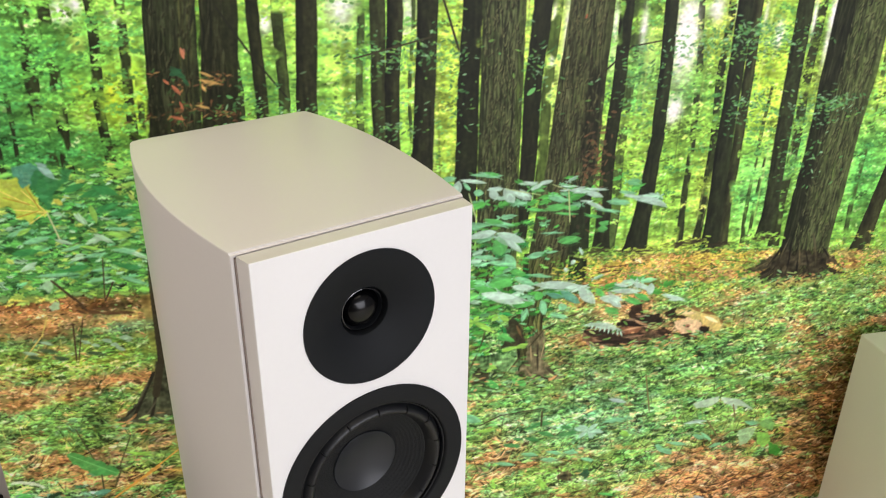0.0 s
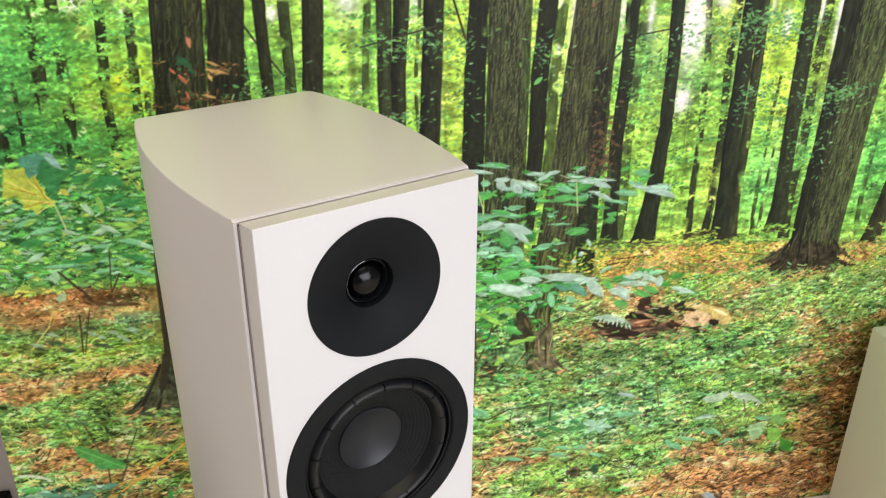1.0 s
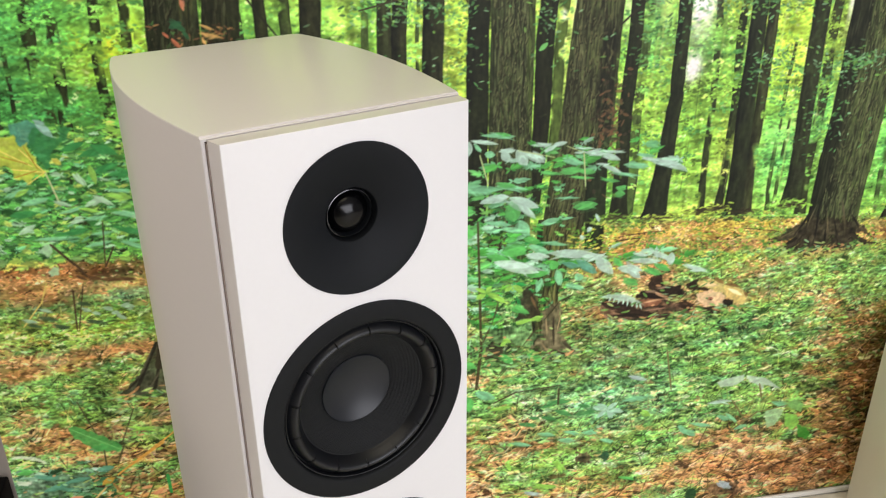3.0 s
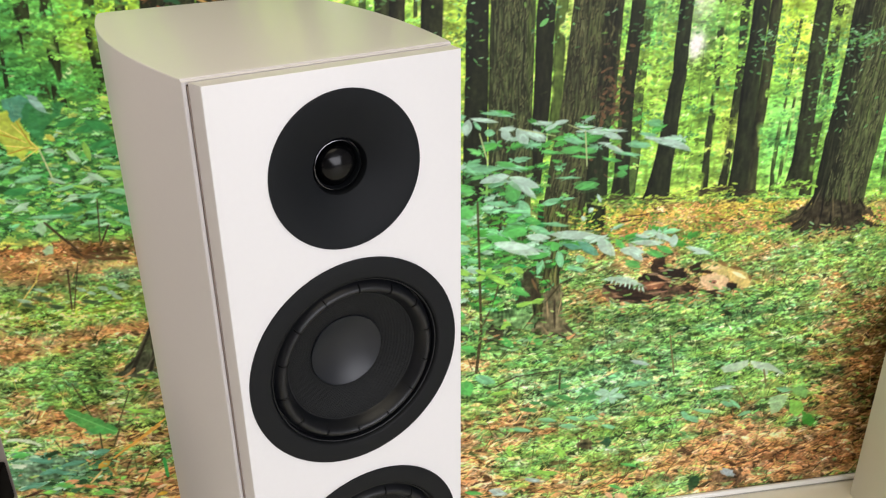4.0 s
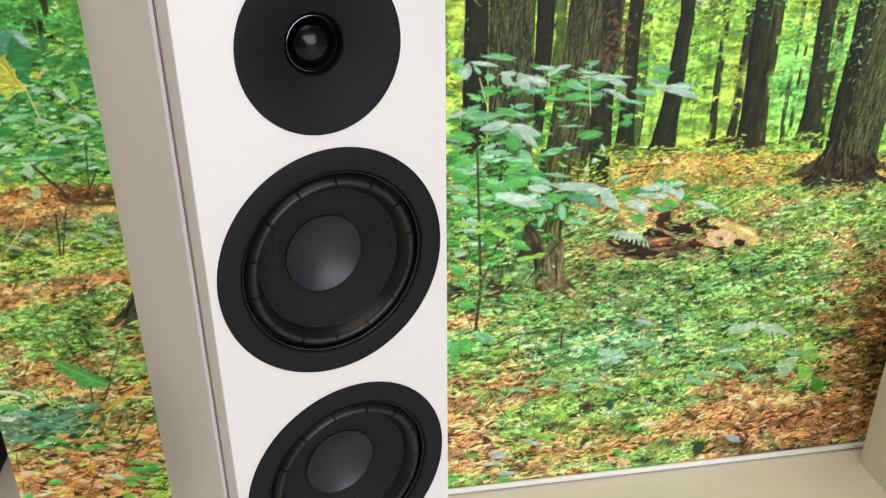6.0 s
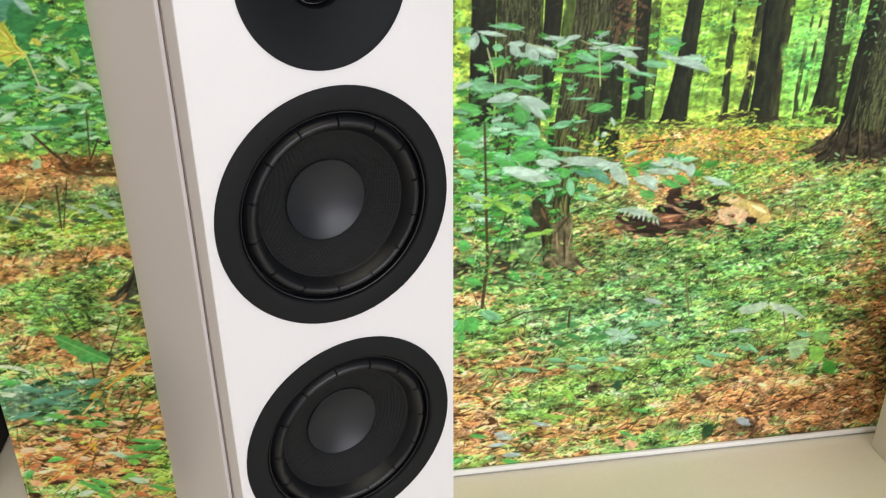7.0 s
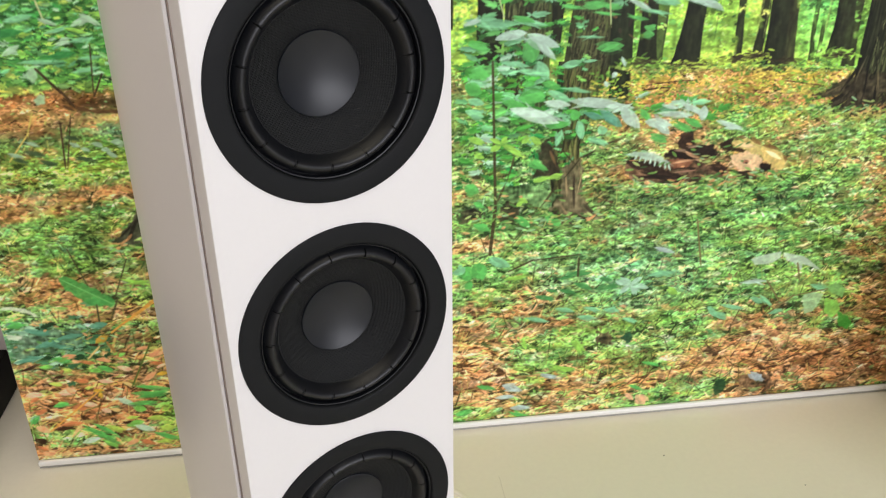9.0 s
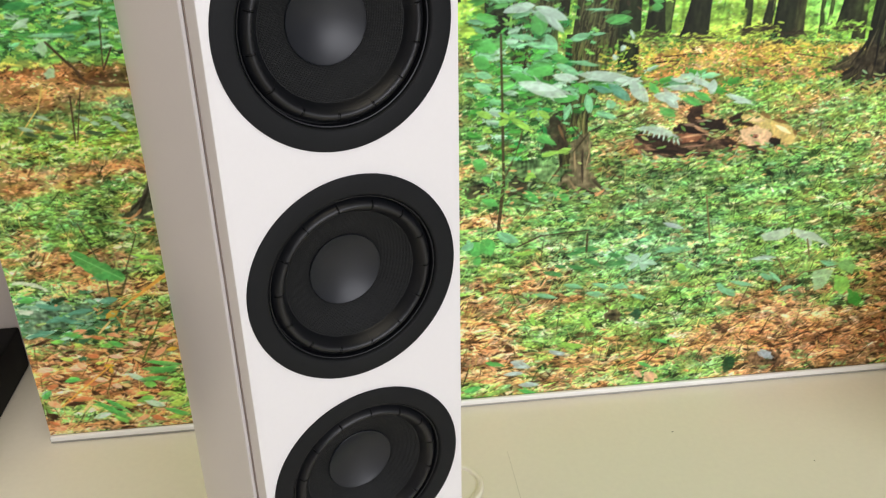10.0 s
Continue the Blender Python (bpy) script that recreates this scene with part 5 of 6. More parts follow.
# the big pale leaf and its neighbours
shape(tone(182, 208, 186), 0.12, (0.918, 0.357), (0.949, 0.365), (0.982, 0.368), (0.983, 0.353), (0.965, 0.343), (0.929, 0.342))
shape(tone(186, 212, 192), 0.12, (0.986, 0.367), (1.034, 0.353), (1.051, 0.340), (1.081, 0.315), (1.058, 0.325), (1.032, 0.336), (1.033, 0.320), (1.012, 0.340), (0.996, 0.348))
blade(0.962, 0.302, 0.901, 0.302, 0.010, tone(184, 216, 200))
shape(tone(164, 204, 156), 0.12, (1.048, 0.259), (1.069, 0.266), (1.097, 0.260), (1.093, 0.244), (1.080, 0.217), (1.061, 0.211))
shape(tone(136, 194, 116), 0.12, (1.098, 0.273), (1.120, 0.285), (1.142, 0.269), (1.142, 0.245), (1.121, 0.255))
shape(tone(138, 204, 96), 0.12, (1.100, 0.249), (1.132, 0.240), (1.144, 0.217), (1.128, 0.196), (1.106, 0.211))
shape(tone(70, 150, 62), 0.12, (1.138, 0.212), (1.161, 0.199), (1.179, 0.179), (1.168, 0.163), (1.146, 0.175))
blade(1.100, 0.270, 1.060, 0.285, 0.012, tone(132, 200, 152))
blade(0.864, 0.223, 0.839, 0.252, 0.014, tone(132, 200, 152))
blade(0.850, 0.238, 0.886, 0.218, 0.013, tone(132, 200, 152))
blade(0.950, 0.270, 0.983, 0.240, 0.010, tone(132, 200, 152))
blade(0.930, 0.265, 0.962, 0.248, 0.011, tone(132, 200, 152))
blade(1.009, 0.230, 0.975, 0.220, 0.012, tone(132, 200, 152))
blade(0.866, 0.253, 0.920, 0.238, 0.011, tone(132, 200, 152))
line(0.966, 0.214, 1.027, 0.260, 0.0046, tone(120, 116, 78))
line(1.027, 0.260, 1.100, 0.270, 0.0029, tone(120, 116, 78))
line(1.023, 0.338, 1.034, 0.300, 0.0037, tone(120, 116, 78))
line(0.791, 0.455, 0.811, 0.354, 0.0035, tone(120, 116, 78))
line(0.963, 0.302, 0.996, 0.252, 0.0034, tone(120, 116, 78))
# a star-shaped leaf and the dark leaves round it
blade(0.584, 0.353, 0.526, 0.354, 0.012, tone(78, 142, 84))
blade(0.589, 0.314, 0.643, 0.320, 0.012, tone(78, 142, 84))
blade(0.546, 0.333, 0.587, 0.314, 0.011, tone(78, 142, 84))
blade(0.516, 0.320, 0.555, 0.307, 0.010, tone(78, 142, 84))
blade(0.466, 0.309, 0.508, 0.298, 0.012, tone(78, 142, 84))
blade(0.545, 0.349, 0.510, 0.344, 0.009, tone(78, 142, 84))
blade(0.488, 0.323, 0.512, 0.315, 0.008, tone(78, 142, 84))
blade(0.599, 0.339, 0.628, 0.332, 0.009, tone(78, 142, 84))
blade(0.667, 0.320, 0.633, 0.329, 0.015, tone(168, 212, 186))
blade(0.667, 0.320, 0.643, 0.299, 0.014, tone(168, 212, 186))
blade(0.667, 0.320, 0.681, 0.293, 0.014, tone(168, 212, 186))
blade(0.667, 0.320, 0.706, 0.307, 0.015, tone(168, 212, 186))
blade(0.667, 0.320, 0.689, 0.334, 0.014, tone(168, 212, 186))
blade(0.666, 0.326, 0.642, 0.338, 0.007, tone(168, 212, 186))
blade(0.699, 0.337, 0.758, 0.339, 0.013, tone(132, 200, 152))
blade(0.568, 0.274, 0.607, 0.262, 0.010, tone(132, 200, 152))
blade(0.610, 0.265, 0.651, 0.258, 0.011, tone(132, 200, 152))
blade(0.509, 0.276, 0.552, 0.265, 0.010, tone(132, 200, 152))
blade(0.558, 0.253, 0.601, 0.244, 0.011, tone(132, 200, 152))
blade(0.655, 0.239, 0.690, 0.228, 0.012, tone(132, 200, 152))
blade(0.451, 0.258, 0.501, 0.245, 0.011, tone(132, 200, 152))
shape(tone(84, 74, 58), 1, (0.604, 0.208), (0.635, 0.211), (0.642, 0.185), (0.624, 0.173), (0.603, 0.189))
shape(tone(48, 88, 66), 0.3, (0.654, 0.192), (0.673, 0.205), (0.684, 0.190), (0.673, 0.174))
line(0.554, 0.387, 0.554, 0.351, 0.0047, tone(72, 70, 50))
line(0.412, 0.370, 0.458, 0.391, 0.0038, tone(72, 70, 50))
line(0.458, 0.391, 0.554, 0.396, 0.0025, tone(72, 70, 50))
# broad leaves low beside the cabinet
blade(0.307, 0.381, 0.352, 0.367, 0.032, tone(98, 184, 98))
blade(0.343, 0.393, 0.363, 0.359, 0.036, tone(98, 184, 98))
blade(0.338, 0.355, 0.325, 0.337, 0.017, tone(98, 184, 98))
blade(0.370, 0.401, 0.415, 0.382, 0.024, tone(132, 200, 152))
blade(0.325, 0.387, 0.305, 0.371, 0.020, tone(132, 200, 152))
blade(0.549, 0.194, 0.580, 0.166, 0.016, tone(150, 206, 96))
blade(0.559, 0.196, 0.568, 0.162, 0.012, tone(150, 206, 96))
blade(0.503, 0.128, 0.563, 0.122, 0.014, tone(150, 206, 96))
blade(0.516, 0.136, 0.544, 0.116, 0.011, tone(150, 206, 96))
blade(0.445, 0.212, 0.453, 0.181, 0.009, tone(150, 206, 96))
blade(0.401, 0.353, 0.452, 0.356, 0.010, tone(150, 206, 96))
blade(0.744, 0.301, 0.770, 0.288, 0.015, tone(150, 206, 96))
blade(0.403, 0.097, 0.449, 0.077, 0.017, tone(170, 194, 190))
blade(0.388, 0.065, 0.432, 0.066, 0.013, tone(170, 194, 190))
blade(0.421, 0.035, 0.468, 0.032, 0.015, tone(170, 194, 190))
blade(0.485, 0.116, 0.522, 0.103, 0.013, tone(170, 194, 190))
blade(0.710, 0.400, 0.753, 0.384, 0.012, tone(170, 194, 190))
blade(0.703, 0.040, 0.726, 0.010, 0.025, tone(226, 188, 148))
blade(0.677, 0.046, 0.699, 0.025, 0.013, tone(226, 188, 148))
blade(0.302, 0.030, 0.342, 0.037, 0.017, tone(98, 184, 98))
blade(0.420, 0.023, 0.467, 0.005, 0.012, tone(98, 184, 98))
blade(0.349, 0.101, 0.390, 0.088, 0.011, tone(98, 184, 98))
blade(0.707, 0.125, 0.749, 0.112, 0.010, tone(98, 184, 98))
blade(0.685, 0.067, 0.717, 0.052, 0.010, tone(98, 184, 98))
shape(tone(40, 76, 50), 0.25, (0.878, 0.040), (0.891, 0.062), (0.910, 0.054), (0.906, 0.028), (0.889, 0.017))
shape(tone(104, 84, 64), 1.1, (0.932, 0.043), (0.944, 0.069), (0.999, 0.066), (1.035, 0.041), (1.017, 0.025), (0.964, 0.028))
blade(0.962, 0.073, 0.996, 0.043, 0.018, tone(160, 176, 182))
blade(0.974, 0.048, 0.989, 0.064, 0.016, tone(160, 176, 182))
# larger leaves on the ground by the lower left corner
blade(-0.548, 0.175, -0.514, 0.176, 0.015, tone(244, 196, 164))
blade(-0.543, 0.158, -0.523, 0.167, 0.009, tone(196, 128, 84))
blade(-0.486, 0.174, -0.450, 0.177, 0.017, tone(244, 196, 164))
blade(-0.470, 0.186, -0.454, 0.168, 0.011, tone(232, 172, 126))
blade(-0.467, 0.135, -0.431, 0.137, 0.015, tone(196, 128, 84))
blade(-0.448, 0.145, -0.417, 0.138, 0.014, tone(244, 196, 164))
blade(-0.540, 0.129, -0.514, 0.138, 0.013, tone(196, 128, 84))
blade(-0.499, 0.145, -0.471, 0.149, 0.013, tone(128, 202, 100))
blade(-0.519, 0.083, -0.474, 0.105, 0.005, tone(232, 172, 126))
blade(-0.514, 0.086, -0.469, 0.092, 0.013, tone(66, 46, 34))
blade(-0.498, 0.096, -0.452, 0.099, 0.012, tone(196, 128, 84))
blade(-0.545, 0.098, -0.519, 0.083, 0.017, tone(232, 172, 126))
blade(-0.482, 0.064, -0.456, 0.094, 0.008, tone(216, 190, 130))
blade(-0.556, 0.067, -0.529, 0.058, 0.014, tone(66, 46, 34))
blade(-0.546, 0.030, -0.519, 0.030, 0.016, tone(232, 172, 126))
blade(-0.514, 0.022, -0.485, 0.026, 0.010, tone(216, 190, 130))
blade(-0.553, 0.049, -0.533, 0.038, 0.011, tone(196, 128, 84))
blade(-0.553, 0.113, -0.531, 0.120, 0.015, tone(140, 188, 160))
blade(-0.465, 0.048, -0.428, 0.058, 0.016, tone(186, 222, 196))
blade(-0.425, 0.052, -0.396, 0.030, 0.014, tone(128, 202, 100))
blade(-0.414, 0.086, -0.375, 0.070, 0.014, tone(180, 214, 104))
blade(-0.373, 0.081, -0.335, 0.089, 0.017, tone(128, 202, 100))
blade(-0.352, 0.125, -0.326, 0.117, 0.020, tone(128, 202, 100))
blade(-0.379, 0.151, -0.346, 0.131, 0.015, tone(186, 222, 196))
blade(-0.355, 0.079, -0.316, 0.063, 0.016, tone(186, 222, 196))
blade(-0.321, 0.034, -0.283, 0.035, 0.012, tone(180, 214, 104))
blade(-0.352, 0.043, -0.322, 0.028, 0.014, tone(196, 128, 84))
blade(-0.382, 0.032, -0.352, 0.043, 0.011, tone(232, 172, 126))
blade(-0.312, 0.062, -0.273, 0.070, 0.014, tone(180, 214, 104))
blade(-0.330, 0.094, -0.293, 0.096, 0.014, tone(180, 214, 104))
blade(-0.370, 0.101, -0.342, 0.101, 0.008, tone(180, 214, 104))
blade(-0.407, 0.171, -0.408, 0.154, 0.009, tone(214, 180, 72))
blade(-0.420, 0.173, -0.398, 0.173, 0.008, tone(214, 180, 72))
blade(-0.294, 0.198, -0.271, 0.202, 0.011, tone(214, 180, 72))
blade(-0.319, 0.187, -0.294, 0.204, 0.014, tone(232, 172, 126))
blade(-0.324, 0.261, -0.297, 0.264, 0.010, tone(232, 172, 126))
blade(-0.301, 0.243, -0.273, 0.251, 0.015, tone(232, 172, 126))
blade(-0.303, 0.227, -0.277, 0.224, 0.011, tone(196, 128, 84))
blade(-0.292, 0.215, -0.270, 0.223, 0.008, tone(244, 196, 164))
blade(-0.366, 0.225, -0.337, 0.214, 0.013, tone(244, 196, 164))
blade(-0.401, 0.247, -0.372, 0.239, 0.010, tone(232, 172, 126))
blade(-0.433, 0.243, -0.403, 0.237, 0.009, tone(196, 128, 84))
blade(-0.465, 0.256, -0.434, 0.259, 0.010, tone(232, 172, 126))
blade(-0.455, 0.242, -0.428, 0.245, 0.008, tone(232, 172, 126))
blade(-0.508, 0.237, -0.482, 0.237, 0.011, tone(128, 202, 100))
blade(-0.466, 0.227, -0.449, 0.225, 0.011, tone(180, 214, 104))
blade(-0.420, 0.220, -0.389, 0.219, 0.011, tone(128, 202, 100))
blade(-0.498, 0.200, -0.474, 0.192, 0.011, tone(180, 214, 104))
blade(-0.450, 0.201, -0.424, 0.195, 0.012, tone(196, 128, 84))
blade(-0.407, 0.196, -0.376, 0.190, 0.011, tone(244, 196, 164))
blade(-0.363, 0.189, -0.339, 0.175, 0.009, tone(216, 190, 130))
blade(-0.393, 0.124, -0.376, 0.119, 0.010, tone(216, 190, 130))
blade(-0.413, 0.127, -0.394, 0.119, 0.014, tone(244, 196, 164))
blade(-0.433, 0.082, -0.414, 0.086, 0.007, tone(66, 46, 34))
blade(-0.487, 0.210, -0.465, 0.213, 0.007, tone(66, 46, 34))
blade(-0.381, 0.088, -0.358, 0.091, 0.006, tone(66, 46, 34))
blade(-0.553, 0.310, -0.499, 0.298, 0.011, tone(186, 222, 196))
blade(-0.505, 0.287, -0.466, 0.291, 0.012, tone(186, 222, 196))
blade(-0.487, 0.311, -0.465, 0.296, 0.013, tone(140, 188, 160))
blade(-0.544, 0.322, -0.507, 0.318, 0.008, tone(140, 188, 160))
blade(-0.458, 0.290, -0.409, 0.299, 0.008, tone(140, 188, 160))
blade(-0.432, 0.309, -0.402, 0.311, 0.007, tone(186, 222, 196))
blade(-0.534, 0.271, -0.509, 0.282, 0.014, tone(206, 160, 78))
blade(-0.521, 0.254, -0.489, 0.264, 0.007, tone(186, 222, 196))
blade(-0.552, 0.252, -0.534, 0.255, 0.011, tone(186, 222, 196))
blade(-0.395, 0.281, -0.370, 0.297, 0.017, tone(198, 168, 76))
blade(-0.361, 0.249, -0.343, 0.255, 0.009, tone(128, 202, 100))
blade(-0.410, 0.280, -0.379, 0.275, 0.006, tone(66, 46, 34))
blade(-0.548, 0.230, -0.501, 0.247, 0.006, tone(66, 46, 34))
line(-0.293, 0.274, -0.343, 0.178, 0.0030, tone(84, 104, 52))
line(-0.414, 0.249, -0.392, 0.271, 0.0045, tone(206, 190, 130))
line(-0.352, 0.301, -0.368, 0.263, 0.0054, tone(196, 176, 110))
line(-0.373, 0.282, -0.360, 0.254, 0.0054, tone(150, 120, 70))
line(-0.267, 0.288, -0.266, 0.245, 0.0072, tone(60, 150, 80))
# the yellow maple leaf and the green one behind it
shape(tone(86, 150, 132), 0.2, (-0.413, 1.033), (-0.396, 1.036), (-0.382, 1.040), (-0.364, 1.026), (-0.378, 1.001), (-0.396, 0.992), (-0.404, 0.999), (-0.409, 1.017))
shape(tone(56, 126, 74), 0.2, (-0.386, 1.008), (-0.372, 1.025), (-0.353, 1.013), (-0.340, 1.002), (-0.333, 1.024), (-0.316, 1.023), (-0.328, 1.001), (-0.350, 0.986), (-0.357, 0.978), (-0.357, 0.968), (-0.369, 0.950), (-0.375, 0.965), (-0.381, 0.980), (-0.387, 0.991))
blade(-0.371, 1.037, -0.347, 1.007, 0.016, tone(150, 192, 184))
blade(-0.374, 1.039, -0.355, 1.030, 0.007, tone(150, 192, 184))
shape(tone(194, 204, 82), 0.16, (-0.440, 1.014), (-0.423, 1.012), (-0.408, 1.015), (-0.404, 0.998), (-0.398, 0.994), (-0.388, 1.002), (-0.388, 0.981), (-0.380, 0.976), (-0.379, 0.960), (-0.370, 0.949), (-0.377, 0.942), (-0.387, 0.945), (-0.396, 0.931), (-0.402, 0.925), (-0.408, 0.938), (-0.422, 0.938), (-0.422, 0.956), (-0.433, 0.964), (-0.452, 0.959))
line(-0.372, 0.948, -0.402, 0.988, 0.0021, tone(228, 214, 118))
line(-0.372, 0.948, -0.420, 0.956, 0.0021, tone(228, 214, 118))
line(-0.372, 0.948, -0.399, 0.931, 0.0019, tone(228, 214, 118))
line(-0.390, 0.960, -0.436, 0.991, 0.0021, tone(228, 214, 118))
line(-0.382, 0.955, -0.395, 0.992, 0.0020, tone(172, 150, 56))
line(-0.386, 0.951, -0.417, 0.943, 0.0020, tone(172, 150, 56))
line(-0.398, 0.965, -0.430, 0.978, 0.0021, tone(172, 150, 56))
blade(-0.356, 0.971, -0.343, 0.959, 0.012, tone(198, 200, 90))
line(-0.371, 0.946, -0.365, 0.919, 0.0030, tone(188, 200, 150))
line(-0.365, 0.919, -0.359, 0.890, 0.0030, tone(188, 200, 150))
# leaves of the left bush
blade(-0.369, 0.896, -0.340, 0.883, 0.008, tone(176, 214, 184))
blade(-0.321, 0.880, -0.286, 0.897, 0.010, tone(176, 214, 184))
blade(-0.304, 0.901, -0.271, 0.880, 0.010, tone(176, 214, 184))
blade(-0.261, 0.870, -0.219, 0.843, 0.010, tone(176, 214, 184))
blade(-0.352, 0.853, -0.323, 0.857, 0.007, tone(176, 214, 184))
blade(-0.437, 0.838, -0.405, 0.855, 0.012, tone(176, 214, 184))
blade(-0.329, 0.942, -0.309, 0.919, 0.013, tone(176, 214, 184))
blade(-0.282, 0.910, -0.237, 0.901, 0.007, tone(132, 200, 152))
blade(-0.279, 0.867, -0.238, 0.859, 0.010, tone(132, 200, 152))
blade(-0.327, 0.856, -0.284, 0.861, 0.008, tone(132, 200, 152))
blade(-0.366, 0.871, -0.321, 0.880, 0.007, tone(132, 200, 152))
blade(-0.416, 0.826, -0.350, 0.826, 0.008, tone(132, 200, 152))
blade(-0.334, 0.806, -0.284, 0.813, 0.008, tone(132, 200, 152))
blade(-0.274, 0.812, -0.226, 0.793, 0.009, tone(132, 200, 152))
blade(-0.422, 0.892, -0.374, 0.901, 0.013, tone(132, 200, 152))
blade(-0.446, 0.907, -0.407, 0.920, 0.010, tone(132, 200, 152))
blade(-0.320, 0.828, -0.281, 0.831, 0.007, tone(132, 200, 152))
blade(-0.315, 0.971, -0.267, 0.982, 0.014, tone(62, 140, 78))
blade(-0.293, 0.990, -0.250, 0.971, 0.017, tone(62, 140, 78))
blade(-0.340, 0.983, -0.301, 0.995, 0.014, tone(62, 140, 78))
blade(-0.274, 0.935, -0.226, 0.940, 0.013, tone(62, 140, 78))
blade(-0.368, 0.833, -0.319, 0.839, 0.011, tone(62, 140, 78))
blade(-0.280, 0.840, -0.233, 0.824, 0.012, tone(62, 140, 78))
blade(-0.444, 0.874, -0.397, 0.876, 0.015, tone(62, 140, 78))
blade(-0.291, 0.945, -0.252, 0.953, 0.013, tone(62, 140, 78))
blade(-0.289, 0.902, -0.237, 0.890, 0.011, tone(150, 206, 96))
blade(-0.428, 0.908, -0.402, 0.921, 0.009, tone(150, 206, 96))
blade(-0.248, 1.012, -0.222, 1.016, 0.008, tone(150, 206, 96))
blade(-0.242, 0.986, -0.218, 0.993, 0.009, tone(150, 206, 96))
blade(-0.299, 0.957, -0.294, 0.920, 0.012, tone(150, 206, 96))
blade(-0.331, 0.879, -0.294, 0.869, 0.007, tone(150, 206, 96))
shape(tone(166, 208, 168), 0.1, (-0.405, 0.805), (-0.397, 0.818), (-0.388, 0.814), (-0.386, 0.800), (-0.399, 0.789))
shape(tone(160, 204, 166), 0.1, (-0.403, 0.762), (-0.393, 0.772), (-0.383, 0.769), (-0.387, 0.757), (-0.399, 0.754))
line(-0.388, 0.814, -0.359, 0.776, 0.0045, tone(66, 54, 42))
line(-0.296, 0.849, -0.305, 0.768, 0.0019, tone(66, 54, 42))
line(-0.286, 0.801, -0.303, 0.768, 0.0029, tone(66, 54, 42))
line(-0.465, 0.658, -0.426, 0.704, 0.0026, tone(190, 180, 104))
line(-0.426, 0.704, -0.412, 0.737, 0.0026, tone(190, 180, 104))
line(-0.369, 0.721, -0.376, 0.644, 0.0029, tone(74, 62, 48))
line(-0.350, 0.732, -0.372, 0.644, 0.0018, tone(74, 62, 48))
line(-0.356, 0.775, -0.342, 0.751, 0.0040, tone(74, 62, 48))
blade(-0.341, 0.746, -0.311, 0.739, 0.007, tone(96, 76, 54))
blade(-0.318, 0.739, -0.281, 0.736, 0.007, tone(96, 76, 54))
blade(-0.294, 0.740, -0.258, 0.734, 0.008, tone(96, 76, 54))
blade(-0.329, 0.751, -0.301, 0.747, 0.005, tone(96, 76, 54))
blade(-0.359, 0.752, -0.341, 0.741, 0.006, tone(96, 76, 54))
blade(-0.362, 0.685, -0.344, 0.677, 0.008, tone(150, 184, 158))
blade(-0.346, 0.675, -0.329, 0.670, 0.008, tone(150, 184, 158))
blade(-0.324, 0.684, -0.307, 0.675, 0.009, tone(150, 184, 158))
blade(-0.311, 0.673, -0.295, 0.666, 0.008, tone(150, 184, 158))
blade(-0.294, 0.684, -0.268, 0.679, 0.012, tone(150, 184, 158))
blade(-0.304, 0.665, -0.287, 0.655, 0.009, tone(150, 184, 158))
blade(-0.435, 0.692, -0.409, 0.681, 0.006, tone(150, 184, 158))
blade(-0.467, 0.673, -0.441, 0.665, 0.007, tone(150, 184, 158))
blade(-0.439, 0.675, -0.403, 0.665, 0.009, tone(70, 92, 66))
blade(-0.415, 0.655, -0.388, 0.647, 0.009, tone(70, 92, 66))
blade(-0.460, 0.662, -0.434, 0.654, 0.008, tone(70, 92, 66))
blade(-0.357, 0.660, -0.321, 0.649, 0.008, tone(70, 92, 66))
blade(-0.368, 0.697, -0.341, 0.691, 0.008, tone(70, 92, 66))
# the fern-like leaf and the pale blades by the left edge
shape(tone(80, 160, 86), 0.18, (-0.435, 0.427), (-0.418, 0.431), (-0.404, 0.422), (-0.398, 0.415), (-0.390, 0.413), (-0.378, 0.402), (-0.370, 0.399), (-0.362, 0.388), (-0.353, 0.384), (-0.341, 0.371), (-0.350, 0.357), (-0.361, 0.363), (-0.373, 0.361), (-0.389, 0.365), (-0.397, 0.374), (-0.408, 0.383), (-0.415, 0.396), (-0.426, 0.405))
line(-0.430, 0.425, -0.350, 0.367, 0.0025, tone(112, 184, 110))
line(-0.406, 0.484, -0.386, 0.411, 0.0022, tone(78, 80, 56))
line(-0.377, 0.365, -0.379, 0.319, 0.0031, tone(78, 80, 56))
line(-0.342, 0.376, -0.308, 0.454, 0.0020, tone(78, 80, 56))
line(-0.356, 0.332, -0.338, 0.373, 0.0030, tone(78, 80, 56))
blade(-0.326, 0.417, -0.270, 0.399, 0.009, tone(150, 206, 96))
blade(-0.323, 0.404, -0.273, 0.409, 0.006, tone(150, 206, 96))
line(-0.337, 0.320, -0.265, 0.368, 0.0047, tone(206, 164, 78))
shape(tone(196, 212, 192), 0.1, (-0.548, 0.375), (-0.528, 0.376), (-0.507, 0.370), (-0.491, 0.358), (-0.487, 0.347), (-0.503, 0.358), (-0.530, 0.368), (-0.550, 0.368))
shape(tone(190, 208, 188), 0.1, (-0.552, 0.317), (-0.524, 0.313), (-0.501, 0.295), (-0.494, 0.288), (-0.509, 0.289), (-0.530, 0.302), (-0.550, 0.305))
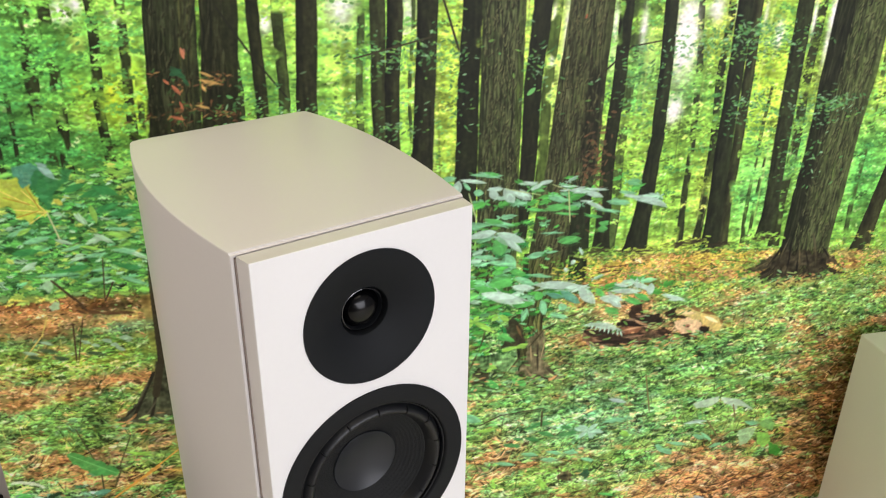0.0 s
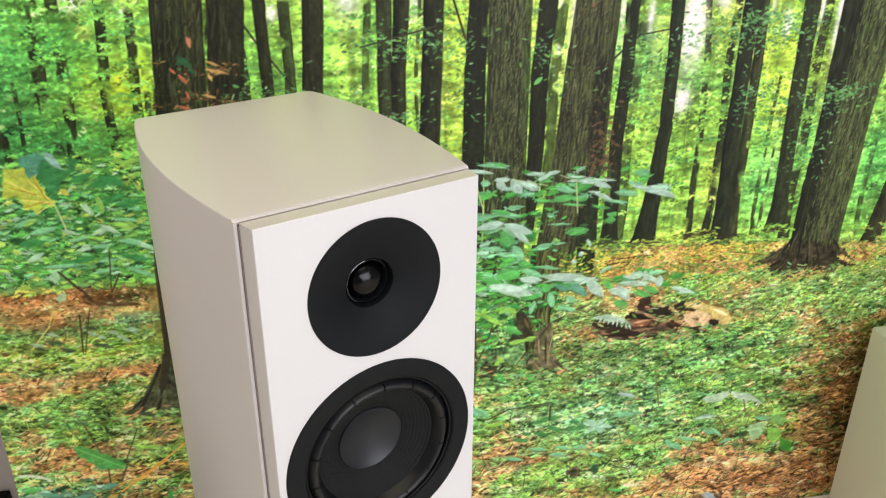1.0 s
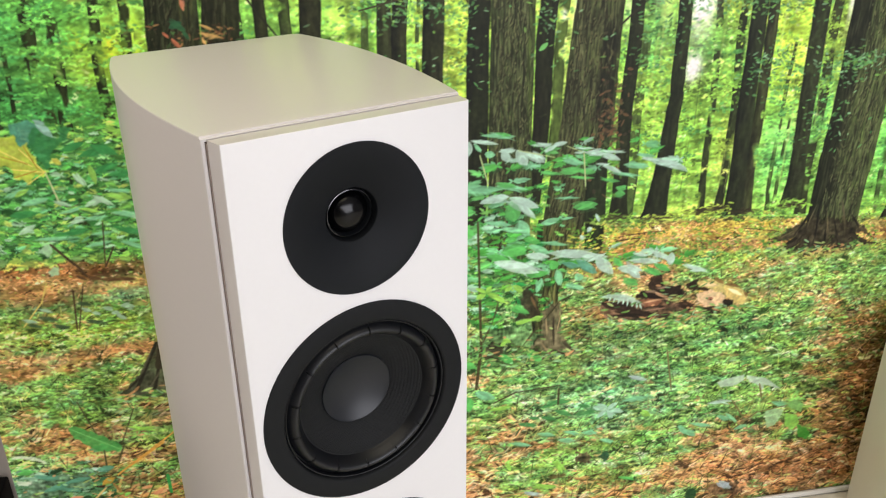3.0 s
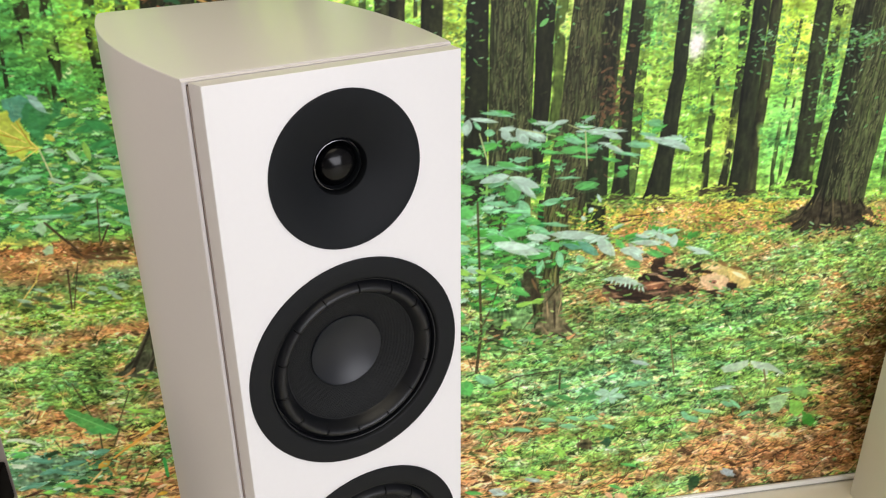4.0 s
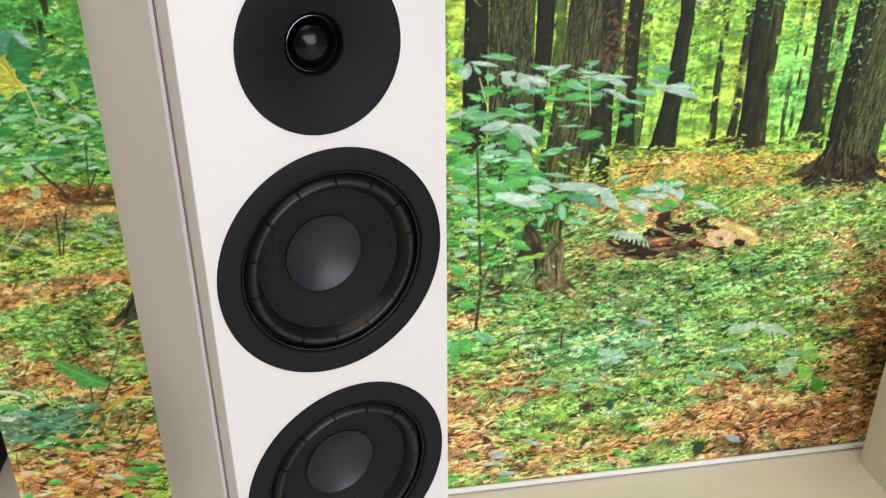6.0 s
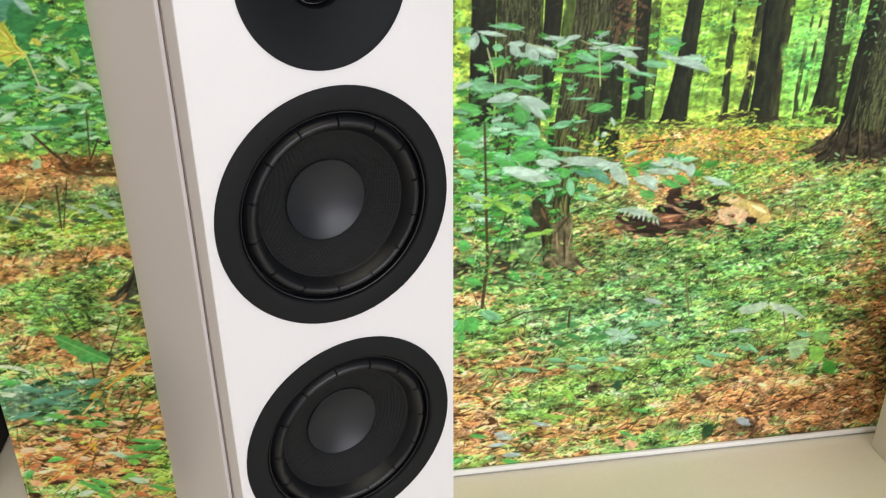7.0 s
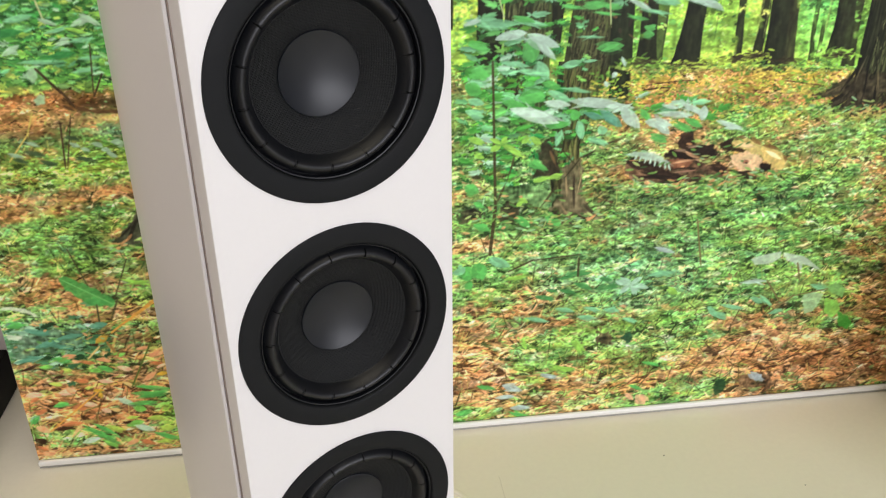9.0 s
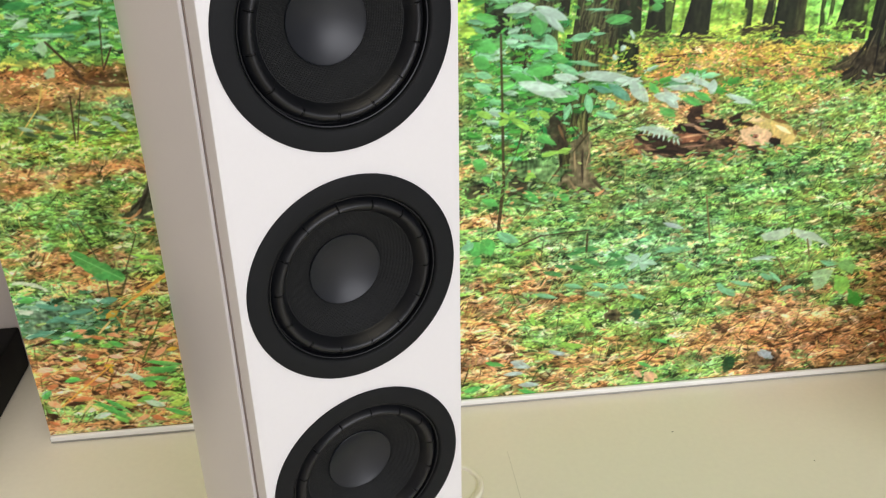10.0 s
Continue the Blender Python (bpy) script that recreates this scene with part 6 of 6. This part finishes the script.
shape(tone(84, 112, 90), 1, (-0.542, 0.288), (-0.511, 0.317), (-0.458, 0.318), (-0.406, 0.318), (-0.418, 0.283), (-0.468, 0.273), (-0.513, 0.260), (-0.544, 0.260))
blade(-0.508, 0.282, -0.452, 0.297, 0.015, tone(96, 156, 132))
blade(-0.463, 0.298, -0.413, 0.304, 0.012, tone(96, 156, 132))
blade(-0.519, 0.324, -0.471, 0.309, 0.013, tone(96, 156, 132))
blade(-0.401, 0.319, -0.365, 0.322, 0.015, tone(96, 156, 132))
blade(-0.553, 0.251, -0.491, 0.263, 0.011, tone(96, 156, 132))
blade(-0.486, 0.288, -0.436, 0.275, 0.010, tone(96, 156, 132))
blade(-0.548, 0.333, -0.510, 0.335, 0.012, tone(98, 184, 98))
blade(-0.482, 0.256, -0.443, 0.242, 0.013, tone(98, 184, 98))
blade(-0.402, 0.229, -0.372, 0.217, 0.013, tone(98, 184, 98))
blade(-0.350, 0.160, -0.283, 0.148, 0.015, tone(98, 184, 98))
blade(-0.360, 0.134, -0.299, 0.133, 0.012, tone(98, 184, 98))
blade(-0.341, 0.176, -0.266, 0.161, 0.011, tone(98, 184, 98))
blade(-0.338, 0.148, -0.275, 0.158, 0.011, tone(98, 184, 98))
blade(-0.501, 0.145, -0.470, 0.148, 0.011, tone(98, 184, 98))
blade(-0.456, 0.094, -0.389, 0.034, 0.014, tone(98, 184, 98))
blade(-0.434, 0.094, -0.395, 0.061, 0.011, tone(98, 184, 98))
blade(-0.552, 0.105, -0.532, 0.125, 0.010, tone(98, 184, 98))
blade(-0.322, 0.059, -0.272, 0.035, 0.013, tone(98, 184, 98))
line(-0.361, 0.303, -0.259, 0.377, 0.0045, tone(206, 160, 80))
line(-0.259, 0.377, -0.223, 0.405, 0.0033, tone(206, 160, 80))
line(-0.519, 0.084, -0.414, 0.167, 0.0036, tone(206, 160, 80))
# dry leaves caught on the left trunks
blade(-0.093, 1.166, -0.054, 1.156, 0.007, tone(206, 164, 100))
blade(-0.090, 1.179, -0.067, 1.170, 0.005, tone(206, 164, 100))
blade(-0.088, 1.158, -0.082, 1.144, 0.006, tone(206, 164, 100))
blade(-0.103, 1.123, -0.078, 1.116, 0.005, tone(206, 164, 100))
blade(-0.136, 1.160, -0.123, 1.141, 0.007, tone(186, 112, 82))
blade(-0.147, 1.106, -0.121, 1.098, 0.006, tone(186, 112, 82))
blade(-0.127, 1.131, -0.122, 1.115, 0.005, tone(186, 112, 82))
blade(-0.149, 1.170, -0.139, 1.160, 0.005, tone(186, 112, 82))
blade(-0.114, 1.221, -0.111, 1.201, 0.007, tone(206, 132, 100))
blade(-0.136, 1.187, -0.114, 1.172, 0.010, tone(52, 96, 64))
blade(-0.118, 1.169, -0.107, 1.157, 0.007, tone(52, 96, 64))
# loose flakes that lap over the log, the stump and the trunk feet
for cx, cz, rx, rz, count in ((0.77, 0.532, 0.09, 0.008, 110), (0.90, 0.545, 0.05, 0.005, 50), (0.70, 0.572, 0.06, 0.012, 26), (0.79, 0.62, 0.05, 0.010, 20), (0.53, 0.475, 0.04, 0.008, 70), (1.10, 0.668, 0.06, 0.006, 70), (-0.27, 0.487, 0.04, 0.006, 60), (-0.42, 0.29, 0.07, 0.03, 60), (0.40, 0.50, 0.06, 0.02, 70)):
    for k in range(count):
        x, z = rng.normal(cx, rx), rng.normal(cz, rz)
        c = (tone(128, 188, 96), tone(98, 156, 84), tone(176, 206, 128), tone(70, 104, 60), tone(206, 160, 110), tone(150, 200, 150))[rng.integers(6)]
        stamp(x, z, rng.uniform(0.007, 0.022), rng.uniform(0.0025, 0.006), rng.normal(0, 0.4), np.clip(c * rng.uniform(0.85, 1.1), 0, 1), 0.75, 0.9)
grain2 = 0.5 * soft_noise(0.0055, 0.0042, 71) + 0.5 * soft_noise(0.012, 0.007, 72) - 0.5
ink *= (1 + 0.16 * grain2)[..., None]
ink[:] = 0.55 + (ink - 0.55) * (1 + 0.10 * below)
# forest floor lightened leftwards in the print to offset the speaker's shade there
ink *= (1.04 - 0.05 * below + 0.12 * below * np.clip(1.2 - 0.8 * (GX + 0.2), 0.4, 1.4)[..., None])
ink *= 1 + 0.09 * (1 - below) * np.clip((-0.15 - GX) / 0.04, 0, 1)[..., None]
dry = np.clip((ink[..., :1] - ink[..., 1:2]) * 4, 0, 1) * below
ink[..., 0] *= 1 + 0.03 * below[..., 0]
ink += 0.05 * dry * (ink.mean(-1, keepdims=True) - ink)
ink += 0.30 * (ink - blur(ink))
# the print hangs on the panel a touch smaller than it was drawn; past the drawn part it goes on as a mirror image
PX0, PX1, PZ0, PZ1 = -0.5415, 1.90, 0.0165, 2.10
hang_x = np.concatenate([np.arange(PX0, 1.37, STEP), np.linspace(1.37, PX1, 60)])
hang_z = np.concatenate([np.arange(PZ0, 1.33, STEP), np.linspace(1.33, PZ1, 80)])
HX, HZ = np.meshgrid(hang_x, hang_z)
u = (HX - 0.0075 + 0.0024 * HZ) / 0.9856
v = (HZ - 0.0044 - 0.0051 * u) / 0.9872
u, v = np.where(u > MX1, 2 * MX1 - u, u), np.where(v > MZ1, 2 * MZ1 - v, v)
u, v = np.clip((u - MX0) / STEP, 0, NX - 1.001), np.clip((v - MZ0) / STEP, 0, NZ - 1.001)
ju, iv = u.astype(int), v.astype(int)
u, v = (u - ju)[..., None], (v - iv)[..., None]
tint = (ink[iv, ju] * (1 - u) + ink[iv, ju + 1] * u) * (1 - v) + (ink[iv + 1, ju] * (1 - u) + ink[iv + 1, ju + 1] * u) * v
tint = np.clip(tint, 0.0, 1.0) ** 2.2
nz, nx = HX.shape
verts = np.stack([HX, np.full_like(HX, MURAL_Y), HZ], -1).astype(np.float32)
ids = np.arange(nz * nx).reshape(nz, nx)
quads = np.stack([ids[:-1, :-1], ids[:-1, 1:], ids[1:, 1:], ids[1:, :-1]], -1).reshape(-1, 4)
me = bpy.data.meshes.new("wall_mural")
me.vertices.add(nz * nx)
me.vertices.foreach_set("co", verts.ravel())
me.loops.add(quads.size)
me.loops.foreach_set("vertex_index", quads.ravel().astype(np.int32))
me.polygons.add(len(quads))
me.polygons.foreach_set("loop_start", np.arange(0, quads.size, 4, dtype=np.int32))
me.update(calc_edges=True)
layer = me.color_attributes.new("print", "FLOAT_COLOR", "POINT")
layer.data.foreach_set("color", np.concatenate([tint, np.ones((nz, nx, 1))], -1).astype(np.float32).ravel())
PRINT = material("printed_vinyl", (1, 1, 1), rough=0.55, spec=0.26)
nt = PRINT.node_tree
attr = nt.nodes.new("ShaderNodeAttribute")
attr.attribute_name = "print"
scale_node = [n for n in nt.nodes if n.type == "VECT_MATH"][0]
nt.links.new(attr.outputs["Color"], scale_node.inputs[0])
me.materials.append(PRINT)
mural = tagged(new("wall_mural", me), label="large printed photo mural of a sunlit green beech forest", category="wall mural", kind="structure")
structure("mural_panel", box(PX0 + 0.002, PX1, MURAL_Y + 0.003, MURAL_Y + 0.03, 0.0, PZ1), BOARD, "thin board that carries the printed mural", "panel")
structure("trim", box(PX0, PX1, MURAL_Y - 0.011, MURAL_Y - 0.001, 0.0060, 0.0182, 0.004, 6), TRIM, "narrow white skirting strip along the mural's foot", "trim")
# lower edge of the trim, set back and greyed to look shaded
structure("baseboard", box(PX0, PX1, MURAL_Y - 0.006, MURAL_Y - 0.001, 0.0, 0.0058), TRIM_SHADE, "narrow foot of the skirting strip, set back and greyed as shaded", "trim")

# ---- the floorstanding loudspeaker ----
TOP = 1.2405


def half_width(f):
    """Half the cabinet's width from front (0) to back (1): bowed sides that draw in towards the back."""
    return 0.1086 + 0.0522 * f - 0.0418 * f * f - 0.0195 * f ** 3


def cabinet_body():
    bm = bmesh.new()
    n, y0, y1, mid = 28, 0.0225, 0.316, -0.0013
    left = [(mid - half_width(i / n), y0 + (y1 - y0) * i / n) for i in range(n + 1)]
    right = [(mid + half_width(i / n), y0 + (y1 - y0) * i / n) for i in range(n + 1)]
    # rounded back corners
    bl, br = left[-1], right[-1]
    back = [(bl[0] + 0.003, bl[1] + 0.0035), (bl[0] + 0.010, bl[1] + 0.005), (br[0] - 0.010, br[1] + 0.005), (br[0] - 0.003, br[1] + 0.0035)]
    outline = left + back + right[::-1]
    cx, cy = mid, 0.165
    levels = []
    for z, inset in ((0.0, 0.0), (TOP - 0.0014, 0.0), (TOP - 0.0007, 0.0002), (TOP - 0.0002, 0.0007), (TOP, 0.0015)):
        ring = []
        for x, y in outline:
            k = 1 - inset / math.hypot(x - cx, y - cy) * 1.2
            ring.append(bm.verts.new((cx + (x - cx) * k, cy + (y - cy) * k, z)))
        levels.append(ring)
    m = len(outline)
    for a, b in zip(levels, levels[1:]):
        for i in range(m):
            j = (i + 1) % m
            if i == m - 1 and a is levels[0]:
                continue
            bm.faces.new((a[i], a[j], b[j], b[i]))
    bm.faces.new(levels[-1])
    bm.faces.new(levels[0][::-1])
    # a narrow lip, then a step back that leaves a groove round the front panel
    fl, fr = left[0], right[0]
    prev = [levels[0][0], levels[0][m - 1], levels[1][m - 1], levels[1][0]]
    for inset, y in ((0.0002, 0.0216), (0.0006, 0.0210), (0.0010, 0.0208), (0.0030, 0.0208), (0.0034, 0.0212), (0.0035, 0.0285), (0.016, 0.0285)):
        ring = [bm.verts.new(p) for p in ((fl[0] + inset, y, inset), (fr[0] - inset, y, inset), (fr[0] - inset, y, TOP - 0.0014 - inset * 0.8), (fl[0] + inset, y, TOP - 0.0014 - inset * 0.8))]
        for k in range(4):
            bm.faces.new((prev[k], prev[(k + 1) % 4], ring[(k + 1) % 4], ring[k]))
        prev = ring
    return bm


def baffle_panel(holes, half, z0, z1, depth, slope):
    """The front panel with a round hole for each driver and sides that slope outwards to the back."""
    bm = bmesh.new()
    rims, fronts = [], []
    for zc, r in holes:
        a = [bm.verts.new((r * math.cos(2 * math.pi * i / 96), 0, zc + r * math.sin(2 * math.pi * i / 96))) for i in range(96)]
        b = [bm.verts.new((v.co.x, depth, v.co.z)) for v in a]
        rims.append((a, b))
    levels = []
    for grow, y in ((-0.0006, 0.0), (0.0, 0.0002), (0.0004, 0.0009), (slope, depth)):
        levels.append([bm.verts.new(p) for p in ((-half - grow, y, z0 - grow), (half + grow, y, z0 - grow), (half + grow, y, z1 - abs(grow) * 0.3), (-half - grow, y, z1 - abs(grow) * 0.3))])
    edges = [bm.edges.new((levels[0][i], levels[0][(i + 1) % 4])) for i in range(4)]
    for a, b in rims:
        edges += [bm.edges.new((a[i], a[(i + 1) % 96])) for i in range(96)]
    bmesh.ops.triangle_fill(bm, use_beauty=True, edges=edges)
    for a, b in zip(levels, levels[1:]):
        for i in range(4):
            j = (i + 1) % 4
            bm.faces.new((a[i], a[j], b[j], b[i])).material_index = 1 if b is levels[-1] else 0
    for a, b in rims:
        for i in range(96):
            j = (i + 1) % 96
            bm.faces.new((a[i], b[i], b[j], a[j]))
    return bm


def arc(r0, d0, r1, d1, rise, n):
    """Profile points from (r0, d0) to (r1, d1) that bulge by rise towards the front."""
    return [(r0 + (r1 - r0) * i / n, d0 + (d1 - d0) * i / n - rise * math.sin(math.pi * i / n)) for i in range(n + 1)]


def build_tweeter(parent, z):
    plate = part("tweeter_plate", lathe([(0.0634, 0.004), (0.0634, -0.0010), (0.0632, -0.0013), (0.0626, -0.0013), (0.0570, -0.0007), (0.0500, 0.0010), (0.0420, 0.0035),
                                         (0.0340, 0.0066), (0.0280, 0.0092), (0.0242, 0.0110), (0.0230, 0.0117), (0.0224, 0.0135), (0.0220, 0.026), (0.002, 0.026)]), HORN, parent, "shallow black waveguide dish")
    plate.location = (-0.0004, 0, z)
    part("dome_ring", lathe([(0.0208, 0.0258), (0.0206, 0.0172), (0.0201, 0.0158), (0.0194, 0.0157), (0.0187, 0.0170), (0.0183, 0.0240)]), HORN, plate, "raised ring round the dome")
    part("ring_edge", lathe([(0.0202, 0.0161), (0.0200, 0.0154), (0.0196, 0.0153), (0.0193, 0.0160)]), CHROME, plate, "thin bright ring")
    dome = [(0.0166 * math.sin(a * math.pi / 32), 0.0205 - 0.0105 * math.cos(a * math.pi / 32)) for a in range(16, -1, -1)]
    part("dome", lathe([(0.0186, 0.0225), (0.0181, 0.0206), (0.0174, 0.0202), (0.0168, 0.0210)] + dome), DOME, plate, "glossy black dome")
    return plate


def build_woofer(parent, z):
    ring = part("woofer_ring", lathe([(0.0961, 0.004), (0.0961, -0.0008), (0.0958, -0.0014), (0.0950, -0.0016), (0.0800, -0.0016), (0.0788, -0.0013), (0.0779, -0.0004), (0.0773, 0.0012),
                                      (0.0766, 0.0055), (0.0762, 0.0165), (0.066, 0.019)]), PLATE, parent, "flat matt black trim ring")
    ring.location = (-0.0004, 0, z)
    roll = [(0.0771, 0.0080), (0.0769, 0.0016), (0.0764, 0.0010), (0.0757, 0.0012), (0.0753, 0.0022), (0.0751, 0.0078), (0.0745, 0.0078)] + arc(0.0740, 0.0048, 0.0606, 0.0074, 0.0072, 16) + [(0.0600, 0.0090), (0.0592, 0.0100)]
    part("surround", lathe(roll), RUBBER, ring, "half-round rubber surround")
    part("cone", lathe([(0.0603, 0.0096), (0.0594, 0.0096), (0.0584, 0.0100), (0.0578, 0.0106), (0.0520, 0.0136), (0.046, 0.0167), (0.040, 0.0198), (0.0340, 0.0229), (0.0330, 0.0238)], 96), CONE, ring, "finely woven black cone")
    cap = [(0.0324 * i / 14, 0.0221 + 0.0070 * (1 - (i / 14) ** 2)) for i in range(14, -1, -1)]
    part("dust_cap", lathe([(0.0334, 0.0236), (0.0332, 0.0222), (0.0328, 0.0219)] + cap), CAP, ring, "smooth dished dust cap")
    return ring


RIB_MESH = None


def add_ribs(ring, shift):
    """Fourteen cross lips raised over the surround's roll, with black strips as slit shade."""
    global RIB_MESH
    if RIB_MESH is None:
        bm = bmesh.new()
        pts = arc(0.0738, 0.0048, 0.0610, 0.0073, 0.0073, 12)
        prev = None
        for r, d in pts:
            # a raised lip beside a flat black strip that imitates a slit's shade
            row = [bm.verts.new((r, d + h, w)) for w, h in ((-0.0016, 0.0008), (-0.0011, -0.0007), (-0.0006, -0.0007), (-0.0004, -0.0001), (0.0006, -0.0001), (0.0007, 0.0006))]
            if prev:
                for i in range(5):
                    bm.faces.new((prev[i], prev[i + 1], row[i + 1], row[i])).material_index = 1 if i == 3 else 0
            prev = row
        RIB_MESH = bpy.data.meshes.new("surround_rib")
        bm.to_mesh(RIB_MESH)
        bm.free()
        RIB_MESH.materials.append(RUBBER)
        RIB_MESH.materials.append(SLIT_SHADE)
    for k in range(14):
        ob = new("surround_rib", RIB_MESH)
        ob.parent = ring
        ob.matrix_basis = Matrix.Rotation(2 * math.pi * (k + shift) / 14, 4, "Y")


SEAM = material("floor_seam_dirt", (0.63, 0.59, 0.49), rough=0.7)
SLIT_SHADE = material("slit_shade_black", (0.0015, 0.0015, 0.0017), rough=0.8, spec=0.05)
speaker = tagged(new("floorstanding_speaker"), label="slim cream-white floorstanding loudspeaker with black round drivers", category="loudspeaker")
speaker.matrix_basis = pose(0.1007, 0.0289, 0, 0, 0, 22.58)
part("cabinet", cabinet_body(), LACQUER, speaker, "cream-white lacquered cabinet with bowed sides", 30)
Z_TWEETER, Z_WOOFERS = 1.1595, (0.9883, 0.7741, 0.5599)
HOLES = [(z, 0.0945) for z in reversed(Z_WOOFERS)] + [(Z_TWEETER, 0.0615)]
part("front_baffle", baffle_panel(HOLES, 0.1025, 0.008, 1.2391, 0.0186, 0.0030), BAFFLE_LIT, speaker, "satin front panel of the same lacquer, toned lighter as lit", 30).data.materials.append(LACQUER)
# brown strips set in the gap; their colour stands in for its shade
part("groove_shade_strip", box(-0.1063, -0.1022, 0.0190, 0.0284, 0.003, 1.2354), GROOVE_SHADE, speaker, "brown strip standing in for shade behind the front panel")
part("groove_shade_strip", box(0.0996, 0.1037, 0.0190, 0.0284, 0.003, 1.2354), GROOVE_SHADE, speaker, "brown strip standing in for shade behind the front panel")
part("groove_shade_strip", box(-0.1020, 0.0994, 0.0190, 0.0284, 1.2326, 1.2354), GROOVE_SHADE, speaker, "brown strip standing in for shade behind the front panel")
build_tweeter(speaker, Z_TWEETER)
for k, z in enumerate(Z_WOOFERS):
    add_ribs(build_woofer(speaker, z), (0.63, 0.125, 0.67)[k])

# ---- the neighbours on the floor ----
tagged(part("low_cabinet", box(1.260, 1.60, 0.25, 0.790, 0.0, 0.539, 0.004, 3), PLINTH), label="low cream-painted cabinet standing beside the mural", category="cabinet")
tagged(part("black_box", box(-1.15, -0.672, 0.70, 1.132, 0.0, 0.106, 0.006, 2), BLACKBOX), label="low black box standing on the floor behind the mural panel", category="box")
disc = lathe([(0.0, -0.0100), (0.0460, -0.0100), (0.0476, -0.0082), (0.0494, -0.0082), (0.0510, -0.0124), (0.0540, -0.0142), (0.0580, -0.0142), (0.0602, -0.0124), (0.0612, -0.0090),
              (0.0612, -0.0040), (0.0575, -0.0035), (0.0570, 0.0)], 64)
bmesh.ops.rotate(disc, verts=disc.verts, cent=(0, 0, 0), matrix=Matrix.Rotation(radians(-90), 3, "X"))
cover = tagged(part("floor_outlet_cover", disc, FLOOR), label="round beige cover plate lying on the floor", category="floor cover")
cover.location = (0.246, 0.592, 0.0)
for x, y, s in ((0.714, 0.693, 0.0015), (0.954, 0.572, 0.0012)):
    bm = bmesh.new()
    bmesh.ops.create_icosphere(bm, subdivisions=1, radius=s)
    bmesh.ops.scale(bm, vec=(1.4, 1, 0.4), verts=bm.verts)
    tagged(part("dirt_speck", bm, SPECK), label="tiny dark speck of dirt on the floor", category="dirt", group="specks on the floor").location = (x, y, s * 0.35)
structure("floor_seam", box(0.3702, 0.3710, 0.50, 0.680, 0.0, 0.0004), SEAM, "hairline seam in the painted floor", "seam")
